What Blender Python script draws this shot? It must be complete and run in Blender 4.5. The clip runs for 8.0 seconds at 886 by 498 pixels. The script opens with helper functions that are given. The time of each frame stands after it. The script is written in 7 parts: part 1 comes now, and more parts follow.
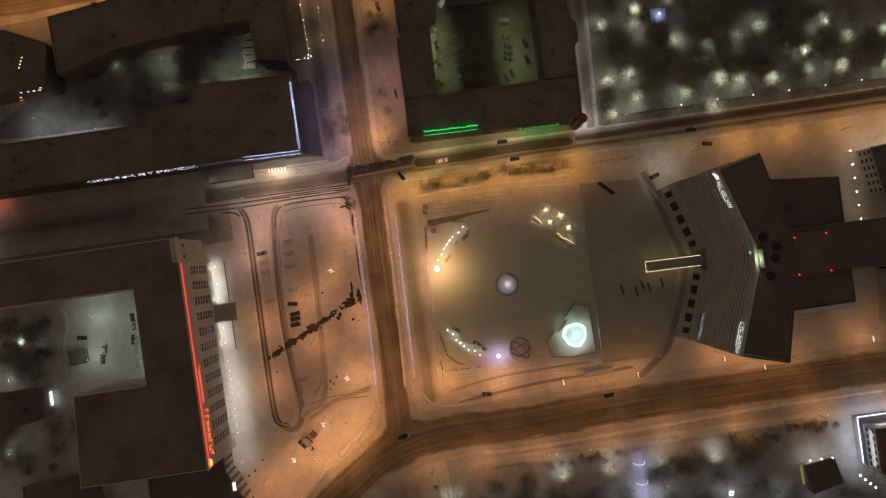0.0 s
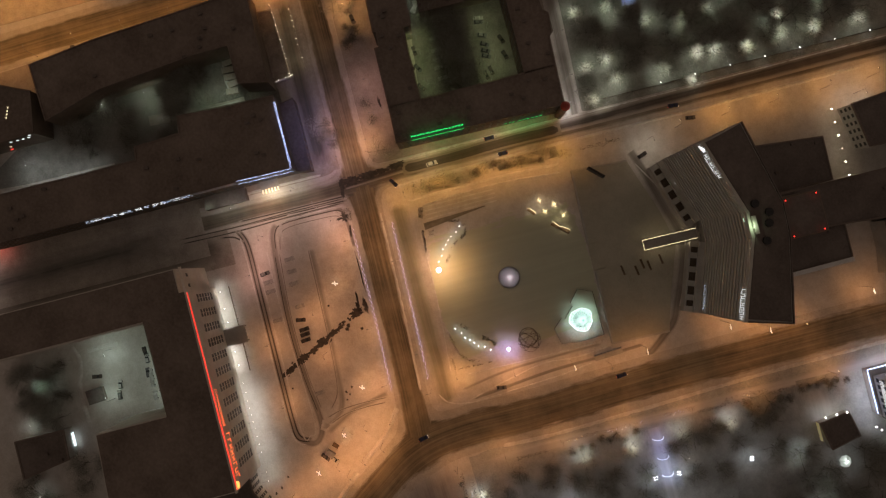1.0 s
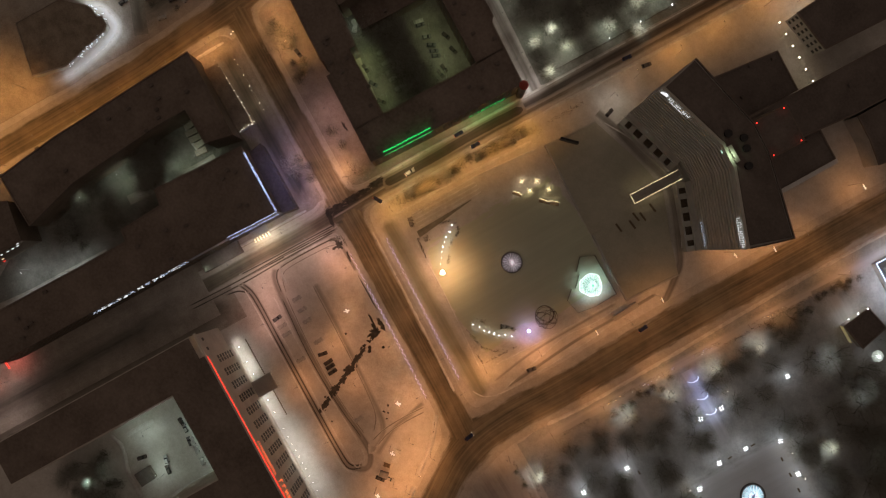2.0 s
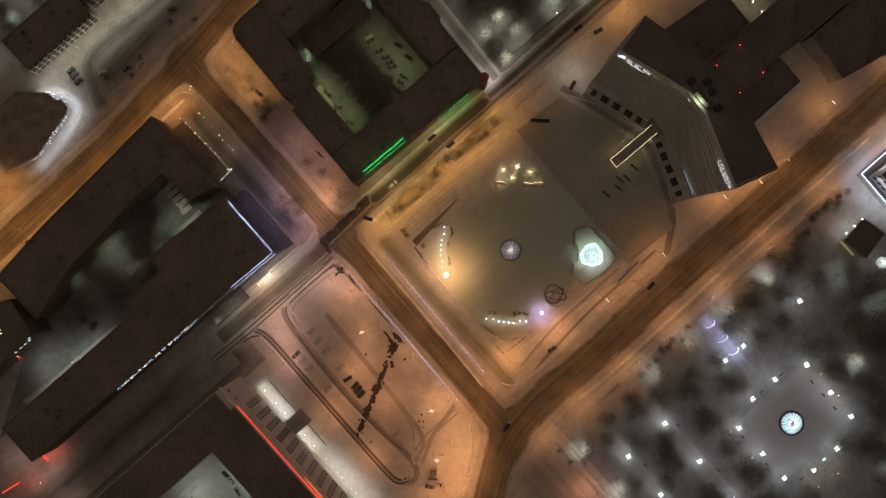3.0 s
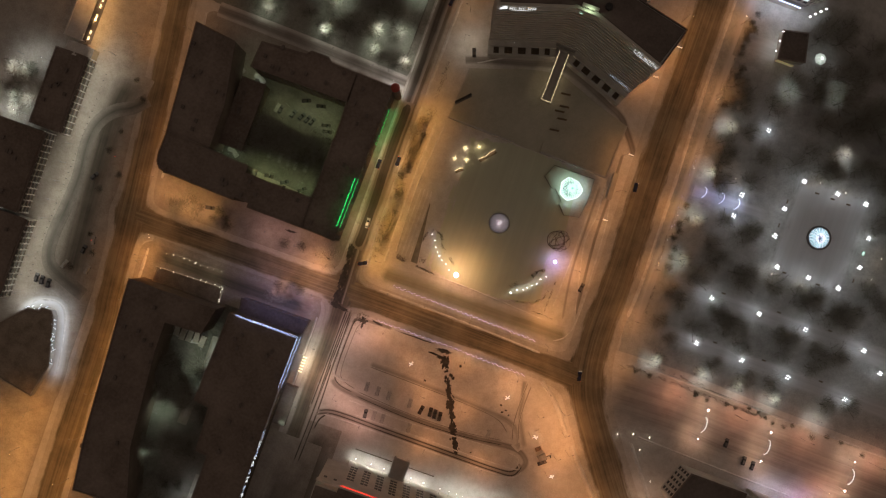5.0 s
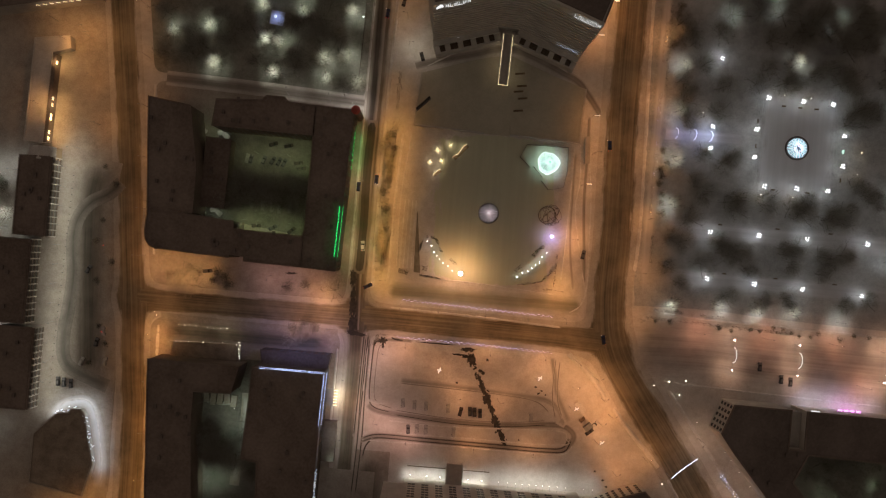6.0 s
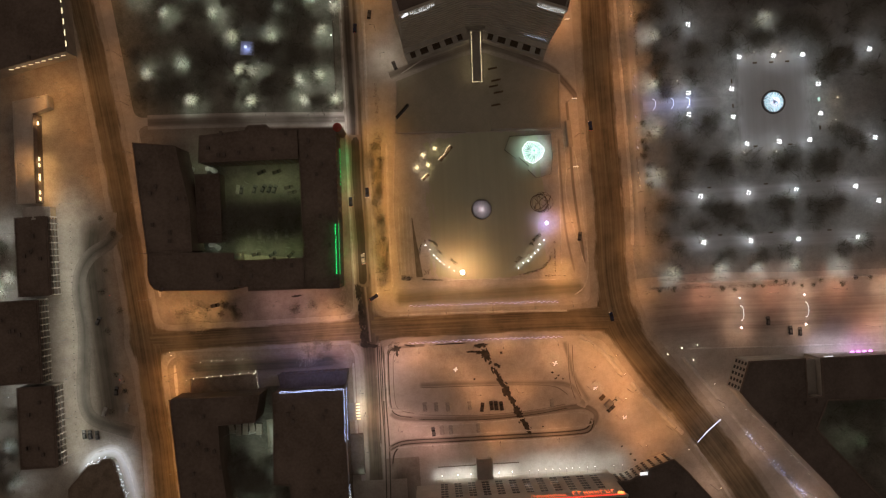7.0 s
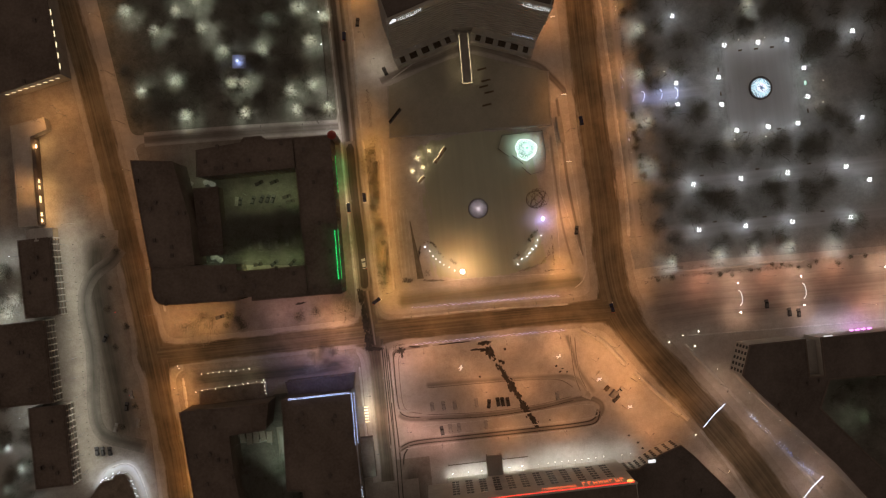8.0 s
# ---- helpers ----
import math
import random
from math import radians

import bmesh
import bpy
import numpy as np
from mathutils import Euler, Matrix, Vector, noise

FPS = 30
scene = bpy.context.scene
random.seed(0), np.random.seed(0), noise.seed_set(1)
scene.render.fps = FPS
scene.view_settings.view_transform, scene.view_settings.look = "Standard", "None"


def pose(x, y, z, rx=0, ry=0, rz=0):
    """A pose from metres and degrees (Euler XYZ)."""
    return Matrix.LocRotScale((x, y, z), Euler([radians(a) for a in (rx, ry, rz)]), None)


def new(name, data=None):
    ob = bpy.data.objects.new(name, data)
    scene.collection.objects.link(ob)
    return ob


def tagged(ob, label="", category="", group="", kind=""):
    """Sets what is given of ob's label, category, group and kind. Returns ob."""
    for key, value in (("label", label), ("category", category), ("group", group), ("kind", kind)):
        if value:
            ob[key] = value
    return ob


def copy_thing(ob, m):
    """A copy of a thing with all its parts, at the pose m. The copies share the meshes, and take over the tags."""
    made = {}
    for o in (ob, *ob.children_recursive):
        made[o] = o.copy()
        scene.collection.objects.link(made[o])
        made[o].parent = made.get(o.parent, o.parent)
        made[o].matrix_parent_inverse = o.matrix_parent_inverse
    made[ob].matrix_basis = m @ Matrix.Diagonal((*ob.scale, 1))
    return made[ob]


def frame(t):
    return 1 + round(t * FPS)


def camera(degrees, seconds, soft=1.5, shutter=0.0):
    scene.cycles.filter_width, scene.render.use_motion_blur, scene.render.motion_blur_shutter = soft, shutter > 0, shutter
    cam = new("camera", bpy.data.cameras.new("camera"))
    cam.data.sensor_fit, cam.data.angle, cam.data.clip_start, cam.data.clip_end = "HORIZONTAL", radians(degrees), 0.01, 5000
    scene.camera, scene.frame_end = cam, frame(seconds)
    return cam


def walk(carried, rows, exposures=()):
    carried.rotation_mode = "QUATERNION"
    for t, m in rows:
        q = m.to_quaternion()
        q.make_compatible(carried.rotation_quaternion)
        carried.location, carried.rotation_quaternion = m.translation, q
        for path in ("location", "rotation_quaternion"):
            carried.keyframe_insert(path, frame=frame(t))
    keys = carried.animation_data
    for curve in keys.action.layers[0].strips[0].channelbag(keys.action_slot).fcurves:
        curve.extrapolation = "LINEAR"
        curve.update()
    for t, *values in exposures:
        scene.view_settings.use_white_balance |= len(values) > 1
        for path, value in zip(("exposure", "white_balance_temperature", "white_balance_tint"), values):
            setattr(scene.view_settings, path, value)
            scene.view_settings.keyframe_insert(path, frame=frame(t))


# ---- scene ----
cam = camera(62.19, 8.0, 1.2)
# seconds, eye in metres, and the small tilt, lean and turn of a camera that looks straight down
ROWS = [
    (0.0, -14.66, -24.26, 328.78, 0.817, 0.375, 81.681),
    (0.5, -14.41, -24.94, 330.56, 0.860, 0.280, 81.337),
    (1.0, -15.04, -24.51, 332.70, 0.771, 0.360, 75.359),
    (1.5, -16.16, -23.48, 334.80, 0.551, 0.489, 67.803),
    (3.0, -20.53, -21.77, 340.81, -0.051, 0.185, 48.563),
    (3.5, -21.49, -21.12, 342.98, -0.142, 0.079, 42.024),
    (4.0, -22.21, -20.65, 345.27, -0.202, -0.055, 34.726),
    (4.5, -22.94, -20.09, 347.32, -0.266, -0.208, 27.465),
    (6.0, -25.24, -20.15, 353.17, 0.166, -0.828, 5.000),
    (6.5, -25.72, -19.53, 355.33, 0.198, -0.924, 0.196),
    (7.0, -25.53, -19.01, 357.62, 0.230, -0.917, -3.268),
    (7.5, -25.30, -18.92, 359.90, 0.295, -0.904, -6.141),
    (8.0, -25.54, -20.16, 361.83, 0.505, -0.941, -6.217),
]
walk(cam, [(t, pose(*p)) for t, *p in ROWS])

# ---------------------------------------------------------------- night sky and lamps
SODIUM, AMBER, WARM, LOT = (1.0, 0.41, 0.12), (1.0, 0.435, 0.09), (1.0, 0.78, 0.46), (1.0, 0.41, 0.145)
WHITE, COLD, GREENISH = (1.0, 0.98, 0.86), (0.86, 0.94, 1.0), (0.80, 1.0, 0.48)
GAIN = 1.13

world = bpy.data.worlds.new("night_sky")
scene.world = world
world.use_nodes = True
world.node_tree.nodes["Background"].inputs[0].default_value = (0.625, 0.46, 0.355, 1)
world.node_tree.nodes["Background"].inputs[1].default_value = 0.18


def light(x, y, z, power, colour, cone=150, radius=0.35, blend=0.6, name="lamp_light", parent=None):
    data = bpy.data.lights.new(name, "POINT" if cone >= 360 else "SPOT")
    data.energy, data.color, data.shadow_soft_size = power * GAIN, colour, radius
    if cone < 360:
        data.spot_size, data.spot_blend = radians(cone), blend
    ob = new(name, data)
    ob.location = (x, y, z)
    if parent:
        ob.parent = parent
    return ob

# ---------------------------------------------------------------- materials
def nodes_of(name, rough=0.8, metal=0.0, spec=0.3):
    m = bpy.data.materials.new(name)
    m.use_nodes = True
    nt = m.node_tree
    b = nt.nodes["Principled BSDF"]
    b.inputs["Roughness"].default_value = rough
    b.inputs["Metallic"].default_value = metal
    b.inputs["Specular IOR Level"].default_value = spec
    return m, nt, b


def noise_node(nt, coord, scale, detail=4.0, rough=0.6, stretch=None):
    n = nt.nodes.new("ShaderNodeTexNoise")
    n.inputs["Scale"].default_value = scale
    n.inputs["Detail"].default_value = detail
    n.inputs["Roughness"].default_value = rough
    if stretch:
        mp = nt.nodes.new("ShaderNodeMapping")
        mp.inputs["Scale"].default_value = stretch
        nt.links.new(coord, mp.inputs["Vector"])
        coord = mp.outputs["Vector"]
    nt.links.new(coord, n.inputs["Vector"])
    return n.outputs["Fac"]


def ramp(nt, fac, stops):
    r = nt.nodes.new("ShaderNodeValToRGB")
    e = r.color_ramp.elements
    while len(e) < len(stops):
        e.new(0.5)
    for s, (at, c) in zip(e, stops):
        s.position, s.color = at, (*c, 1)
    nt.links.new(fac, r.inputs["Fac"])
    return r.outputs["Color"]


def mix(nt, fac, a, b, kind="MIX"):
    n = nt.nodes.new("ShaderNodeMix")
    n.data_type, n.blend_type = "RGBA", kind
    if isinstance(fac, float):
        n.inputs[0].default_value = fac
    else:
        nt.links.new(fac, n.inputs[0])
    for value, slot in ((a, n.inputs[6]), (b, n.inputs[7])):
        if isinstance(value, tuple):
            slot.default_value = (*value, 1)
        else:
            nt.links.new(value, slot)
    return n.outputs[2]


def bump(nt, b, height, strength=0.5, distance=0.1):
    n = nt.nodes.new("ShaderNodeBump")
    n.inputs["Strength"].default_value, n.inputs["Distance"].default_value = strength, distance
    nt.links.new(height, n.inputs["Height"])
    nt.links.new(n.outputs["Normal"], b.inputs["Normal"])


def rough_mat(name, dark, pale, scale=0.3, fine=3.0, rough=0.85, metal=0.0, relief=0.3, lo=0.35, hi=0.65):
    """A worn surface: broad patches and a fine grain between two colours, with relief."""
    m, nt, b = nodes_of(name, rough, metal)
    at = nt.nodes.new("ShaderNodeTexCoord").outputs["Object"]
    broad, grain = noise_node(nt, at, scale), noise_node(nt, at, fine, 6.0, 0.7)
    c = mix(nt, 0.4, ramp(nt, broad, [(lo, dark), (hi, pale)]), ramp(nt, grain, [(lo, dark), (hi, pale)]))
    nt.links.new(c, b.inputs["Base Color"])
    bump(nt, b, grain, relief, 0.05)
    return m


def glow(name, colour, strength):
    m, nt, b = nodes_of(name, 0.5)
    b.inputs["Base Color"].default_value = (*colour, 1)
    b.inputs["Emission Color"].default_value = (*colour, 1)
    b.inputs["Emission Strength"].default_value = strength
    return m


def snow_colour(nt, at, dark, pale):
    """Snow in three scales of soiling; gives the colour and the grain."""
    broad = noise_node(nt, at, 0.035, 5.0, 0.62)
    mid = noise_node(nt, at, 0.22, 6.0, 0.68)
    grain = noise_node(nt, at, 1.6, 5.0, 0.7)
    c = ramp(nt, broad, [(0.36, dark), (0.58, pale)])
    c = mix(nt, 0.45, c, ramp(nt, mid, [(0.36, dark), (0.62, pale)]))
    return mix(nt, 0.27, c, ramp(nt, grain, [(0.4, dark), (0.6, pale)])), grain


def snow_mat(name, dark, pale):
    m, nt, b = nodes_of(name, 0.75, 0, 0.25)
    c, grain = snow_colour(nt, nt.nodes.new("ShaderNodeTexCoord").outputs["Object"], dark, pale)
    nt.links.new(c, b.inputs["Base Color"])
    bump(nt, b, grain, 0.6, 0.12)
    return m


SNOW_TONES = ((0.42, 0.39, 0.36), (0.67, 0.65, 0.63))


def road_mat(name, dark, pale, streak=1.0, shoulder=None, start=0.62, wide=0.40):
    """Driven snow on asphalt: streaks along the way of the traffic (u across, v along, in metres), ragged snow at the edges."""
    m, nt, b = nodes_of(name, 0.6, 0, 0.35)
    coord = nt.nodes.new("ShaderNodeTexCoord")
    uv = coord.outputs["UV"]
    if shoulder is None or isinstance(shoulder[0], tuple):
        shoulder = snow_colour(nt, coord.outputs["Object"], *(shoulder or SNOW_TONES))[0]
    fine = noise_node(nt, uv, 1.0, 4.0, 0.65, (1.3, 0.015, 1))
    wide_streak = noise_node(nt, uv, 1.0, 3.0, 0.6, (0.33, 0.01, 1))
    blot = noise_node(nt, uv, 0.06, 5.0, 0.65)
    c = ramp(nt, wide_streak, [(0.36, dark), (0.64, pale)])
    c = mix(nt, 0.5 * streak, c, ramp(nt, fine, [(0.38, dark), (0.62, pale)]))
    c = mix(nt, 0.35, c, ramp(nt, blot, [(0.38, dark), (0.62, pale)]))
    side = nt.nodes.new("ShaderNodeAttribute")
    side.attribute_name = "edge"
    ragged = noise_node(nt, uv, 1.0, 5.0, 0.7, (0.35, 0.06, 1))
    add = nt.nodes.new("ShaderNodeMath")
    add.operation, add.inputs[1].default_value = "MULTIPLY_ADD", 0.55
    nt.links.new(ragged, add.inputs[0])
    nt.links.new(side.outputs["Fac"], add.inputs[2])
    c = mix(nt, ramp(nt, add.outputs[0], [(start + 0.25, (0, 0, 0)), (min(1.0, start + 0.25 + wide), (1, 1, 1))]), c, shoulder)
    nt.links.new(c, b.inputs["Base Color"])
    bump(nt, b, fine, 0.4, 0.06)
    return m


SNOW = snow_mat("trodden_snow", *SNOW_TONES)
SNOW_CLEAN = snow_mat("fresh_snow", (0.55, 0.55, 0.56), (0.82, 0.82, 0.83))
PARK_TONES = ((0.25, 0.252, 0.25), (0.52, 0.525, 0.525))
PARK_GROUND = snow_mat("thin_snow_on_litter", *PARK_TONES)
DIRTY_TONES = ((0.25, 0.22, 0.19), (0.49, 0.45, 0.405))
DIRTY = snow_mat("dirty_thawed_snow", *DIRTY_TONES)
GARDEN_TONES = ((0.12, 0.123, 0.105), (0.38, 0.385, 0.345))
GARDEN_GROUND = snow_mat("thin_snow_in_garden", *GARDEN_TONES)
SNOW_BANK = snow_mat("ploughed_snow", (0.42, 0.40, 0.38), (0.80, 0.79, 0.78))
PODIUM = snow_mat("snow_dusted_terrace", (0.365, 0.35, 0.285), (0.50, 0.48, 0.40))
PLAZA = snow_mat("swept_plaza_snow", (0.30, 0.29, 0.28), (0.46, 0.45, 0.43))
SLUSH_TONES = ((0.34, 0.31, 0.275), (0.58, 0.55, 0.51))
ROAD = road_mat("driven_road_snow", (0.085, 0.070, 0.048), (0.37, 0.31, 0.215), 1.0, SLUSH_TONES, 0.62, 0.38)
ROAD_QUIET = road_mat("quiet_road_snow", (0.085, 0.072, 0.056), (0.27, 0.235, 0.19), 0.8, SLUSH_TONES, 0.5, 0.5)
FAINT = road_mat("faint_track_snow", (0.27, 0.25, 0.23), (0.50, 0.47, 0.44), 1.0, start=0.25, wide=0.7)
TRACK = road_mat("wheel_track_snow", (0.20, 0.18, 0.16), (0.42, 0.39, 0.36), 1.0, start=0.35, wide=0.6)
PATH = road_mat("trodden_path_snow", (0.44, 0.44, 0.45), (0.62, 0.62, 0.635), 0.25, PARK_TONES, 0.35, 0.65)
PLAZA_PARK = road_mat("swept_park_plaza", (0.49, 0.497, 0.515), (0.56, 0.567, 0.585), 0.1, PARK_TONES, 0.62, 0.38)
PAVED = road_mat("swept_square_paving", (0.485, 0.505, 0.385), (0.55, 0.57, 0.44), 0.08, SNOW_TONES, 0.70, 0.30)
LAWN = road_mat("thin_snow_on_grass", (0.09, 0.085, 0.07), (0.25, 0.22, 0.185), 0.15, DIRTY_TONES, 0.25, 0.55)
LAWN_DULL = road_mat("dull_lawn_snow", (0.24, 0.23, 0.17), (0.42, 0.40, 0.32), 0.3, SNOW_TONES, 0.25, 0.7)
LANE_DARK = road_mat("dark_lane_snow", (0.08, 0.075, 0.068), (0.20, 0.185, 0.165), 0.8, DIRTY_TONES, 0.02, 0.95)
DRIVE = road_mat("dark_drive_snow", (0.10, 0.095, 0.085), (0.22, 0.205, 0.185), 0.8, ((0.17, 0.16, 0.14), (0.36, 0.335, 0.30)), 0.02, 0.95)
# yard snow darkened in colour so that unlit courts look dim
YARD = snow_mat("dimmed_yard_snow", (0.10, 0.095, 0.085), (0.28, 0.27, 0.25))
PROMENADE = road_mat("trodden_promenade_snow", (0.26, 0.235, 0.22), (0.50, 0.465, 0.44), 0.5, None, 0.30, 0.7)
# pale bands: lamp light on snow put into the ground colour
LIT_SNOW = road_mat("painted_lit_snow", (0.50, 0.50, 0.51), (0.8, 0.8, 0.81), 0.4, DIRTY_TONES, 0.05, 0.95)
RUT = road_mat("wet_wheel_rut", (0.04, 0.036, 0.03), (0.15, 0.13, 0.11), 1.0, (0.34, 0.31, 0.28), 0.35, 0.6)
BARE = rough_mat("bare_wet_asphalt", (0.035, 0.033, 0.03), (0.095, 0.085, 0.075), 0.4, 2.5, 0.5)
ROOF = rough_mat("roof_felt_thin_snow", (0.125, 0.10, 0.086), (0.25, 0.21, 0.188), 0.05, 0.8, 0.85)
ROOF_DARK = rough_mat("dark_roof_felt", (0.10, 0.084, 0.077), (0.195, 0.168, 0.158), 0.06, 0.9, 0.85)
STUCCO = rough_mat("ochre_stucco", (0.36, 0.28, 0.18), (0.5, 0.41, 0.28), 0.15, 2.0)
STUCCO_GREY = rough_mat("grey_stucco", (0.30, 0.29, 0.27), (0.44, 0.42, 0.39), 0.15, 2.0)
STUCCO_PALE = rough_mat("pale_plaster", (0.52, 0.49, 0.45), (0.68, 0.65, 0.60), 0.2, 2.0)
CONCRETE = rough_mat("light_concrete", (0.36, 0.35, 0.33), (0.52, 0.51, 0.48), 0.2, 2.5)
STEEL = rough_mat("grey_painted_steel", (0.22, 0.22, 0.22), (0.34, 0.34, 0.34), 1.0, 8.0, 0.45, 0.6)
BROWN_METAL = rough_mat("brown_painted_metal", (0.09, 0.07, 0.05), (0.17, 0.13, 0.10), 1.0, 8.0, 0.5, 0.3)
STUCCO_DARK = rough_mat("dark_brown_stucco", (0.15, 0.125, 0.10), (0.24, 0.20, 0.165), 0.15, 2.0)
DARK_METAL = rough_mat("dark_metal", (0.03, 0.03, 0.035), (0.07, 0.07, 0.07), 1.0, 8.0, 0.4, 0.7)
BARK = rough_mat("winter_bark", (0.04, 0.033, 0.027), (0.10, 0.085, 0.07), 1.0, 6.0, 0.9)
TWIG_DARK = rough_mat("dark_winter_twigs", (0.22, 0.22, 0.195), (0.42, 0.42, 0.375), 0.5, 4.0, 0.9)
FROST = rough_mat("hoar_frosted_twigs", (0.42, 0.42, 0.38), (0.80, 0.80, 0.74), 0.8, 5.0, 0.9)
DECK = rough_mat("trodden_snowy_deck", (0.17, 0.14, 0.11), (0.34, 0.29, 0.24), 0.2, 1.5)
TWIG_PALE = rough_mat("pale_winter_twigs", (0.38, 0.355, 0.30), (0.68, 0.645, 0.56), 0.5, 4.0, 0.9)
TWIG = rough_mat("frosted_twigs", (0.13, 0.125, 0.10), (0.34, 0.34, 0.29), 0.5, 4.0, 0.9)
HEDGE = rough_mat("leafless_hedge", (0.045, 0.038, 0.026), (0.13, 0.11, 0.07), 0.8, 4.0, 0.95)
# hedge tinted green: the sign's glow put into its colour
HEDGE_GREEN = rough_mat("green_glow_hedge", (0.05, 0.075, 0.035), (0.13, 0.17, 0.085), 0.8, 4.0, 0.95)
TIMBER = rough_mat("weathered_timber", (0.12, 0.09, 0.06), (0.24, 0.18, 0.12), 0.6, 5.0, 0.8)
GLASS_DARK = nodes_of("dark_window_glass", 0.3, 0.0, 0.3)[0]
GLASS_DARK.node_tree.nodes["Principled BSDF"].inputs["Base Color"].default_value = (0.02, 0.022, 0.025, 1)
LAMP_SODIUM = glow("sodium_lamp_glass", (1.0, 0.72, 0.42), 14.0)
LAMP_WHITE = glow("white_lamp_glass", (0.95, 1.0, 0.96), 12.0)
LED_WARM = glow("warm_led", (1.0, 0.80, 0.45), 2.2)
LED_BLUE = glow("blue_led", (0.52, 0.63, 1.0), 3.4)
LED_RED = glow("red_neon", (1.0, 0.045, 0.03), 1.6)
FRAME_DARK = rough_mat("dark_window_frame", (0.10, 0.085, 0.07), (0.16, 0.14, 0.12), 1.0, 6.0, 0.6)
LED_HUT = glow("hut_shop_light", (1.0, 0.86, 0.45), 0.12)
LED_GREEN = glow("green_led", (0.03, 1.0, 0.22), 1.2)
LED_MINT = glow("mint_led", (0.60, 1.0, 0.82), 0.9)
LED_RED2 = glow("orange_red_neon", (1.0, 0.16, 0.05), 1.5)
LED_AMBER = glow("amber_neon", (1.0, 0.35, 0.08), 2.0)
LED_MAGENTA = glow("magenta_led", (0.85, 0.25, 1.0), 4.0)
LED_FAINT = glow("white_garland", (0.80, 0.90, 1.0), 1.0)
LAMP_WARMWHITE = glow("warm_white_lamp", (1.0, 0.88, 0.66), 12.0)
LAMP_GLOBE = glow("white_lamp_globe", (0.95, 1.0, 0.98), 13.0)
TENT_GLOW = glow("lit_tent_cloth", (0.80, 0.88, 0.82), 0.3)
# glow of the bars that draw lamp glare as streaks and crosses
LAMP_STREAK = glow("lamp_glare_streak", (1.0, 0.86, 0.62), 3.0)
LAMP_CROSS = glow("lamp_glare_cross", (1.0, 0.93, 0.80), 3.0)
LAMP_SOFT = glow("frosted_lamp_globe", (1.0, 1.0, 0.88), 2.0)
SIGN_DIM = glow("dim_sign_glow", (0.70, 0.80, 1.0), 0.55)
SIGN_WARM = glow("warm_sign_glow", (1.0, 0.82, 0.50), 1.6)
LED_DOME = glow("dome_led", (1.0, 0.86, 0.93), 0.85)
LED_WHITE2 = glow("cold_white_led", (0.82, 0.96, 1.0), 1.6)
LED_STAR = glow("warm_star_led", (1.0, 0.82, 0.48), 2.6)
LAMP_FLOOD = glow("flood_lens", (1.0, 0.93, 0.80), 40.0)
LED_VIOLET = glow("violet_led", (0.55, 0.50, 1.0), 20.0)
LED_ICE = glow("ice_white_led", (0.66, 0.76, 1.0), 3.2)
LED_GARLAND = glow("garland_led", (0.66, 0.64, 1.0), 1.5)
LED_AQUA = glow("aqua_led", (0.55, 0.92, 1.0), 0.9)
WATER_GLOW = glow("glow_filled_water", (0.08, 0.10, 0.14), 0.6)
LAMP_WALL = glow("frosted_wall_lamp", (1.0, 1.0, 0.92), 3.0)
LED_PINK = glow("pink_led", (1.0, 0.62, 0.95), 1.1)
LED_ARCH = glow("arch_led", (0.82, 0.88, 1.0), 1.5)
LED_TENT = glow("tent_lamp", (0.72, 0.82, 1.0), 0.8)
LED_GARLAND2 = glow("blue_bulb", (0.45, 0.50, 1.0), 1.5)
SIGN_WHITE = glow("white_sign_glow", (0.95, 0.98, 1.0), 1.0)


# ---------------------------------------------------------------- mesh helpers
def link_mesh(name, bm, material, parent=None, label=""):
    me = bpy.data.meshes.new(name)
    bm.to_mesh(me)
    bm.free()
    me.materials.append(material)
    ob = new(name, me)
    if parent:
        ob.parent = parent
    if label:
        ob["label"] = label
    return ob


def part(name, bm, material, parent, label=""):
    return link_mesh(name, bm, material, parent, label)


def thing(name, label, category, group="", kind="", at=(0, 0, 0), turn=0):
    ob = new(name)
    ob.matrix_basis = pose(*at, 0, 0, turn)
    return tagged(ob, label, category, group, kind)


def again(source, parent, m):
    """One more object on the mesh of source."""
    ob = bpy.data.objects.new(source.name.split(".")[0], source.data)
    scene.collection.objects.link(ob)
    ob.parent, ob.matrix_basis = parent, m
    return ob


def prism(poly, z0, z1, bm=None):
    bm = bm or bmesh.new()
    low = [bm.verts.new((x, y, z0)) for x, y in poly]
    top = [bm.verts.new((x, y, z1)) for x, y in poly]
    n = len(poly)
    area = sum(poly[i][0] * poly[(i + 1) % n][1] - poly[(i + 1) % n][0] * poly[i][1] for i in range(n))
    order = list(range(n)) if area > 0 else list(range(n))[::-1]
    bm.faces.new([top[i] for i in order])
    bm.faces.new([low[i] for i in order[::-1]])
    for k in range(n):
        i, j = order[k], order[(k + 1) % n]
        bm.faces.new([low[i], low[j], top[j], top[i]])
    return bm


def box(x0, y0, z0, x1, y1, z1, bm=None, bevel=0.0):
    bm = bm or bmesh.new()
    made = bmesh.ops.create_cube(bm, size=1.0, matrix=Matrix.Translation(((x0 + x1) / 2, (y0 + y1) / 2, (z0 + z1) / 2)) @ Matrix.Diagonal((x1 - x0, y1 - y0, z1 - z0, 1)))
    if bevel:
        edges = {e for v in made["verts"] for e in v.link_edges}
        bmesh.ops.bevel(bm, geom=list(edges), offset=bevel, segments=2, affect="EDGES", profile=0.6)
    return bm


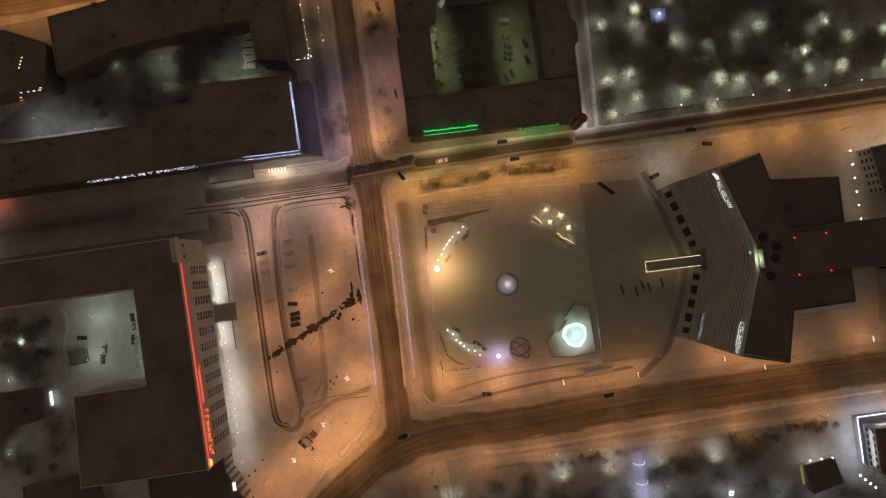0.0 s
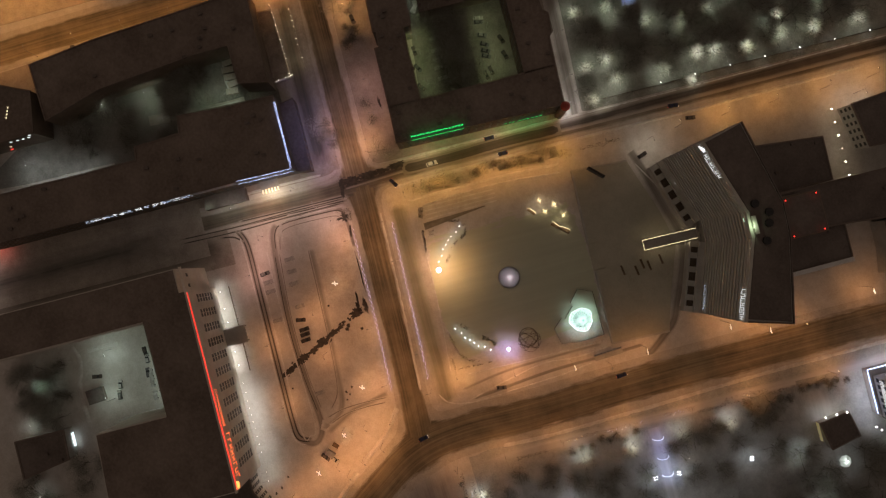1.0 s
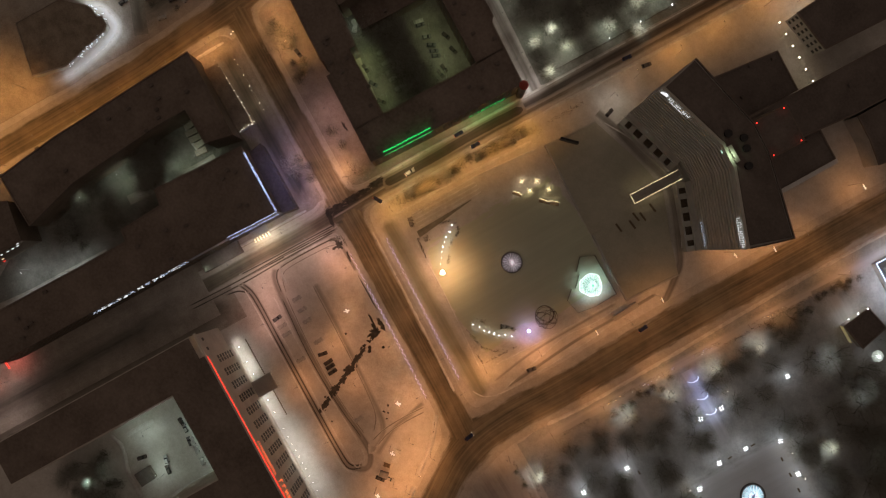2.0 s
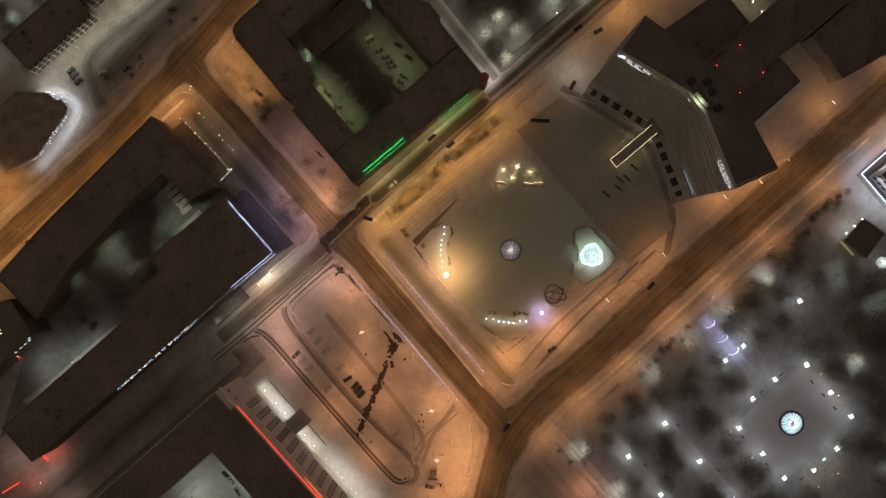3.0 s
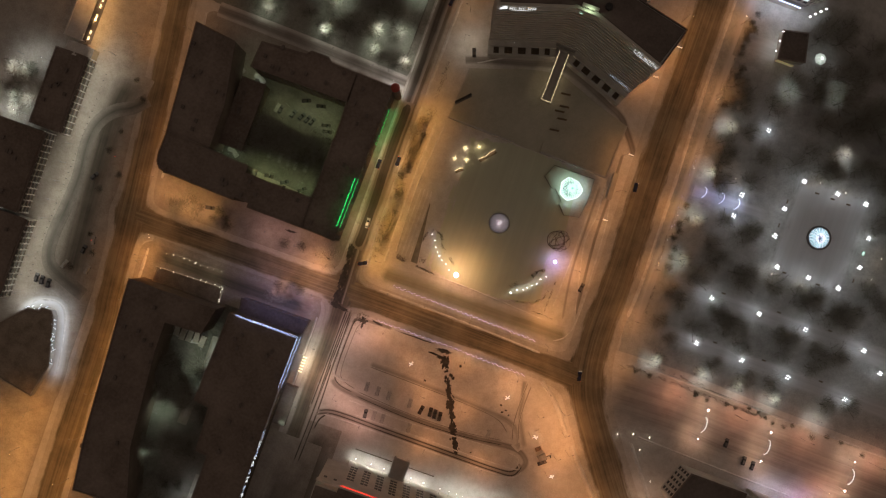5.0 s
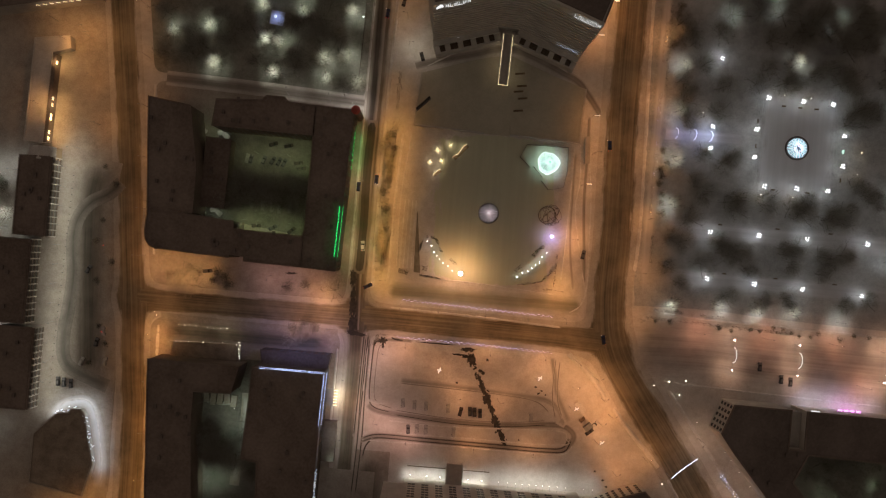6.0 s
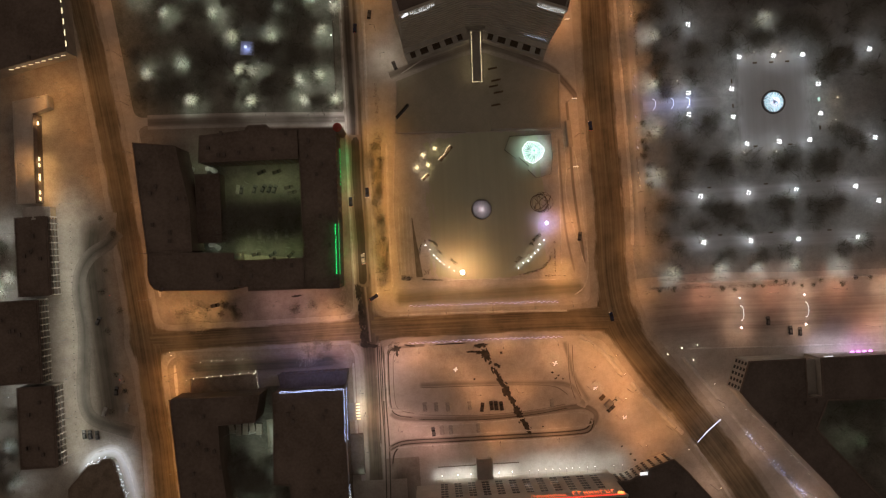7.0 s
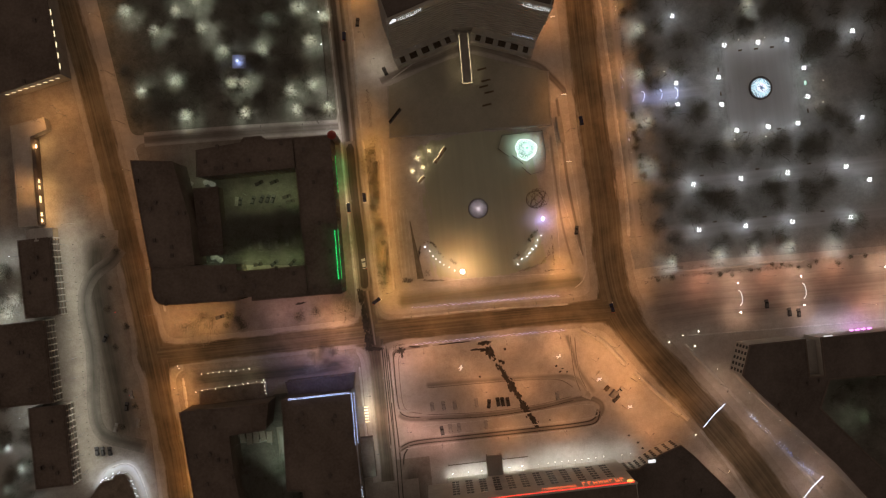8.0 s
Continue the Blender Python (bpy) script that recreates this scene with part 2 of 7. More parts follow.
def tube(a, b, r0, r1, sides=8, bm=None):
    bm = bm or bmesh.new()
    a, b = Vector(a), Vector(b)
    turn = (b - a).to_track_quat("Z", "Y").to_matrix().to_4x4()
    m = Matrix.Translation((a + b) / 2) @ turn
    bmesh.ops.create_cone(bm, cap_ends=True, segments=sides, radius1=r0, radius2=max(r1, 0.001), depth=(b - a).length, matrix=m)
    return bm


def hoop_tube(points, r, sides=5):
    """One closed pipe through the points."""
    bm, n = bmesh.new(), len(points)
    rings = []
    for i, p in enumerate(points):
        way = (points[(i + 1) % n] - points[i - 1]).normalized()
        u = way.orthogonal().normalized() if abs(way.z) > 0.95 else way.cross(Vector((0, 0, 1))).normalized()
        w = way.cross(u)
        rings.append([bm.verts.new(p + (u * math.cos(2 * math.pi * k / sides) + w * math.sin(2 * math.pi * k / sides)) * r) for k in range(sides)])
    for i in range(n):
        a, b = rings[i], rings[(i + 1) % n]
        for k in range(sides):
            bm.faces.new([a[k], a[(k + 1) % sides], b[(k + 1) % sides], b[k]])
    bmesh.ops.recalc_face_normals(bm, faces=bm.faces)
    return bm


def ball(c, r, bm=None, squash=1.0, u=10, v=6):
    bm = bm or bmesh.new()
    bmesh.ops.create_uvsphere(bm, u_segments=u, v_segments=v, radius=r, matrix=Matrix.Translation(c) @ Matrix.Diagonal((1, 1, squash, 1)))
    return bm


def rounded(poly, radius, steps=6):
    """The outline with its corners turned into arcs; radius: one number or one for each corner."""
    out, n = [], len(poly)
    for i in range(n):
        p, a, b = Vector(poly[i]), Vector(poly[i - 1]), Vector(poly[(i + 1) % n])
        r = radius[i] if isinstance(radius, (list, tuple)) else radius
        u, w = (a - p).normalized(), (b - p).normalized()
        half = u.angle(w) / 2
        if r <= 0 or half > 1.5:
            out.append(tuple(p))
            continue
        d = min(r / math.tan(half), 0.45 * (a - p).length, 0.45 * (b - p).length)
        for k in range(steps + 1):
            s = k / steps
            out.append(tuple((p + u * d) * (1 - s) ** 2 + p * 2 * s * (1 - s) + (p + w * d) * s**2))
    return out


def smooth_line(points, steps=8):
    """A smooth way through the points (Catmull-Rom)."""
    p = [Vector(points[0]) * 2 - Vector(points[1]), *map(Vector, points), Vector(points[-1]) * 2 - Vector(points[-2])]
    out = []
    for i in range(1, len(p) - 2):
        for k in range(steps):
            s = k / steps
            out.append(0.5 * (2 * p[i] + (p[i + 1] - p[i - 1]) * s + (2 * p[i - 1] - 5 * p[i] + 4 * p[i + 1] - p[i + 2]) * s * s + (3 * p[i] - p[i - 1] - 3 * p[i + 1] + p[i + 2]) * s**3))
    return out + [p[-2]]


def strip(points, width, z, bm=None, curved=True, lift=0.0, cap=0.0):
    """A band of road along a way, with u across and v along in metres. width: a number or (start, end)."""
    bm = bm or bmesh.new()
    uv = bm.loops.layers.uv.verify()
    edge = bm.verts.layers.float.get("edge") or bm.verts.layers.float.new("edge")
    line = smooth_line(points) if curved else [Vector(p) for p in points]
    w0, w1 = width if isinstance(width, tuple) else (width, width)
    if not curved:
        line = [a.lerp(b, k / 12) for a, b in zip(line, line[1:]) for k in range(12)] + [line[-1]]
    total = sum((b - a).length for a, b in zip(line, line[1:]))
    far, rows = 0.0, []
    for i, p in enumerate(line):
        way = (line[min(i + 1, len(line) - 1)] - line[max(i - 1, 0)]).normalized()
        side = Vector((way.y, -way.x))
        far += (p - line[i - 1]).length if i else 0
        w = (w0 + (w1 - w0) * i / (len(line) - 1)) / 2
        cols = []
        for k in range(9):
            s = -1 + k / 4
            v = bm.verts.new((*(p + side * w * s), z + lift * (1 - s * s)))
            v[edge] = max(abs(s), 1 - min(far, total - far) / cap if cap else 0)
            cols.append((v, s * w, far))
        rows.append(cols)
    for a, b in zip(rows, rows[1:]):
        for k in range(8):
            quad = [a[k], a[k + 1], b[k + 1], b[k]]
            f = bm.faces.new([q[0] for q in quad])
            for loop, q in zip(f.loops, quad):
                loop[uv].uv = (q[1], q[2])
    return bm


def bank(points, width, height, seed=0, curved=True, step=0.7, closed=False):
    """A ploughed ridge of snow along a way, with an uneven crest."""
    rng = random.Random(seed)
    raw = smooth_line(points) if curved else [Vector(p) for p in points]
    line = [raw[0]]
    for p in raw[1:]:
        n = max(1, int((p - line[-1]).length / step))
        a = line[-1]
        line += [a.lerp(p, (k + 1) / n) for k in range(n)]
    bm, rows = bmesh.new(), []
    for i, p in enumerate(line):
        way = (line[min(i + 1, len(line) - 1)] - line[max(i - 1, 0)]).normalized()
        side = Vector((way.y, -way.x))
        wob = 0.7 + 0.6 * noise.noise((p.x * 0.35, p.y * 0.35, seed)) + 0.2 * rng.random()
        taper = min(1, i / 3, (len(line) - 1 - i) / 3) if not closed else 1
        h, w = height * max(0.15, wob) * taper, width * (0.8 + 0.4 * wob) / 2
        rows.append([bm.verts.new((*(p + side * s * w), max(0.0, hh * h) + 0.01)) for s, hh in ((-1, 0), (-0.55, 0.75), (0.05 * rng.uniform(-3, 3), 1), (0.5, 0.7), (1, 0))])
    for a, b in zip(rows, rows[1:]):
        for k in range(4):
            bm.faces.new([a[k], a[k + 1], b[k + 1], b[k]])
    for f in bm.faces:
        f.smooth = True
    return bm

# ---------------------------------------------------------------- ground, blocks and roads
ground = link_mesh("ground", prism([(-2400, -2400), (2400, -2400), (2400, 2400), (-2400, 2400)], -0.5, 0.0), SNOW)
tagged(ground, "wide snow-covered town ground at night", "ground", kind="structure")


def block(name, poly, radius, material, label, height=0.15):
    return tagged(link_mesh(name, prism(rounded(poly, radius), -0.2, height), material), label, "pavement", kind="structure")


def road(name, points, width, label, z=0.01, material=None, curved=True, cap=0.0):
    return tagged(link_mesh(name, strip(points, width, z, None, curved, 0.0, cap), material or ROAD), label, "road", kind="structure")


block("pavement_square", [(-51.5, -47.2), (0, -47.4), (51.5, -47.6), (53, -30), (53, -5), (51.4, 40), (51.4, 320), (-51.5, 320), (-52.5, 40)], [7, 0, 14, 5, 5, 5, 5, 5, 5], SNOW, "snowy pavement of the town square beside the avenue")
block("pavement_north_west", [(-160, -47.4), (-64.8, -47.4), (-64, 46), (-164, 50)], [9, 6, 5, 5], DIRTY, "snowy pavement round a courtyard block")
block("pavement_garden", [(-165, 54), (-64, 49), (-63, 330), (-205, 330)], [5, 5, 5, 5], GARDEN_GROUND, "thin snow and litter under the wooded garden")
block("pavement_south_west", [(-157.5, -62.0), (-65.5, -62.0), (-66, -330), (-140, -330)], [10, 7, 5, 5], DIRTY, "snowy pavement round the corner shop block")
block("pavement_car_park", [(-51, -61.6), (40, -61.8), (57, -76), (93, -115), (120, -165), (178, -330), (-51, -330)], [8, 5, 4, 6, 6, 6, 6], SNOW, "snowy raised ground of the car park")
block("pavement_park", [(72.5, -41), (330, -44), (330, 330), (70.5, 330), (70.8, 97), (72.8, 40), (73.6, 0)], [14, 4, 4, 4, 4, 4, 4], PARK_GROUND, "thin snow and litter under the park trees")
block("pavement_south_east", [(94, -73), (330, -77), (330, -330), (217, -250), (124, -115)], [10, 4, 4, 4, 4], SNOW, "snowy pavement before the theatre block")
block("pavement_west", [(-330, 95), (-202, 104), (-187, 76), (-173, -20), (-171, -60), (-168, -330), (-330, -330)], [5, 8, 8, 5, 5, 5, 5], DIRTY, "snowy ground before the long apartment houses")



def road_network(name, ways, materials, label, z, cell=1.6, blend=2.9):
    """One sheet for streets that meet: the nearest street gives each cell its streaks, and corners are rounded where two join."""
    pts = []
    for line, width, mat, rank in ways:
        way = np.array([tuple(p) for p in smooth_line(line, 6)])
        seg = np.diff(way, axis=0)
        size = np.linalg.norm(seg, axis=1)
        pts.append((way, seg, size, np.r_[0, np.cumsum(size)], width / 2))
    low = np.min([p[0].min(0) for p in pts], axis=0) - 20
    high = np.max([p[0].max(0) for p in pts], axis=0) + 20
    nx, ny = (np.ceil((high - low) / cell)).astype(int)
    gx, gy = np.meshgrid(low[0] + cell * np.arange(nx + 1), low[1] + cell * np.arange(ny + 1), indexing="ij")
    grid = np.stack([gx.ravel(), gy.ravel()], 1)
    near, side, far = [], [], []
    for way, seg, size, run, half in pts:
        best = np.full(len(grid), 1e9)
        u, v = np.zeros(len(grid)), np.zeros(len(grid))
        for a, d, length, start in zip(way, seg, size, run):
            t = np.clip(((grid - a) @ d) / length**2, 0, 1)
            off = grid - a - t[:, None] * d
            dist = np.hypot(off[:, 0], off[:, 1])
            closer = dist < best
            best = np.where(closer, dist, best)
            u = np.where(closer, (off[:, 0] * d[1] - off[:, 1] * d[0]) / length, u)
            v = np.where(closer, start + t * length, v)
        near.append(best / half), side.append(u), far.append(v)
    near, side, far = np.array(near), np.array(side), np.array(far)
    edge = -np.log(np.exp(-blend * near).sum(0)) / blend
    rank = np.array([w[3] for w in ways])[:, None]
    owner = np.argmin(near + rank, axis=0)
    idx = np.arange((nx + 1) * (ny + 1)).reshape(nx + 1, ny + 1)
    quads = np.stack([idx[:-1, :-1], idx[1:, :-1], idx[1:, 1:], idx[:-1, 1:]], -1).reshape(-1, 4)
    quads = quads[(edge[quads].min(1) < 1.02)]
    used, flat = np.unique(quads, return_inverse=True)
    field = edge.reshape(nx + 1, ny + 1)
    slope = np.stack([d.ravel() for d in np.gradient(field, cell)], 1)
    over = np.where(edge > 1.0, (edge - 1.0) / np.maximum((slope**2).sum(1), 1e-4), 0.0)
    move = slope * over[:, None]
    size = np.maximum(np.linalg.norm(move, axis=1), 1e-6)
    grid = grid - move * np.minimum(1.0, 2.2 * cell / size)[:, None]
    edge = np.minimum(edge, 1.0)
    me = bpy.data.meshes.new(name)
    me.from_pydata([(x, y, z) for x, y in grid[used].tolist()], [], flat.reshape(-1, 4).tolist())
    me.attributes.new("edge", "FLOAT", "POINT").data.foreach_set("value", np.clip(edge[used], 0, 1.2).astype(np.float32))
    own = owner[quads[:, 0]]
    uv = me.uv_layers.new(name="UVMap")
    o4 = np.repeat(own, 4)
    uv.data.foreach_set("uv", np.stack([side[o4, quads.ravel()], far[o4, quads.ravel()] + 37.0 * o4], 1).astype(np.float32).ravel())
    for mat in materials:
        me.materials.append(mat)
    me.polygons.foreach_set("material_index", np.array([w[2] for w in ways])[own].astype(np.int32))
    me.update()
    return tagged(new(name, me), label, "road", kind="structure")


road_network("road", [
    ([(60.6, 330), (60.6, 97), (61.0, 40), (62.2, -5), (62, -38), (66, -60), (78, -80), (104, -116), (131, -158), (190, -260)], 22.0, 0, 0.0),
    ([(-219, 290), (-188, 114), (-180, 64), (-174, 19), (-171, -8), (-168.6, -31), (-165.4, -60), (-162.2, -95), (-160, -125), (-153.5, -320)], 16.5, 0, 0.0),
    ([(-58, -54.8), (-40, -54.8), (0, -55.2), (38, -56), (66, -57.4)], 15.0, 0, 0.1),
    ([(-167, -54.6), (-140, -54.8), (-110, -54.8), (-58, -54.8)], 14.5, 0, 0.1),
    ([(-58.5, 330), (-58.4, 110), (-58.6, 59), (-58.8, 0), (-59.0, -30), (-58.6, -57), (-58.0, -75), (-58.2, -100), (-58.4, -140), (-60, -320)], 10.5, 1, 0.1),
], [ROAD, ROAD_QUIET], "streets of driven brown snow between the town blocks", 0.19)
road("road_promenade", [(70, -58), (110, -57), (160, -59), (330, -62)], 40, "broad promenade of trodden brown snow", 0.184, PROMENADE, True, 18)
road("road_lane_bare", [(-60.2, 330), (-60.2, 110), (-60.0, 59), (-60.2, 36), (-60.4, 0), (-60.2, -30), (-59.2, -50), (-58.6, -61)], (7.0, 3.0), "wet dark bare asphalt of the lane", 0.200, RUT)
road("road_garden_lane", [(-159, 51.4), (-110, 50), (-60, 47.6)], 7.0, "narrow snowy lane beside the garden", 0.170, TRACK)


def sheet(name, poly, material, label, z=0.156, radius=0.0, category="pavement"):
    bm = bmesh.new()
    bm.faces.new([bm.verts.new((x, y, z)) for x, y in (rounded(poly, radius) if radius else poly)])
    bmesh.ops.recalc_face_normals(bm, faces=bm.faces)
    if bm.faces[:][0].normal.z < 0:
        bmesh.ops.reverse_faces(bm, faces=bm.faces)
    return tagged(link_mesh(name, bm, material), label, category, kind="structure")


for k, (pts, w) in enumerate((([(76, 46.3), (122, 46.3)], 9), ([(84, 1.2), (120, 1.0), (240, 1.0)], 15), ([(84, -22), (150, -22.5), (240, -23.5)], 13), ([(78, -40), (78, 330)], 8), ([(78, 122), (240, 118)], 18))):
    road("path_park_%d" % (k + 1), pts, w, "trodden snowy park path", 0.16 + 0.004 * k, PATH, False, 8)


road("plaza_park", [(146.2, 16.5), (146.2, 73.5)], 52, "trodden snow round the park fountain", 0.182, PLAZA_PARK, False, 13)
road("plaza_square", [(2.2, -36), (2.2, 40)], 78, "swept snow-dusted paving of the square", 0.1645, PAVED, False, 7)
road("lawn_square", [(-46, -40.6), (0, -40.8), (50, -40.8)], 13.5, "thin dull snow on the lawn strip beside the cross street", 0.172, LAWN_DULL, False, 5)
road("lawn_west", [(-186, 10), (-189, -14), (-187, -50), (-183, -98)], 20, "thin snow on the grass strip beside the avenue", 0.194, LAWN, True, 14)
road("lawn_corner", [(-152, -68), (-110, -69), (-67, -69)], 15, "thin patchy snow on the verge by the corner block", 0.194, LAWN, True, 10)
sheet("yard_north_west", [(-83, 28), (-131, 29), (-136, 8), (-136, -13), (-116, -15), (-83, -19)], YARD, "courtyard snow with its dimness put into the colour")
# darker band across lane and verges, fading towards its ends
road("lane_thaw", [(-55, -128), (-55.5, -190), (-56.5, -330)], 23, "dark band over the lane and its verges", 0.2062, LANE_DARK, True, 40)
# unlit ground beside the lane painted as a darker strip
road("yard_lane", [(-46, -118), (-46, -200), (-46, -330)], 18, "darkened strip for the unlit ground beside the lane", 0.17, LAWN, True, 14)
sheet("yard_south_west", [(-99, -79.5), (-109, -79.5), (-129, -92), (-129, -106), (-122, -187), (-91, -236), (-89, -160)], YARD, "rear yard snow with its dimness put into the colour")


# lit patch of the yard painted with paler snow
sheet("yard_snow", [(-134.6, -96.5), (-128.3, -96.5), (-127.4, -101), (-133.4, -101.6)], SNOW_CLEAN, "pale snow patch painted for lit ground behind the corner block", 0.166)
# two pale strips painted where yard lamps light the snow
road("yard_snow_wall", [(-93.0, -160), (-93.4, -180), (-93.6, -200), (-95, -216)], 5.0, "pale snow strip painted for lamp light under the rear wall", 0.174, LIT_SNOW, True, 6)
road("yard_snow_strip", [(-107.6, -95.5), (-107.5, -108), (-109.0, -123), (-110, -140)], 4.6, "pale snow strip painted for lamp light along the yard wall", 0.17, LIT_SNOW, True, 6)


# ---------------------------------------------------------------- buildings
def window_row(parent, a, b, z0, z1, count, rows, size, lit=(), inset=0.06, frame_mat=None):
    """Windows of one wall from a to b: each a frame with a dark pane, on shared meshes."""
    a, b = Vector(a), Vector(b)
    way = (b - a).normalized()
    turn = math.degrees(math.atan2(way.y, way.x))
    w, h = size
    bm = bmesh.new()
    for x0, x1, y0, y1 in ((-w / 2 - 0.12, -w / 2, -h / 2 - 0.12, h / 2 + 0.12), (w / 2, w / 2 + 0.12, -h / 2 - 0.12, h / 2 + 0.12), (-w / 2, w / 2, h / 2, h / 2 + 0.12), (-w / 2, w / 2, -h / 2 - 0.12, -h / 2)):
        box(x0, -0.10, y0, x1, 0.05, y1, bm)
    first_frame = part("window_frame", bm, frame_mat or FRAME_DARK, parent)
    first_pane = part("window_pane", box(-w / 2, -0.05, -h / 2, w / 2, 0.04, h / 2), GLASS_DARK, first_frame)
    used = False
    for r in range(rows):
        z = z0 + (z1 - z0) * (r + 0.5) / rows
        for k in range(count):
            p = a.lerp(b, (k + 0.5) / count)
            m = pose(p.x, p.y, z, 0, 0, turn)
            if not used:
                first_frame.matrix_basis, used = m, True
                continue
            f = again(first_frame, parent, m)
            again(first_pane, f, Matrix())


def flat_house(name, label, poly, height, wall, roof=None, category="building", parapet=0.5, faces=(), storeys=5, vents=0, seed=0, cornice=None):
    """A block with thick walls, a roof sheet inside a parapet, and windows on the walls that show."""
    house = thing(name, label, category)
    part("wall", prism(poly, 0.0, height), wall, house)
    n = len(poly)
    area = sum(poly[i][0] * poly[(i + 1) % n][1] - poly[(i + 1) % n][0] * poly[i][1] for i in range(n))
    bm = bmesh.new()
    inner = []
    for i in range(n):
        p, q, s = Vector(poly[i - 1]), Vector(poly[i]), Vector(poly[(i + 1) % n])
        u, w = (q - p).normalized(), (s - q).normalized()
        side = 1 if area > 0 else -1
        nu, nw = Vector((-u.y, u.x)) * side, Vector((-w.y, w.x)) * side
        bis = (nu + nw) / max(0.3, 1 + nu.dot(nw))
        inner.append((tuple(q - bis * 0.25), tuple(q + bis * 0.35)))
    for i in range(n):
        (o1, i1), (o2, i2) = inner[i], inner[(i + 1) % n]
        v = [bm.verts.new((*p, z)) for z in (height - 0.25, height + parapet) for p in (o1, o2, i2, i1)]
        for f in ((4, 5, 6, 7), (0, 1, 5, 4), (2, 3, 7, 6), (0, 3, 2, 1)):
            bm.faces.new([v[k] for k in f])
    bmesh.ops.recalc_face_normals(bm, faces=bm.faces)
    part("cornice", bm, cornice or ROOF, house)
    part("roof", prism([i[1] for i in inner], height - 0.1, height + 0.12), roof or ROOF, house, "flat felt roof under thin dirty snow")
    rng = random.Random(seed)
    xs, ys = [p[0] for p in poly], [p[1] for p in poly]
    made = 0
    while made < vents:
        x, y = rng.uniform(min(xs) + 2, max(xs) - 2), rng.uniform(min(ys) + 2, max(ys) - 2)
        inside = sum(((poly[i][1] > y) != (poly[i - 1][1] > y)) and x < (poly[i - 1][0] - poly[i][0]) * (y - poly[i][1]) / (poly[i - 1][1] - poly[i][1]) + poly[i][0] for i in range(n)) % 2
        if not inside:
            continue
        bm = box(x - 0.5, y - 0.8, height, x + 0.5, y + 0.8, height + 1.3, None, 0.05)
        box(x - 0.65, y - 0.95, height + 1.3, x + 0.65, y + 0.95, height + 1.45, bm)
        part("chimney", bm, ROOF_DARK, house)
        made += 1
    for i, pitch, size in faces:
        a, b = poly[i], poly[(i + 1) % n]
        if area < 0:
            a, b = b, a
        length = (Vector(b) - Vector(a)).length
        window_row(house, a, b, 1.0, height - 0.8, max(1, int(length / pitch)), storeys, size)
    return house


def letters(name, parent, a, b, size, count, material, seed, stroke=0.055, label="glowing sign letter as plain strokes"):
    """Sign letters as plain upright strokes between two points, standing on end."""
    a, b = Vector(a), Vector(b)
    rng = random.Random(seed)
    way = (b - a).normalized()
    step = (b - a).length / count
    for k in range(count):
        bm = bmesh.new()
        p = a + way * step * (k + 0.5)
        w = step * 0.27
        q, r = p - way * w, p + way * w
        z = a.z
        kind = rng.randrange(3)
        tube((*q.xy, z), (*q.xy, z + size), stroke, stroke, 4, bm)
        if kind != 1:
            tube((*r.xy, z), (*r.xy, z + size), stroke, stroke, 4, bm)
        for hh in ((1.0,), (0.0,), (0.5,))[kind]:
            tube((*q.xy, z + size * hh), (*r.xy, z + size * hh), stroke, stroke, 4, bm)
        part(name, bm, material, parent, label)


# courtyard block beside the lane: four wings round a yard
NW = dict(wall=STUCCO_DARK, storeys=5)
nwe = flat_house("apartment_building", "five-storey stucco wing with a green sign along the lane", [(-66.5, 40.5), (-83.5, 41), (-84, -32.5), (-68.5, -33)], 19.5, faces=[(3, 3.2, (1.3, 1.9))], vents=9, seed=1, **NW)
nws = flat_house("apartment_building", "five-storey stucco wing along the cross street", [(-84.2, -18.5), (-116, -18), (-116, -14.5), (-155, -12), (-155.4, -22), (-154.8, -26), (-152.8, -28.8), (-149.6, -29.7), (-117, -31), (-117, -29.5), (-110, -30), (-110, -32), (-84.2, -32.5)], 19.5, faces=[(1, 3.2, (1.3, 1.9))], vents=9, seed=2, **NW)
flat_house("apartment_building", "long dark-roofed wing along the western avenue", [(-140, 36), (-159, 38.5), (-155.2, -11.8), (-135, -12.4), (-135, 8)], 19.5, faces=[(1, 3.2, (1.3, 1.9))], vents=8, seed=3, **NW)
flat_house("apartment_building", "stucco wing facing the wooded garden lane", [(-83.7, 41), (-96, 41.5), (-98, 43.5), (-106, 43.5), (-108, 41.3), (-128.5, 40), (-129.5, 28), (-83.6, 27.5)], 19.5, faces=[(6, 3.2, (1.3, 1.9))], vents=8, seed=4, **NW)
flat_house("service_building", "low dark flat-roofed block inside the courtyard", [(-123.5, 23.5), (-134.8, 23.8), (-134.8, -8.5), (-124, -8.8)], 9, STUCCO_DARK, ROOF, storeys=2, vents=4, seed=51)
for k, (x, y) in enumerate(((-140.5, 28.2), (-129.6, 26.6), (-130, -10.4), (-138, -10.6))):
    tagged(link_mesh("snow_bank", bank([(x - 3.2, y + 0.4), (x - 0.8, y + 0.9), (x + 1.2, y - 0.4), (x + 2.8, y - 1.6)], 2.6, 1.0, 300 + k), SNOW_BANK), "heap of cleared snow in the courtyard", "snow bank", "courtyard snow banks")
    light(x + 0.4, y, 5.0, 70, (0.92, 1.0, 0.92), 100, 0.3, 1.0, name="yard_light")
tower = thing("corner_turret", "round red-lit turret at the corner of the stucco block", "turret")
part("wall", tube((-65.4, 40.6, 0), (-65.4, 40.6, 19.8), 1.8, 1.8, 24), STUCCO_DARK, tower)
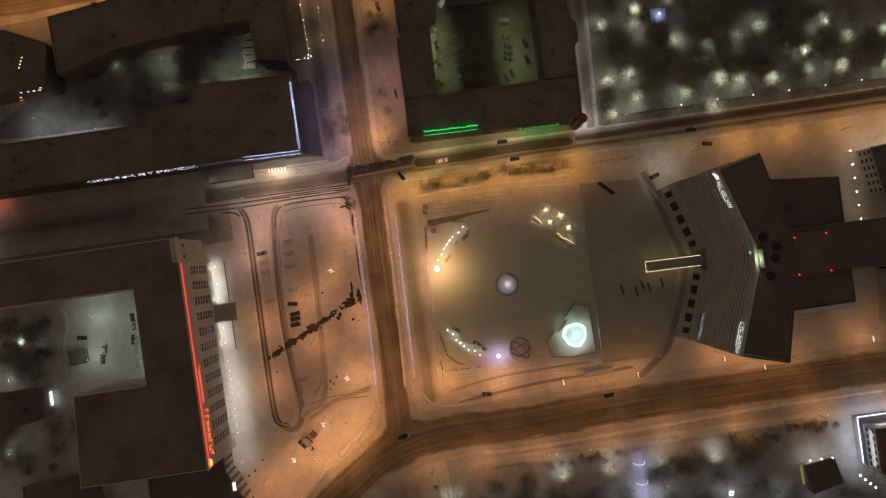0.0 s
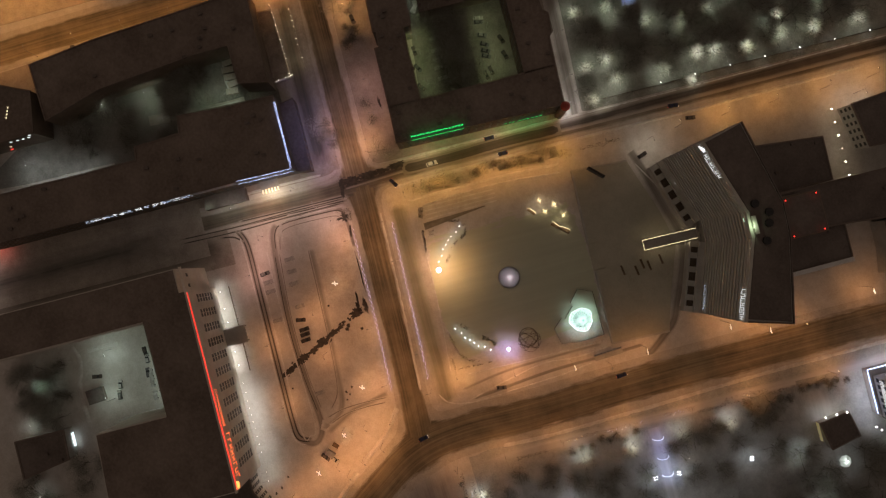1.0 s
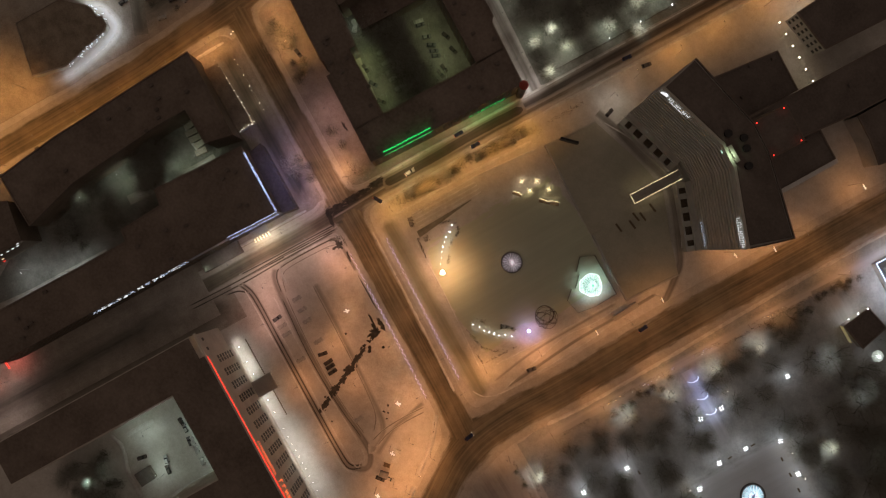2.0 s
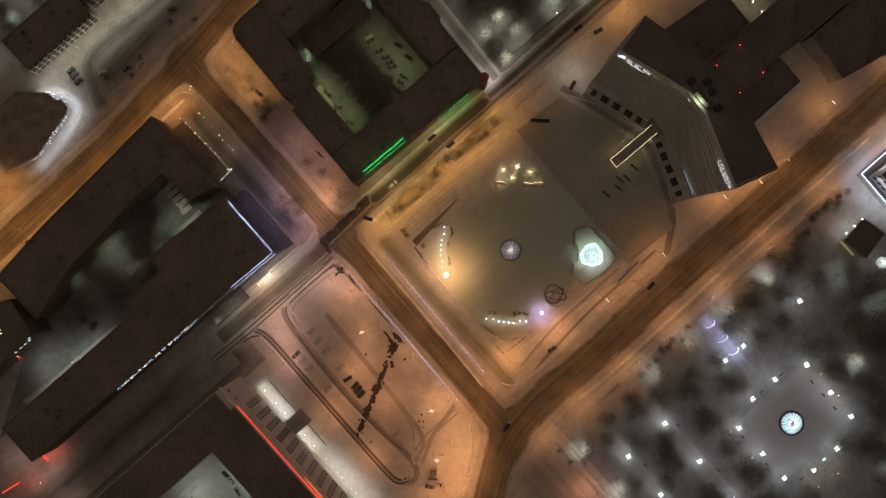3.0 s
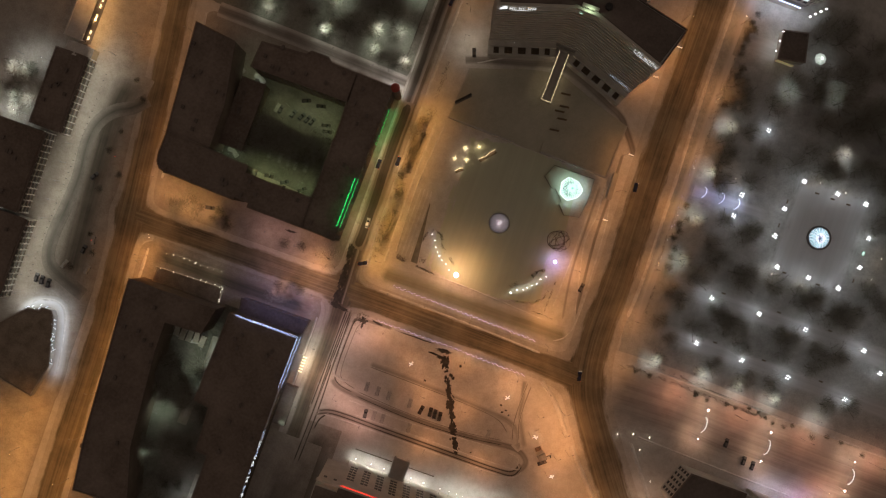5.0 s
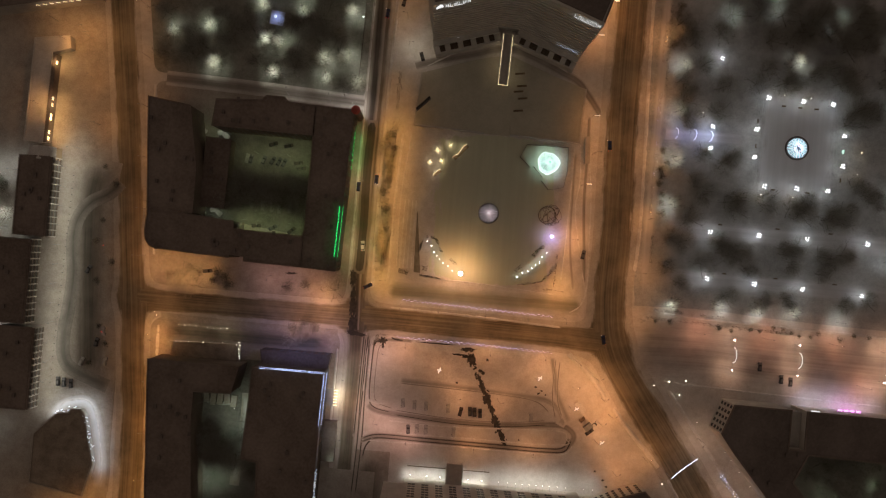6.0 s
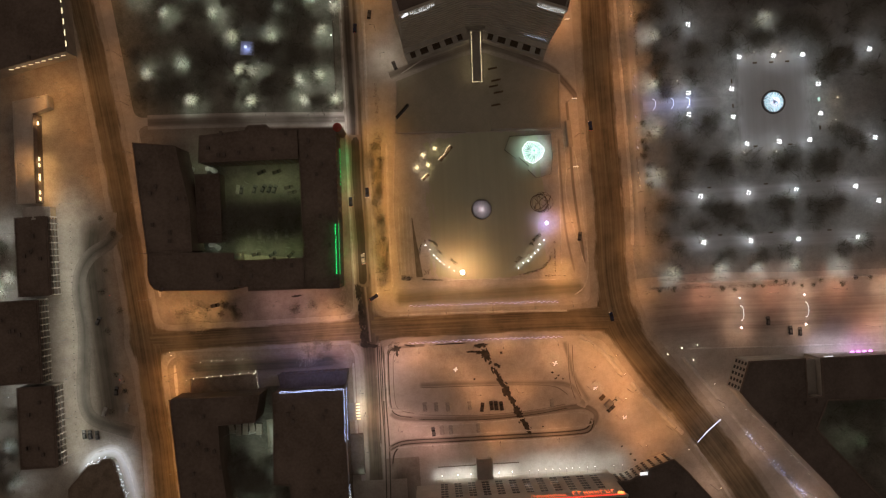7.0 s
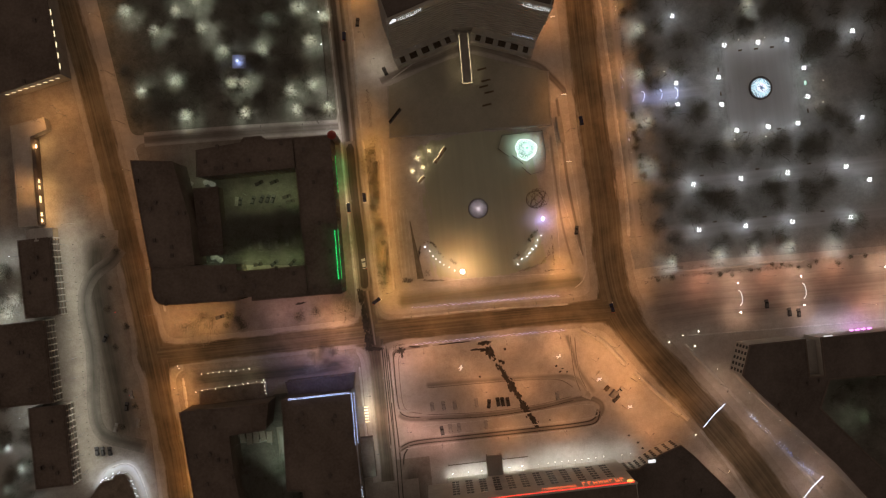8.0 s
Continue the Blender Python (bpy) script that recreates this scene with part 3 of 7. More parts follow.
part("roof", tube((-65.4, 40.6, 19.8), (-65.4, 40.6, 21.4), 2.1, 0.9, 24), rough_mat("red_turret_roof", (0.30, 0.06, 0.05), (0.45, 0.11, 0.09)), tower, "low red cone roof")
letters("sign_letter", nwe, (-69.2, -26.6, 19.9), (-68.6, -3.6, 19.9), 2.2, 18, LED_GREEN, 3, 0.13)
part("light_line", tube((-68.0, -26.6, 18.6), (-67.4, -3.6, 18.6), 0.06, 0.06, 6), LED_GREEN, nwe, "green light line under the sign")
rng = random.Random(12)
for k in range(9):
    y = 15.2 + 2.05 * k + rng.uniform(-0.3, 0.3)
    part("light_line", tube((-66.95 + 0.027 * (y - 15), y, 5.0), (-66.95 + 0.027 * (y - 14), y + rng.uniform(0.7, 1.7), 5.0), 0.07, 0.07, 6), LED_GREEN, nwe, "piece of a green light line over the shop windows")
for y in (-22, -14, -7):
    light(-66.9, y, 18.2, 420, (0.05, 1.0, 0.25), 150, 0.4, parent=None, name="sign_light")
for y in (16, 23, 30):
    light(-65.3, y, 5.2, 200, (0.1, 1.0, 0.3), 150, 0.4, name="sign_light")
light(-66.0, 44.6, 7, 1300, (1.0, 0.94, 0.88), 140, 0.4, name="porch_light")

# corner block with the blue light line
SWP = dict(wall=STUCCO_DARK, storeys=5)
sw = flat_house("shop_building", "long corner block with blue roof-edge light lines", [(-69.6, -79.3), (-101.5, -79.3), (-103.2, -121), (-96, -122), (-95, -142), (-89.5, -142.6), (-90, -219), (-70.3, -219)], 20, faces=[(7, 3.4, (1.5, 1.9))], vents=16, seed=5, **SWP)
flat_house("shop_annex", "lower dark-roofed annex at the street corner", [(-68.5, -73), (-101, -73), (-100, -79.0), (-69.4, -79.0)], 9, faces=[(0, 3.4, (1.5, 1.9))], **{**SWP, "storeys": 2})
def garland_line(a, b, seed, label="blue-white light line of many small pieces"):
    """A roof-edge light strip of short glowing pieces, none quite in line."""
    a, b, rng, bm = Vector(a), Vector(b), random.Random(seed), bmesh.new()
    n = int((b - a).length / 0.75)
    for k in range(n):
        p, q = a.lerp(b, k / n), a.lerp(b, (k + rng.uniform(0.55, 1.0)) / n)
        shift = Vector((rng.gauss(0, 0.05), rng.gauss(0, 0.05), 0))
        r = rng.uniform(0.035, 0.085)
        tube(p + shift, q + shift, r, r, 5, bm)
    part("light_line", bm, LED_BLUE, sw, label)


garland_line((-98.5, -78.9, 20.6), (-69.4, -79.0, 20.6), 1)
garland_line((-98.5, -79.5, 20.6), (-69.4, -79.6, 20.6), 2)
garland_line((-69.1, -79.3, 20.6), (-69.7, -103.5, 20.6), 3)
garland_line((-68.2, -79.3, 18.0), (-68.8, -103.5, 18.0), 4)
for k in range(4):
    y = -105 - k * 4.6
    part("billboard", box(-70.0, y - 4.2, 15.0, -69.4, y, 19.6, None, 0.05), rough_mat("grey_banner", (0.34, 0.37, 0.44), (0.5, 0.53, 0.6)), sw, "grey banner board on the roof edge")
rng = random.Random(77)
for k in range(11):
    y = -124.5 - k * 4.3
    for j in range(11):
        u, z = y - rng.uniform(0, 4.2), 14.0 + rng.uniform(0, 5.4)
        bar = box(-69.5, u - rng.uniform(0.1, 0.35), z, -69.3, u + rng.uniform(0.1, 0.3), z + rng.uniform(0.3, 0.9))
        part("sign_stroke", bar, SIGN_WHITE if k % 2 else SIGN_DIM, sw, "plain glowing stroke of a worn sign")
part("canopy", box(-69.4, -97.5, 4.2, -65.6, -89.2, 4.6, None, 0.05), CONCRETE, sw, "lit entrance canopy")
for k in range(6):
    y = -89.6 - k * 1.4
    part("lamp_bar", box(-65.7, y - 0.5, 4.65, -64.0, y, 4.85), SIGN_WARM, sw, "bright warm lamp bar")
light(-64.5, -93, 4.0, 900, (1.0, 0.86, 0.6), 160, 0.5, name="canopy_light")
part("terrace", box(-69.5, -124, 0.0, -63.4, -104.8, 3.6, None, 0.05), ROOF, sw, "flat-roofed shop projection")
light(-64.5, -122.5, 5, 70, (0.75, 1.0, 0.8), 160, 0.4, name="shop_light")
for x in (-92, -82, -74):
    light(x, -67.5, 15.0, 1000, (0.45, 0.45, 1.0), 172, 0.5, name="facade_light")
for y in (-84, -94, -102):
    light(-67.0, y, 17, 300, (0.5, 0.6, 1.0), 160, 0.5, name="facade_light")
flat_house("shop_building", "dark-roofed wing beside the western avenue", [(-108.5, -80.3), (-149.5, -80.2), (-145, -150), (-141.5, -178), (-116.5, -177), (-124, -151), (-128, -106), (-128, -93), (-111, -92.5)], 18, faces=[(1, 3.4, (1.5, 1.9))], vents=10, seed=6, **SWP)
flat_house("cafe_terrace", "low brown-roofed terrace edged with string lights", [(-112.5, -72.5), (-144.0, -73.4), (-144.3, -79.8), (-112.2, -79.8)], 3.2, STUCCO_GREY, DECK, storeys=1, cornice=DECK)
proto = None
for k in range(7):
    m = pose(-132.6 + 3.25 * k, -98.8 - 0.7 * math.sin(2.3 * k), 0.15, 0, 0, 7 * math.sin(4.1 * k))
    if proto is None:
        proto = thing("garage", "small garage box with a snowy roof in the rear yard", "garage", "garages")
        part("wall", box(-1.2, -2.6, 0, 1.2, 2.6, 2.3, None, 0.04), STUCCO_DARK, proto)
        part("roof", box(-1.3, -2.7, 2.3, 1.3, 2.7, 2.55, None, 0.08), DIRTY, proto, "uneven snow cover")
        part("door", box(-0.95, -2.68, 0.1, 0.95, -2.6, 2.1), BROWN_METAL, proto)
        proto.matrix_basis = m
    else:
        copy_thing(proto, m)
far = flat_house("apartment_house", "dark block with a few lit windows", [(-113, -184), (-131, -181), (-139, -198), (-140, -245), (-112, -245)], 17, STUCCO_DARK, ROOF, storeys=5, vents=4, seed=21)
for y, z in ((-189, 12.4), (-191.5, 12.4), (-194, 12.4), (-197, 12.6), (-206, 9.2), (-208, 9.2), (-187, 15.5), (-201, 6.0), (-204, 3.0)):
    part("lit_window", box(-112.9, y, z, -112.7, y + 0.9, z + 0.9), SIGN_WARM if y < -200 else SIGN_WHITE, far, "small lit window")
part("lamp_bar", box(-112.8, -202.8, 2.8, -112.4, -201.6, 3.2), LED_RED, far, "red shop lamp")
for x, y in ((-126.4, -192.0), (-125.0, -192.6), (-123.6, -193.1), (-122.2, -193.7), (-123.6, -208.6), (-122.2, -209.2), (-120.8, -209.8), (-119.4, -210.4)):
    part("skylight", box(x - 0.25, y - 0.2, 16.9, x + 0.25, y + 0.2, 17.35, None, 0.03), SIGN_WARM, far, "small glowing roof light")
low = flat_house("service_building", "low dark service block with one bright doorway", [(15, -230), (15.2, -208), (28.5, -208.6), (31.8, -230)], 8, CONCRETE, ROOF_DARK, storeys=2, vents=2, seed=34)
part("lit_doorway", box(18, -207.9, 1.0, 24, -207.7, 2.6), LED_WHITE2, low, "bright white doorway")
shed = thing("shed", "dark flat-roofed shed in the hotel court", "shed", at=(4.5, -193.1, 0.15), turn=4)
part("wall", box(-3.0, -3.6, 0, 3.0, 3.6, 2.6, None, 0.05), STUCCO_DARK, shed)
part("roof", box(-3.3, -3.9, 2.6, 3.3, 3.9, 2.85, None, 0.06), ROOF_DARK, shed)
for k, pts in enumerate(([(-15.8, -193.7), (-16.2, -186.0), (-15.8, -178.3)], [(18.7, -188.3), (18.3, -179.2), (18.3, -166.4)], [(-19.7, -199.6), (-11.7, -197.4), (0.6, -200.6), (16.0, -200.2)])):
    tagged(link_mesh("snow_bank", bank(pts, 2.2, 0.9, 420 + k), SNOW_BANK), "ploughed snow ridge in the hotel court", "snow bank", "court snow banks")
flat_house("service_building", "low dark block behind the hotel court", [(54.2, -189), (74, -186.5), (80, -222), (57, -222)], 8, CONCRETE, ROOF_DARK, storeys=2, vents=4, seed=35)


# hotel on the square: a bent slab on a podium
def hotel():
    house = thing("hotel_tower", "tall bent grey hotel slab with ribbed window bands", "hotel")
    front = [(-33.5, 78.6), (-3.5, 88.0), (6.5, 87.6), (36.0, 77.0)]
    back = [(41.0, 94.5), (8.0, 102.0), (-4.0, 102.5), (-37.0, 95.0)]
    top, low, n = 57.0, 7.0, 16
    part("wall", prism([(-33.2, 79.4), (-3.4, 88.8), (6.4, 88.4), (35.8, 77.8), *back], 0, top), CONCRETE, house, "concrete end and back walls")
    step = (top - 2.4 - low) / n
    runs = []
    for a, b in zip(front, front[1:]):
        a, b = Vector(a), Vector(b)
        way = (b - a).normalized()
        runs.append((a, b, way, Vector((way.y, -way.x))))
    for k in range(n):
        z = low + k * step
        for a, b, way, nrm in runs:
            part("spandrel", prism([tuple(q) for q in (a, b, b - nrm * 0.78, a - nrm * 0.78)], z, z + step * 0.58), HOTEL_PANEL, house)
            part("window_band", prism([tuple(q) for q in (a - nrm * 0.66, b - nrm * 0.66, b - nrm * 0.78, a - nrm * 0.78)], z + step * 0.58, z + step), GLASS_DARK, house)
            count = max(2, int((b - a).length / 3.0))
            for i in range(count + 1):
                p = a.lerp(b, i / count)
                w = 0.12
                part("mullion", prism([tuple(q) for q in (p - way * w - nrm * 0.4, p + way * w - nrm * 0.4, p + way * w - nrm * 0.66, p - way * w - nrm * 0.66)], z + step * 0.58, z + step), HOTEL_PANEL, house)
    for a, b, way, nrm in runs:
        part("fascia", prism([tuple(q) for q in (a + nrm * 0.3, b + nrm * 0.3, b - nrm * 0.78, a - nrm * 0.78)], top - 2.4, top + 0.9), HOTEL_PANEL, house)
    part("roof", prism([(-32.8, 80), (-3.2, 89.4), (6.2, 89), (35.2, 78.6), (40.2, 94), (8, 101.4), (-4, 101.9), (-36.4, 94.4)], top - 0.2, top + 0.25), ROOF_DARK, house, "dark flat roof")
    edge = [(-37.0, 95.0), (-4.0, 102.5), (8.0, 102.0), (41.0, 94.5), (36.0, 77.6)]
    for a, b in zip(edge, edge[1:]):
        a, b = Vector(a), Vector(b)
        nrm = Vector(((b - a).y, -(b - a).x)).normalized() * 0.25
        part("parapet", prism([tuple(q) for q in (a + nrm, b + nrm, b - nrm, a - nrm)], top - 0.3, top + 0.8), ROOF_DARK, house)
    # deep openings of the two lowest floors
    for a, b, way, nrm in (runs[0], runs[2]):
        for k in range(6):
            p = a.lerp(b, k / 5) + way * (1.2 if k == 0 else -1.2 if k == 5 else 0)
            q = [p - way * 1.25 + nrm * 5.4, p + way * 1.25 + nrm * 5.4, p + way * 1.25 - nrm * 0.8, p - way * 1.25 - nrm * 0.8]
            part("pier", prism([tuple(v) for v in q], 0, 5.2), HOTEL_PANEL, house)
        part("ledge", prism([tuple(v) for v in (a + nrm * 2.4, b + nrm * 2.4, b - nrm * 0.8, a - nrm * 0.8)], 5.2, low), HOTEL_PANEL, house)
        part("front_beam", prism([tuple(v) for v in (a + nrm * 6.2, b + nrm * 6.2, b + nrm * 5.4, a + nrm * 5.4)], 0.15, 5.4), HOTEL_PANEL, house)
        part("well_floor", prism([tuple(v) for v in (a + nrm * 5.4, b + nrm * 5.4, b - nrm * 0.7, a - nrm * 0.7)], 0.15, 3.8), BROWN_METAL, house, "dark floor of the light wells")
        part("recess", prism([tuple(v) for v in (a - nrm * 0.70, b - nrm * 0.70, b - nrm * 0.78, a - nrm * 0.78)], 0.6, 5.2), GLASS_DARK, house, "dark glazed recess")

    def along(run, s0, s1, out, z):
        a, b, way, nrm = runs[run]
        p, q = a.lerp(b, s0) + nrm * out, a.lerp(b, s1) + nrm * out
        return (p.x, p.y, z), (q.x, q.y, z)

    letters("sign_letter", house, *along(0, 0.15, 0.50, 0.7, 53.6), 3.2, 6, SIGN_WHITE, 5, 0.085)
    letters("sign_letter", house, *along(0, 0.19, 0.42, 0.6, 52.6), 0.6, 11, SIGN_WHITE, 6)
    p, q = along(0, 0.04, 0.11, 0.6, 54.0)
    part("emblem", tube(p, (q[0], q[1], q[2] + 2.6), 0.28, 0.9, 5), SIGN_WHITE, house, "glowing pointed emblem")
    letters("sign_letter", house, *along(2, 0.60, 0.98, 0.7, 53.6), 3.2, 7, SIGN_WHITE, 7, 0.085)
    letters("sign_letter", house, *along(2, 0.64, 0.9, 0.6, 52.6), 0.6, 14, SIGN_WHITE, 8)
    letters("sign_letter", house, *along(2, 0.60, 0.96, 0.6, 12.6), 1.8, 9, SIGN_DIM, 9, 0.08)
    letters("sign_letter", house, *along(0, 0.34, 0.44, 0.8, 6.0), 1.0, 4, SIGN_WHITE, 10)
    letters("sign_letter", house, *along(0, 0.02, 0.06, 2.0, 6.0), 0.9, 2, SIGN_WARM, 11)
    for x, y in ((-6.0, 91.8), (-1.7, 96.2), (2.3, 95.1), (8.5, 92.6)):
        bm = tube((x, y, 57.2), (x, y, 58.3), 1.5, 1.5, 20)
        part("roof_fan", bm, DARK_METAL, house, "round dark fan housing")
    part("niche", box(-1.8, 88.9, 56.9, 5.2, 90.4, 58.9, None, 0.08), HOTEL_PANEL, house, "pale lit niche over the roof edge")
    part("lamp_bar", box(-1.6, 86.9, 55.5, -0.4, 87.1, 55.8), LED_MINT, house, "greenish lamp bar")
    return house


HOTEL_PANEL = rough_mat("hotel_facade_panel", (0.40, 0.39, 0.36), (0.56, 0.55, 0.51), 0.2, 2.5)
htl = hotel()
light(1.7, 87.9, 60.2, 420, (0.75, 1.0, 0.6), 165, 0.5, name="niche_light")
lift = thing("lift_tower", "dark rear tower with red warning lamps on its corners", "building")
part("wall", prism([(-5.2, 102.6), (10.6, 102.2), (10.8, 117), (-5.0, 117.2)], 0, 56), STUCCO_DARK, lift)
part("roof", prism([(-4.8, 103), (10.2, 102.6), (10.4, 116.6), (-4.6, 116.8)], 55.9, 56.3), ROOF_DARK, lift)
for x, y in ((-4.2, 103.2), (-4.2, 115.0), (9.6, 102.9), (9.7, 114.8)):
    post = part("post", tube((x, y, 56.3), (x, y, 57.4), 0.08, 0.08, 6), STEEL, lift)
    part("warning_lamp", ball((x, y, 57.6), 0.3), LED_RED, post, "glowing red warning lamp")
    light(x, y, 58.4, 12, (1, 0.05, 0.03), 160, 0.3, name="warning_light")
flat_house("hotel_link", "low dark link building behind the tower", [(-5.8, 117.5), (11, 117.4), (15.2, 163), (15.5, 190), (-5, 190)], 14, CONCRETE, ROOF_DARK, vents=2, seed=31)
flat_house("hotel_annex", "low dark-roofed wing behind the hotel", [(-30, 106), (-6.0, 104), (-6.2, 147), (-25.5, 147.6)], 11, CONCRETE, ROOF_DARK, vents=5, seed=8)
ann = flat_house("hotel_annex", "low dark-roofed wing with a pale snowy parapet", [(11.4, 104), (29, 106), (28.6, 146.7), (13.6, 147)], 11, CONCRETE, ROOF_DARK, vents=4, seed=9)
part("ledge", box(28.7, 119, 9.0, 30.6, 147, 11.9, None, 0.1), SNOW_CLEAN, ann, "snow-covered ledge")
for y in range(6):
    lamp = thing("bollard_lamp", "small glowing lamp beside the service drive", "lamp", "drive lamps", "", (-36.5 + y * 6.1, 158.6, 0))
    part("pole", tube((0, 0, 0), (0, 0, 3.8), 0.06, 0.05, 6), STEEL, lamp)
    part("globe", ball((0, 0, 4.0), 0.28), LAMP_WARMWHITE, lamp, "glowing globe")
    light(0, 0, 4.6, 60, WARM, 165, 0.3, parent=lamp)
flat_house("service_building", "dark service block behind the hotel", [(-36, 163), (-16, 166), (-14, 215), (-40, 215)], 12, CONCRETE, ROOF_DARK, storeys=3, faces=[(0, 3, (1.4, 1.4))], seed=32)

flat_house("service_building", "dark flat-roofed block behind the hotel annex", [(17, 164), (29, 163.6), (40, 161.8), (44.4, 183), (46, 230), (17, 230)], 12, CONCRETE, ROOF_DARK, storeys=3, vents=5, seed=33)

podium = thing("hotel_podium", "raised snow-dusted terrace in front of the hotel", "terrace")
for k, poly in enumerate(([(-39.3, 39.5), (-5.6, 38.4), (-5.6, 45.5), (-5.6, 74.8), (-12.5, 73), (-37.6, 64.6)], [(-5.6, 45.5), (7.0, 45.5), (7.0, 75.6), (4, 76.5), (-5.6, 74.8)], [(7.0, 38.6), (40.2, 37.6), (41.4, 63.8), (26, 68.5), (7.0, 75.6)])):
    part("deck", prism(poly, 0, 1.6), PODIUM, podium)
for k in range(8):
    part("step", prism([(-5.6, 38.3 + 0.9 * k), (7.0, 38.0 + 0.9 * k), (7.0, 45.5), (-5.6, 45.5)], 0.15 if k == 0 else 0.15 + 0.18 * k, 0.15 + 0.18 * (k + 1)), PODIUM, podium)
for a, b in (((-39.4, 39.2), (-5.7, 38.1)), ((7.1, 38.3), (40.3, 37.3))):
    part("retaining_wall", prism([a, b, (b[0], b[1] + 0.7), (a[0], a[1] + 0.7)], 0, 2.1), CONCRETE, podium, "pale retaining wall capped with snow")
part("retaining_wall", prism([(40.0, 37.6), (40.8, 37.6), (41.9, 63.8), (41.1, 63.8)], 0, 2.1), CONCRETE, podium)
part("retaining_wall", prism([(-39.6, 39.5), (-38.9, 39.5), (-37.2, 64.6), (-37.9, 64.6)], 0, 2.1), CONCRETE, podium)
road("road_forecourt", [(-41, 68), (-34, 70.5), (-14, 76.0), (0, 80.0), (12, 78.4), (30, 71.0), (38, 67.0), (44, 60), (50, 52)], 6.0, "dark curved drive before the hotel", 0.16, TRACK)
canopy = thing("entrance_canopy", "long flat entrance canopy edged with warm light", "canopy")
part("deck", prism([(-1.1, 61.2), (3.4, 61.1), (3.9, 85.2), (-0.5, 85.4)], 5.6, 6.1), STUCCO_GREY, canopy, "grey flat canopy roof")
for a, b in (((-1.1, 61.2), (-0.5, 85.4)), ((3.4, 61.1), (3.9, 85.2)), ((-1.1, 61.2), (3.4, 61.1))):
    part("light_line", tube((*a, 6.15), (*b, 6.15), 0.06, 0.06, 6), LED_WARM, canopy, "warm light line")
for x, y in ((-1.0, 63), (3.1, 63), (-0.8, 71), (3.4, 71), (-0.5, 79), (3.7, 79)):
    part("column", tube((x, y, 0.1), (x, y, 5.6), 0.22, 0.22, 10), STEEL, canopy)
for y in (65, 72, 80):
    light(-2.6, y, 5.6, 60, WARM, 160, 0.4, name="canopy_light")
    light(4.8, y, 5.6, 60, WARM, 160, 0.4, name="canopy_light")
screen = thing("led_screen", "dark advertising screen on a slanted steel stand", "screen")
part("panel", prism([(-38.9, 46.3), (-38.2, 45.6), (-32.3, 51.6), (-33.0, 52.4)], 4.2, 8.0), DARK_METAL, screen, "dark screen panel")
for x, y in ((-37.2, 47.3), (-34.0, 50.6)):
    part("leg", tube((x, y, 1.6), (x, y, 4.3), 0.25, 0.25, 8), STEEL, screen)
for x, y in ((9.8, 50.4), (9.2, 59.6), (10.6, 62.4), (9.2, 68.2), (11.5, 56.5)):
    bench = thing("bench", "dark snow-dusted bench on the terrace", "bench", "terrace benches", "", (x, y, 1.6), 8)
    part("seat", box(-2.3, -0.45, 0.42, 2.3, 0.45, 0.54, None, 0.03), TIMBER, bench)
    part("backrest", box(-2.3, 0.30, 0.62, 2.3, 0.38, 0.9, None, 0.03), TIMBER, bench)
    for dx in (-1.9, 1.9):
        part("leg", box(dx - 0.08, -0.3, 0, dx + 0.08, 0.36, 0.44), CONCRETE, bench)

# pale hotel with the red roof line
mer = thing("hotel_building", "pale eight-storey hotel with a red roof-edge light line", "hotel")
part("wall", prism([(-29, -129.7), (54, -129.7), (54, -181), (17.5, -179), (17.5, -149), (-21, -149), (-21, -225), (-39, -225), (-39, -132.2), (-29, -132.2)], 0, 38), STUCCO_PALE, mer)
part("roof", prism([(-29, -130.2), (53.6, -130.2), (53.6, -180.6), (17.9, -178.6), (17.9, -149.4), (-21.4, -149.4), (-21.4, -224.6), (-38.6, -224.6), (-38.6, -132.6), (-29, -132.6)], 37.9, 38.3), ROOF, mer)
part("cornice", prism([(-39.2, -129.4), (54.3, -129.4), (54.3, -130.2), (-39.2, -130.2)], 37.2, 38.6), STUCCO_PALE, mer)
for z, r in ((38.4, 0.10), (37.6, 0.05)):
    part("light_line", tube((-28.5, -129.2, z), (53.0, -129.2, z), r, r, 6), LED_RED, mer, "red neon line along the roof edge")
letters("sign_letter", mer, (30.0, -128.3, 34.0), (49.5, -128.3, 34.0), 3.4, 8, LED_RED2, 12, 0.16)
part("emblem", tube((51.6, -129.5, 36.2), (51.6, -128.9, 36.2), 1.4, 1.4, 14), LED_AMBER, mer, "round glowing emblem")
letters("sign_letter", mer, (12.0, -128.6, 35.0), (27.5, -128.6, 35.0), 2.0, 15, LED_RED2, 13, 0.08)
bays = [-25.6 + 6.45 * k for k in range(12)]
for k, x in enumerate(bays):
    window_row(mer, (x - 1.75, -129.65), (x + 1.75, -129.65), 7.0, 27.5, 2, 6, (1.3, 1.8), frame_mat=FRAME_DARK)
for y, x0, x1 in ((-132.15, -38.5, -29.5),):
    window_row(mer, (x0, y), (x1, y), 20, 30, 2, 1, (1.2, 1.8))
porch = thing("entrance_porch", "flat-roofed grey porch before the pale hotel", "porch")
part("roof", box(-9.6, -129.6, 4.4, -1.8, -119.8, 5.0, None, 0.08), STUCCO_GREY, porch)
for x in (-9.0, -2.4):
    for y in (-120.6, -125):
        part("column", tube((x, y, 0.1), (x, y, 4.4), 0.3, 0.3, 10), CONCRETE, porch)
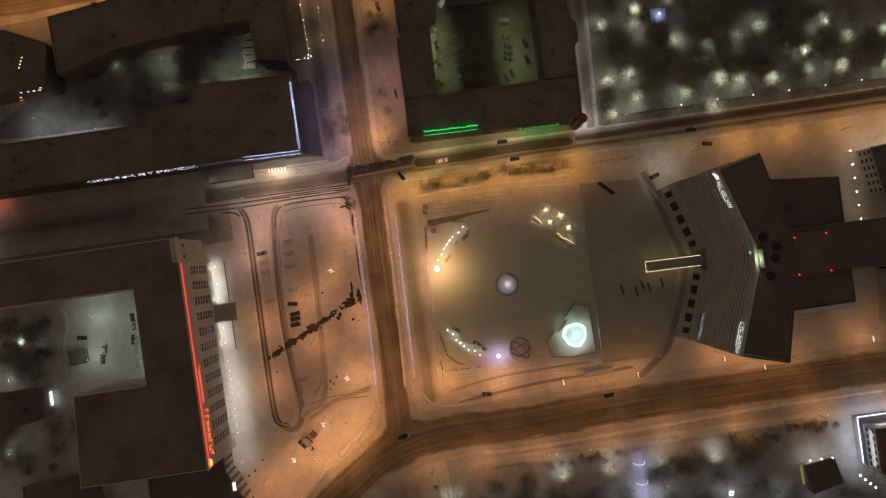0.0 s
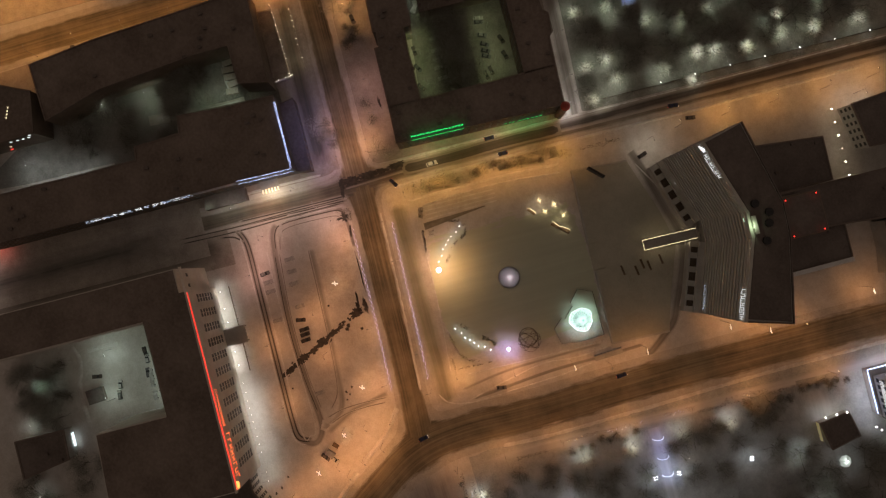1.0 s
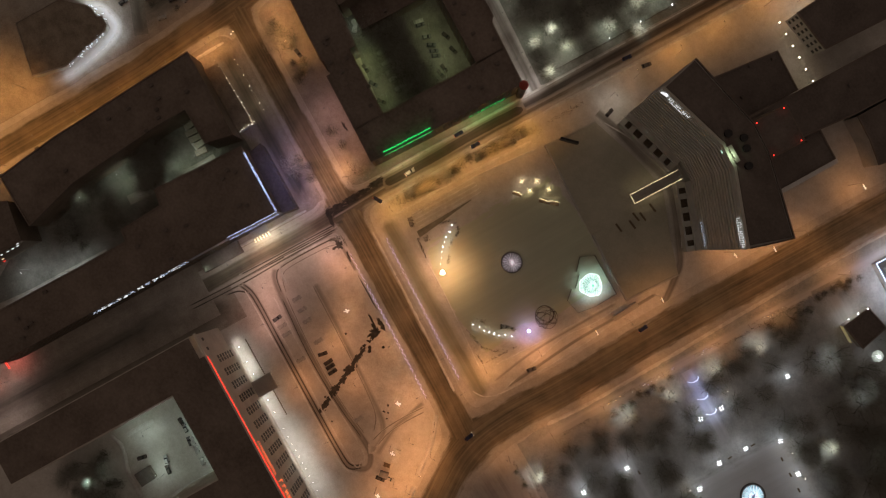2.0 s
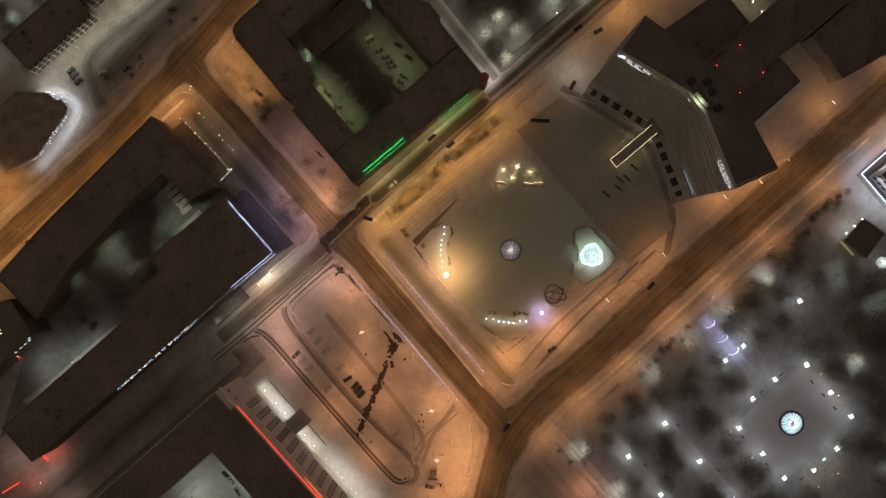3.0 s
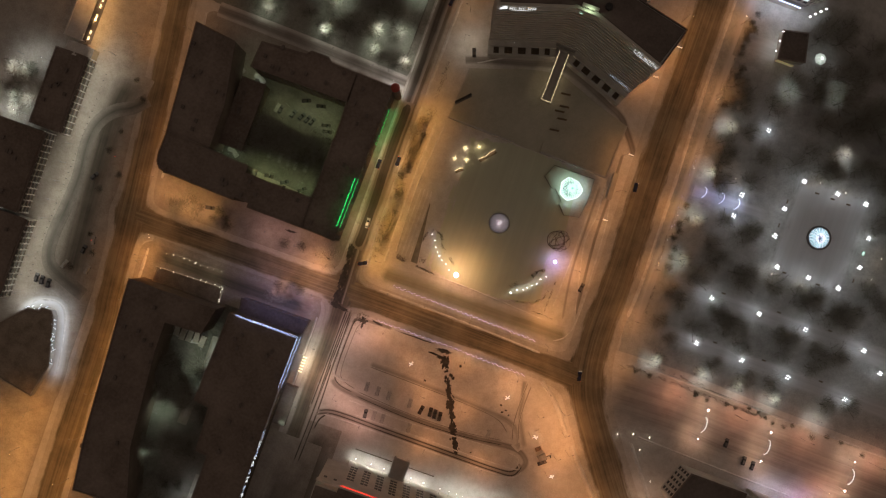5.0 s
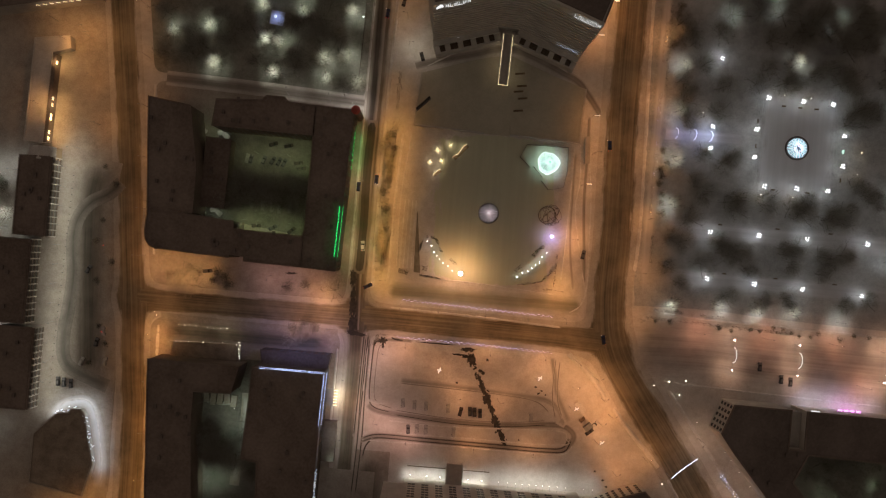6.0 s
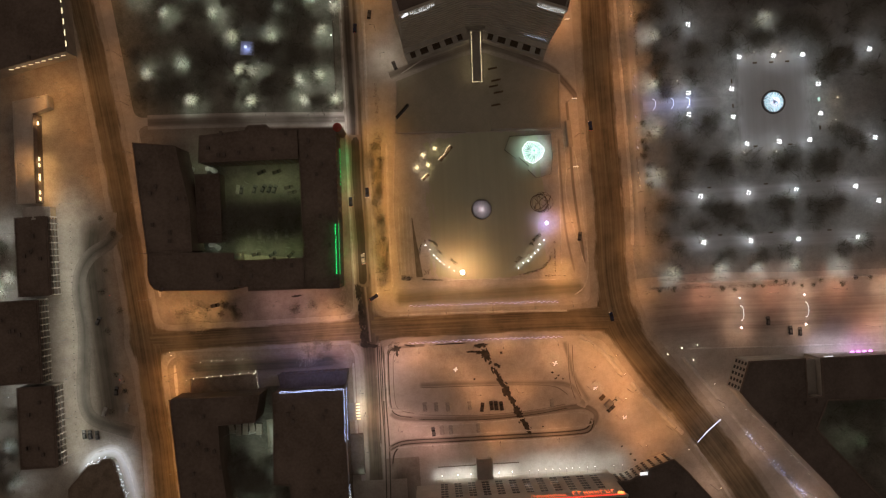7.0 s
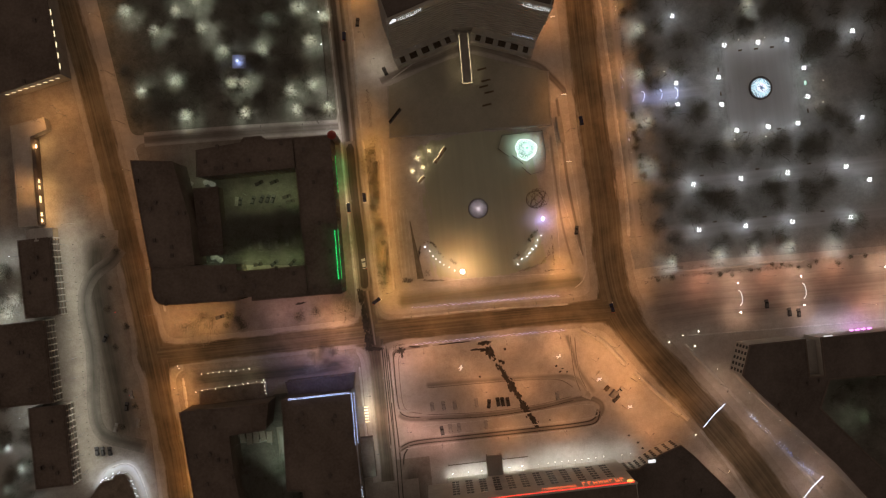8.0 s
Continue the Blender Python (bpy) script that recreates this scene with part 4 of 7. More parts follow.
for x0, x1 in ((-28.2, -9.9), (-1.5, 11)):
    awn = thing("terrace_awning", "low glazed terrace roof before the hotel front", "awning")
    part("roof", prism([(x0, -122.6), (x1, -122.6), (x1, -123.05), (x0, -123.05)], 3.0, 3.25), STUCCO_DARK, awn, "grey sheet roof")
    n = int((x1 - x0) / 3)
    for k in range(n + 1):
        x = x0 + (x1 - x0) * k / n
        part("post", tube((x, -122.8, 0.1), (x, -122.8, 3.0), 0.07, 0.07, 6), STEEL, awn)
for x in (-26.4, -18.8, -12.4, 1.0, 7.4, 15.6, 20, 23.7, 27, 30.2, 33.5, 36.6, 40, 43.6, 47.5, 56.5, 60.6):
    big = x < 10
    lamp = thing("wall_lamp", "bright white wall lamp on the hotel front", "lamp", "hotel front lamps", "", (x, -129.4, 0))
    part("bracket", tube((0, 0, 4.6), (0, 2.5, 4.6), 0.05, 0.05, 6), STEEL, lamp)
    part("globe", ball((0, 2.6, 4.4), 0.26 if big else 0.16, None, 0.6), LAMP_WALL, lamp, "glowing white lamp head")
    light(0, 2.8, 6.6, 150 if big else 380, WHITE, 176, 0.4, 1.0, parent=lamp)
    if big:
        light(0, 1.0, 3.4, 520, WHITE, 176, 0.3, 1.0, parent=lamp)
wing = flat_house("hotel_wing", "lower curved end wing with small windows", [(52.8, -131.9), (61.5, -131.8), (72, -126.5), (83, -123), (88.5, -128.5), (106, -150), (96, -175), (75, -165), (54.5, -165)], 13, STUCCO_PALE, ROOF_DARK, faces=[(0, 2.9, (1.2, 1.7)), (1, 2.9, (1.2, 1.7)), (2, 2.9, (1.2, 1.7))], storeys=4, vents=4, seed=41)
part("light_line", box(66.5, -129.4, 13.5, 70.0, -128.0, 13.8), SIGN_WHITE, wing, "white lamp bar on the roof edge")

# long houses at the west
def west_house(y0, y1, x, depth, seed, lit=True):
    h = flat_house("apartment_house", "long low-rise block with lit white balconies", [(x, y1), (x - depth, y1), (x - depth, y0), (x, y0)], 8.8, STUCCO_GREY, ROOF, vents=6, seed=seed, storeys=3)
    n = int((y1 - y0) / 2.9)
    for k in range(n + 1):
        y = y0 + (y1 - y0) * k / n
        part("fin", box(x, y - 0.26, 0.3, x + 1.5, y + 0.26, 8.6), STUCCO_PALE, h)
    for f in range(3):
        z = 0.6 + f * 2.75
        part("balcony", box(x, y0, z, x + 1.35, y1, z + 0.2), STUCCO_GREY, h)
        part("railing", box(x + 1.3, y0, z + 0.2, x + 1.42, y1, z + 1.15), STUCCO_DARK, h, "dark balcony railing")
    part("eave_board", box(x - 0.2, y0, 8.75, x + 1.3, y1, 8.9), ROOF, h)
    return h


west_house(-29, 8, -206.3, 14, 11)
west_house(-70, -31, -212.6, 24, 12)
west_house(-110, -72, -207.6, 16, 13)
pav = flat_house("shop_pavilion", "low pavilion with a lit shop front", [(-212.5, 15), (-221, 15.2), (-220, 63.6), (-204, 66), (-203.2, 60.4), (-211.5, 57.8)], 5, CONCRETE, SNOW, storeys=1, cornice=SNOW)
part("shop_front", prism([(-212.4, 15.2), (-210.6, 15.2), (-209.6, 57.0), (-211.4, 57.6)], 0, 4.9), ROOF_DARK, pav, "dark projecting shop front")
for y in (53, 36, 33, 28, 26.5, 20, 17):
    part("lit_window", box(-210.5 + 0.024 * (y - 15), y - 0.8, 3.6, -210.2 + 0.024 * (y - 15), y + 0.8, 4.6), SIGN_WARM, pav, "glowing shop window")
for y in (53, 34, 26, 18):
    light(-209.0, y, 5.6, 1000, (1.0, 0.56, 0.20), 168, 0.4, name="shop_light")
top = flat_house("apartment_building", "dark-roofed block with a row of lit windows", [(-191, 84.5), (-194, 130), (-250, 130), (-250, 71.5)], 12, STUCCO_GREY, ROOF, storeys=3, vents=4, seed=15)
for k in range(9):
    x = -217.9 + k * 3.05
    part("lit_window", box(x, 77.3 + k * 0.66, 10.7, x + 1.9, 77.5 + k * 0.66, 11.0), SIGN_WARM, top, "glowing window band")
for k in range(6):
    y = 87 + k * 5.2
    part("lit_window", box(-190.9 - 0.066 * (y - 84.5), y, 10.7, -190.6 - 0.066 * (y - 84.5), y + 2.6, 11.0), SIGN_WARM, top, "glowing window band")
cor = flat_house("corner_pavilion", "small pavilion draped with bright white garlands", [(-195, -111.5), (-189.5, -111), (-188.5, -109), (-184, -109), (-182, -111.5), (-176.5, -134), (-180, -150), (-205, -145), (-205, -122)], 4, CONCRETE, DECK, storeys=1, cornice=DIRTY)
rng = random.Random(9)
for a, b in (((-195.4, -111), (-189.6, -110.4)), ((-189.2, -108.6), (-183.8, -108.6)), ((-181.6, -111.2), (-176.0, -134))):
    n = int((Vector(b) - Vector(a)).length / 0.9)
    for k in range(n):
        if rng.random() < 0.2:
            continue
        p = Vector(a).lerp(Vector(b), k / n)
        bm = bmesh.new()
        dx, dy, z = rng.uniform(-0.7, 0.9), rng.uniform(-0.7, 0.9), rng.uniform(2.6, 4.4)
        tube((p.x + dx - rng.uniform(-0.8, 0.8), p.y + dy - rng.uniform(-0.8, 0.8), z), (p.x + dx, p.y + dy, z + 0.7), 0.13, 0.22, 6, bm)
        part("garland", bm, LED_FAINT, cor, "hanging white light garland")
for x, y in ((-197.5, -112.5), (-194, -108.5), (-189.5, -106.3), (-184.5, -105.4), (-180.2, -107), (-178, -111.5), (-176.5, -118), (-174.8, -126), (-173.5, -135)):
    light(x, y, 4.4, 340, (0.9, 0.97, 1.0), 165, 0.4, name="garland_light")
tagged(link_mesh("snow_bank", bank([(-199, -119), (-198.2, -115.6), (-195.1, -108.6), (-190.3, -105.9), (-184.7, -105.0), (-180.4, -107.5), (-177.5, -114.3), (-175.5, -124), (-173.6, -136), (-174, -146)], 1.2, 0.4, 55), SNOW_BANK), "curved ridge of bright snow round the pavilion", "snow bank", "snow banks")
# the garlands' pool of light painted as a pale band
road("glow_band_pavilion", [(-199.5, -120), (-198.4, -114.6), (-194.6, -109), (-189.6, -106.9), (-184.6, -106.2), (-180.8, -108.6), (-178, -115), (-175.6, -125), (-173.8, -136), (-174, -148)], 9.0, "pale snow band painted for the garland light", 0.2, LIT_SNOW, True, 5)
# shade of the theatre yard painted as a darker sheet
sheet("yard_theatre", [(156, -101), (250, -103), (250, -175), (200, -172), (170, -137), (152, -113)], YARD, "theatre yard snow with its dimness put into the colour")
se = flat_house("theatre_building", "broad dark-roofed theatre block with a windowed front", [(120, -78.8), (146.5, -79), (146.5, -97), (154, -97), (154, -79), (250, -80.5), (250, -101), (156, -99), (150, -112), (168, -134), (196, -166), (182, -176), (155, -139), (121.5, -101), (115, -92.5)], 16, STUCCO_PALE, ROOF_DARK, vents=7, seed=14, faces=[(14, 2.6, (1.3, 1.8))], storeys=4)
part("link_roof", prism([(146.7, -80.5), (153.8, -80.5), (153.8, -96.8), (146.7, -96.8)], 0, 11), PLAZA, se, "snow-covered lower roof")
for x in (175, 178, 181, 184):
    part("lamp_bar", box(x, -79.6, 3.6, x + 1.6, -78.8, 4.2), LED_MAGENTA, se, "magenta shop lamp")
light(179, -76.5, 4.5, 500, (0.9, 0.4, 1.0), 165, 0.5, name="shop_light")
for x in (160, 168, 176, 190):
    light(x, -75.5, 6, 520, (0.95, 0.85, 1.0), 165, 0.5, name="shop_light")
part("lamp_bar", box(156, -79.0, 15.2, 160, -78.4, 15.6), SIGN_WHITE, se, "white roof lamp bar")
for k in range(8):
    p = Vector((121.0, -102.0)).lerp(Vector((154.6, -140.2)), (k + 0.4 + 0.3 * math.sin(5 * k)) / 8)
    lamp = thing("wall_lamp", "small warm wall lamp on the theatre side", "lamp", "theatre wall lamps", "", (p.x, p.y, 0))
    part("bracket", tube((0.6, 0.5, 3.2), (0, 0, 3.4), 0.05, 0.05, 6), STEEL, lamp)
    part("globe", ball((-0.1, -0.1, 3.5), 0.09 if k % 3 else 0.15), LAMP_WALL, lamp, "glowing warm globe")
ne = flat_house("shop_building", "dark building with white and red light lines", [(83, 145), (101, 144.8), (112.5, 153), (124, 175), (110, 215), (84, 215)], 15, STUCCO_PALE, ROOF_DARK, storeys=3, faces=[(0, 3, (1.6, 1.6)), (1, 3, (1.6, 1.6))])
part("shop_band", prism([(79.8, 143.2), (99.5, 142.9), (101, 144.6), (82.8, 144.8), (83, 215), (79.8, 215)], 0, 5), STUCCO_GREY, ne, "projecting shop floor")
part("light_line", tube((79.6, 143, 5.2), (99.4, 142.7, 5.2), 0.18, 0.18, 6), LED_BLUE, ne, "blue light line")
part("light_line", tube((79.6, 143, 5.2), (79.6, 190, 5.2), 0.18, 0.18, 6), LED_BLUE, ne, "blue light line")
letters("sign_letter", ne, (84, 144.2, 10.4), (99.5, 144.0, 10.4), 2.4, 12, SIGN_WHITE, 15, 0.12)
letters("sign_letter", ne, (82.2, 190, 10.4), (82.2, 147, 10.4), 2.4, 24, SIGN_WHITE, 16, 0.12)
letters("sign_letter", ne, (89, 154, 15.4), (107, 154, 15.4), 3.2, 13, LED_RED, 17, 0.14)
for x, y in ((77.5, 150), (77.5, 165), (77.5, 180), (84, 140.5), (92, 140.5), (99, 140.5)):
    light(x, y, 6.0, 620, (0.92, 0.93, 1.0), 165, 0.5, name="shop_light")
tent = thing("market_tent", "small white tent glowing from within", "tent", at=(117.3, 124.5, 0.15), turn=20)
part("roof", tube((0, 0, 2.2), (0, 0, 3.6), 2.8, 0.5, 8), TENT_GLOW, tent, "glowing white tent roof")
for k in range(6):
    part("post", tube((3.1 * math.cos(k * 1.047), 3.1 * math.sin(k * 1.047), 0), (3.1 * math.cos(k * 1.047), 3.1 * math.sin(k * 1.047), 2.3), 0.05, 0.05, 6), STEEL, tent)
light(117.3, 124.5, 5.0, 260, (0.9, 1.0, 0.95), 160, 0.5, name="tent_light")
cafe = flat_house("kiosk_building", "small dark cafe hut with yellow-lit edge and roof lamps", [(97.5, 117), (110, 119.5), (107, 133), (95.5, 130.5)], 4.5, STUCCO_GREY, ROOF_DARK, storeys=1)
for x, y in ((95.4, 120), (95.4, 125), (95.6, 129.8)):
    part("roof_lamp", ball((x, y, 4.9), 0.32), LAMP_WHITE, cafe, "white roof lamp")
    light(x - 0.8, y, 4.6, 120, WHITE, 165, 0.3, name="hut_light")
part("lit_window", box(97.6, 116.7, 1.0, 106, 116.95, 3.4), LED_HUT, cafe, "yellow-lit shop front")
for k in range(4):
    part("roof_lamp", ball((105 + 2 * k, 140.5 + 2 * k, 5.0), 0.35), LAMP_WHITE, ne, "white roof lamp")


# ---------------------------------------------------------------- lamps
def street_lamp(height, power, colour, lens, double=False, label="tall grey steel street lamp with a glowing head", group="street lamps", glare=None):
    """A lamp at the origin, whose arm reaches along x."""
    lamp = thing("street_lamp", label, "street lamp", group)
    part("pole", tube((0, 0, 0), (0, 0, height), 0.12, 0.07, 8), STEEL, lamp)
    for s in (1, -1) if double else (1,):
        part("arm", tube((0, 0, height - 0.1), (s * 1.7, 0, height + 0.35), 0.05, 0.04, 6), STEEL, lamp)
        head = part("head", box(min(s * 1.4, s * 2.3), -0.2, height + 0.3, max(s * 1.4, s * 2.3), 0.2, height + 0.5, None, 0.05), STEEL, lamp)
        part("lens", box(min(s * 1.45, s * 2.2), -0.16, height + 0.2, max(s * 1.45, s * 2.2), 0.16, height + 0.30), lens, head, "glowing lens")
        if glare:
            # glare of the lamp built as glowing bars over the head
            part("glare_bar", tube((s * 0.5, 0, height + 0.46), (s * 2.9, 0, height + 0.56), 0.07, 0.17, 8), glare, head, "glowing bar drawn as the lamp's glare")
            if glare is LAMP_CROSS:
                part("glare_bar", tube((s * 2.1, -0.9, height + 0.40), (s * 1.5, 0.9, height + 0.40), 0.06, 0.13, 8), glare, head, "glowing bar drawn as the lamp's glare")
        light(s * 1.85, 0, height + 0.1, power / (2 if double else 1), colour, 165, 0.5, parent=lamp)
    return lamp


def row_of(lamp, places):
    """The lamp at the first place, and copies at the others; a place is x, y and the turn of its arm."""
    for k, (x, y, a) in enumerate(places):
        if k == 0:
            lamp.matrix_basis = pose(x, y, 0, 0, 0, a)
        else:
            copy_thing(lamp, pose(x, y, 0, 0, 0, a))


row_of(street_lamp(11, 2000, SODIUM, LAMP_SODIUM, glare=LAMP_STREAK), [(43.2, 17.4, 0), (44.4, 49.7, 0), (43.0, 87.4, 0), (48.9, 103.9, 0), (43.7, 151.8, 0)])
# lamps added at the junction to brighten its dark roadway
row_of(street_lamp(11, 1700, SODIUM, LAMP_SODIUM), [(47, -66, -40), (77, -44, 200), (58, -74, 40)])
row_of(street_lamp(11, 4000, SODIUM, LAMP_SODIUM), [(35.0, -33.8, 0), (40, -9, 0)])
# unseen extra lamps that only keep the avenue side bright
row_of(street_lamp(11, 1500, SODIUM, LAMP_SODIUM), [(46.5 + 0.03 * y, y, 0) for y in (33, 120, 190)])
row_of(street_lamp(11, 2300, SODIUM, LAMP_SODIUM), [(77, y, 180) for y in (-22, 4, 34, 62, 92, 128, 165)])
row_of(street_lamp(11, 2300, SODIUM, LAMP_SODIUM), [(84, -110, 40), (66, -91, 40)])
row_of(street_lamp(11, 1500, (1.0, 0.58, 0.36), LAMP_SODIUM), [(110, -99, 230)])
row_of(street_lamp(11, 1600, (1.0, 0.60, 0.40), LAMP_SODIUM), [(127, -121, 230), (104, -140, 40), (124, -170, 40), (150, -150, 220)])
row_of(street_lamp(10, 1100, (1.0, 0.86, 0.66), LAMP_WHITE), [(-44.5, 76.5, 0), (-41, 172, 0)])
row_of(street_lamp(10, 3000, AMBER, LAMP_SODIUM), [(-46.5, y, 180) for y in (-36, -18, 0, 18, 36)])
row_of(street_lamp(10, 520, AMBER, LAMP_SODIUM), [(-46.5, y, 180) for y in (56, 90)])
row_of(street_lamp(10, 2100, AMBER, LAMP_SODIUM), [(-46.5, y, 180) for y in (112, 134, 158, 180)])
row_of(street_lamp(11, 3600, (1.0, 0.43, 0.10), LAMP_SODIUM), [(-178.5, y, 0) for y in (-240, -218, -196, -176, -157)] + [(-194, y, 0) for y in (-168, -196, -226)])
row_of(street_lamp(12, 1300, (1.0, 0.46, 0.14), LAMP_SODIUM, False, "sodium lamp on a pole beside the shop pavilion", "pavilion lamps"), [(-216.1, 32.9, 0), (-205.8, 64.0, 0), (-195.3, 66.8, 0), (-212.4, 73.5, 0)])
row_of(street_lamp(11, 1400, (1.0, 0.41, 0.10), LAMP_SODIUM), [(-187 - (y - 20) * 0.22, y, 0) for y in (26, 48, 70, 92, 120)])
row_of(street_lamp(11, 2800, (1.0, 0.42, 0.10), LAMP_SODIUM), [(-151.5, y, 180) for y in (-248, -226, -204, -182, -160, -138, -116, -92, -70)])
row_of(street_lamp(11, 1150, (1.0, 0.40, 0.10), LAMP_SODIUM), [(-161.5 - max(0, y) * 0.1, y, 180) for y in (-34, -12, 12)])
row_of(street_lamp(11, 800, (1.0, 0.40, 0.10), LAMP_SODIUM), [(-161.5 - y * 0.1, y, 180) for y in (36, 60, 84, 112)])
row_of(street_lamp(10, 3600, (1.0, 0.46, 0.17), LAMP_SODIUM), [(x, -37.6 - (x + 157) * 0.085, -90) for x in (-150, -136, -75)])
row_of(street_lamp(10, 1200, (1.0, 0.52, 0.46), LAMP_SODIUM), [(-101, -38.5, 270), (-86, -40, 270)])
row_of(street_lamp(9, 1300, (1.0, 0.42, 0.14), LAMP_SODIUM), [(-154.2, -73.0, 0)])
row_of(street_lamp(7, 430, (0.92, 1.0, 0.96), LAMP_WHITE, False, "yard lamp close to the rear wall", "yard lamps"), [(-94, -168, 270), (-94, -182, 270), (-94, -196, 270)])
row_of(street_lamp(9, 800, (0.95, 1.0, 0.85), LAMP_WHITE), [(-62.6, -112, 0), (-63.5, -84, 0)])
row_of(street_lamp(10, 900, (1.0, 0.74, 0.68), LAMP_WHITE), [(-64, -229, 0), (-80, -234, 0), (-50, -236, 0)])
row_of(street_lamp(10, 1500, (1.0, 0.60, 0.46), LAMP_SODIUM), [(-52.5, -76, 180), (-52.5, -98, 180)])
row_of(street_lamp(9, 1500, (1.0, 0.86, 0.66), LAMP_WHITE), [(-197, 14, 200)])
row_of(street_lamp(10, 1500, (1.0, 0.50, 0.34), LAMP_SODIUM), [(x, -62.5, 90) for x in (-86, -71)])
row_of(street_lamp(11, 1400, SODIUM, LAMP_SODIUM), [(x, -46.5, -90) for x in (-38, -20, 2, 22, 40)])
row_of(street_lamp(10, 1600, LOT, LAMP_WARMWHITE, glare=LAMP_CROSS), [(29.2, -76.5, 60), (46.8, -88.8, 30), (60.2, -103.8, 40), (-17.7, -76.8, 70)])
row_of(street_lamp(10, 1600, LOT, LAMP_WARMWHITE), [(47.7, -79.4, 50), (61.8, -83.6, 50), (61.6, -95.2, 50)])
row_of(street_lamp(10, 2100, LOT, LAMP_SODIUM), [(2, -112.6, 90), (30, -112.6, 90), (6, -64.5, -90), (-34, -64.5, -90), (32, -64.5, -90), (12, -88, 0), (-8, -88, 0), (70, -118, 40)])
row_of(street_lamp(10, 2200, (1.0, 0.52, 0.40), LAMP_SODIUM), [(-46, -70, 0), (-46, -103, 0), (-30, -112.6, 90)])
row_of(street_lamp(9, 1900, (1.0, 0.41, 0.23), LAMP_SODIUM), [(x, -48, 0) for x in (104, 137, 170, 205)] + [(185, -67, 0)])
row_of(street_lamp(9, 640, (0.88, 1.0, 0.46), LAMP_WHITE, False, "yard lamp on a steel pole with a greenish glow", "yard lamps"), [(-97, 19, 200), (-88, 15, 180), (-112, 19, 250), (-115, -13, 270), (-108, -13, 270), (-94, -13, 270)])
row_of(street_lamp(9, 1100, (0.80, 1.0, 0.84), LAMP_WHITE, False, "yard lamp on a steel pole with a cold glow", "yard lamps"), [(-6, -158, 270), (10, -160, 240), (-14, -182, 0), (8, -186, 180), (-8, -214, 0)])
row_of(street_lamp(9, 420, (0.80, 1.0, 0.66), LAMP_WHITE, False, "dim greenish yard lamp behind the theatre", "yard lamps"), [(190, -112, 0), (172, -120, 0), (205, -140, 0)])
row_of(street_lamp(8, 260, (0.85, 1.0, 0.62), LAMP_WHITE, False, "dim yard lamp on a steel pole", "yard lamps"), [(-131.5, -12, 0), (-134, 30, 0)])
row_of(street_lamp(8, 260, (0.88, 1.0, 0.76), LAMP_WHITE, False, "faint yard lamp on a steel pole", "yard lamps"), [(-129, -140, 0), (-122, -156, 0)])
row_of(street_lamp(8, 900, (0.88, 1.0, 0.76), LAMP_WHITE, False, "yard lamp on a steel pole", "yard lamps"), [(-126.6, -100, 200), (-112, -100, 300), (-109, -112, 200), (-122.4, -136.5, 0)])
row_of(street_lamp(8, 1000, (0.93, 1.0, 0.97), LAMP_WHITE, False, "bright yard lamp behind the corner block", "yard lamps"), [(-94.4, -179.3, 0), (-104.5, -195.5, 0)])
row_of(street_lamp(8, 500, (0.92, 1.0, 0.9), LAMP_WHITE, False, "dim yard lamp on a steel pole behind the hotel", "yard lamps"), [(46, -185, 90), (66.3, -157.5, 0), (40, -226, 0), (8, -222, 0)])
row_of(street_lamp(8, 850, (0.92, 1.0, 0.96), LAMP_WHITE, False, "bright yard lamp on a steel pole", "yard lamps"), [(-238, -90, 0), (-240, -110, 0), (-238, 0, 0), (-240, -30, 0), (-227, -76, 180), (-228, -100, 180), (-226, -118, 180), (-224, 1, 180), (-228, -26, 180)])
row_of(street_lamp(8, 900, (1.0, 0.97, 0.80), LAMP_WHITE), [(-202.5, -106 + 9.2 * k, 0) for k in range(13)])
row_of(street_lamp(9, 420, (1.0, 0.9, 0.78), LAMP_WHITE), [(-80, 47.3, 90), (-100, 48.3, 90), (-64.5, 62, 180)])
row_of(street_lamp(9, 1400, (1.0, 0.62, 0.32), LAMP_SODIUM), [(-62.5, -22, 0), (-62.5, 10, 0), (-61.8, -95, 0)])


def park_lamp(power, colour):
    lamp = thing("park_lamp", "park lamp post with four white globes", "lamp", "park lamps")
    part("pole", tube((0, 0, 0), (0, 0, 4.4), 0.09, 0.06, 8), DARK_METAL, lamp)
    for k in range(4):
        c, s = math.cos(k * math.pi / 2 + 0.6), math.sin(k * math.pi / 2 + 0.6)
        arm = part("arm", tube((0, 0, 4.2), (0.8 * c, 0.8 * s, 4.5), 0.035, 0.03, 6), DARK_METAL, lamp)
        part("globe", ball((0.76 * c, 0.76 * s, 4.75), 0.25), LAMP_GLOBE, arm, "glowing white globe")
    light(0, 0, 5.9, power, colour, 360, 0.6, parent=lamp)
    return lamp


PARK = [(128.6, 66.8), (145.4, 66.5), (159.7, 66.4), (124.1, 51.5), (103, 50.8), (102.6, 40.3), (124.1, 38), (130, 24.6), (145.8, 24.8), (160.7, 24.9), (166.5, 51.7), (166.9, 37.4), (106, 0.5), (129.5, 0.9), (152.7, 1.2), (181.9, 1.2), (192.8, -6.4), (192.7, 24.3), (106.3, -21.9), (129.2, -22.4), (152.4, -22.8), (181.3, -23.6), (104.7, 83.7), (192.5, 67.4)]
row_of(park_lamp(330, (0.86, 0.94, 0.97)), [(x, y, 0) for x, y in PARK])


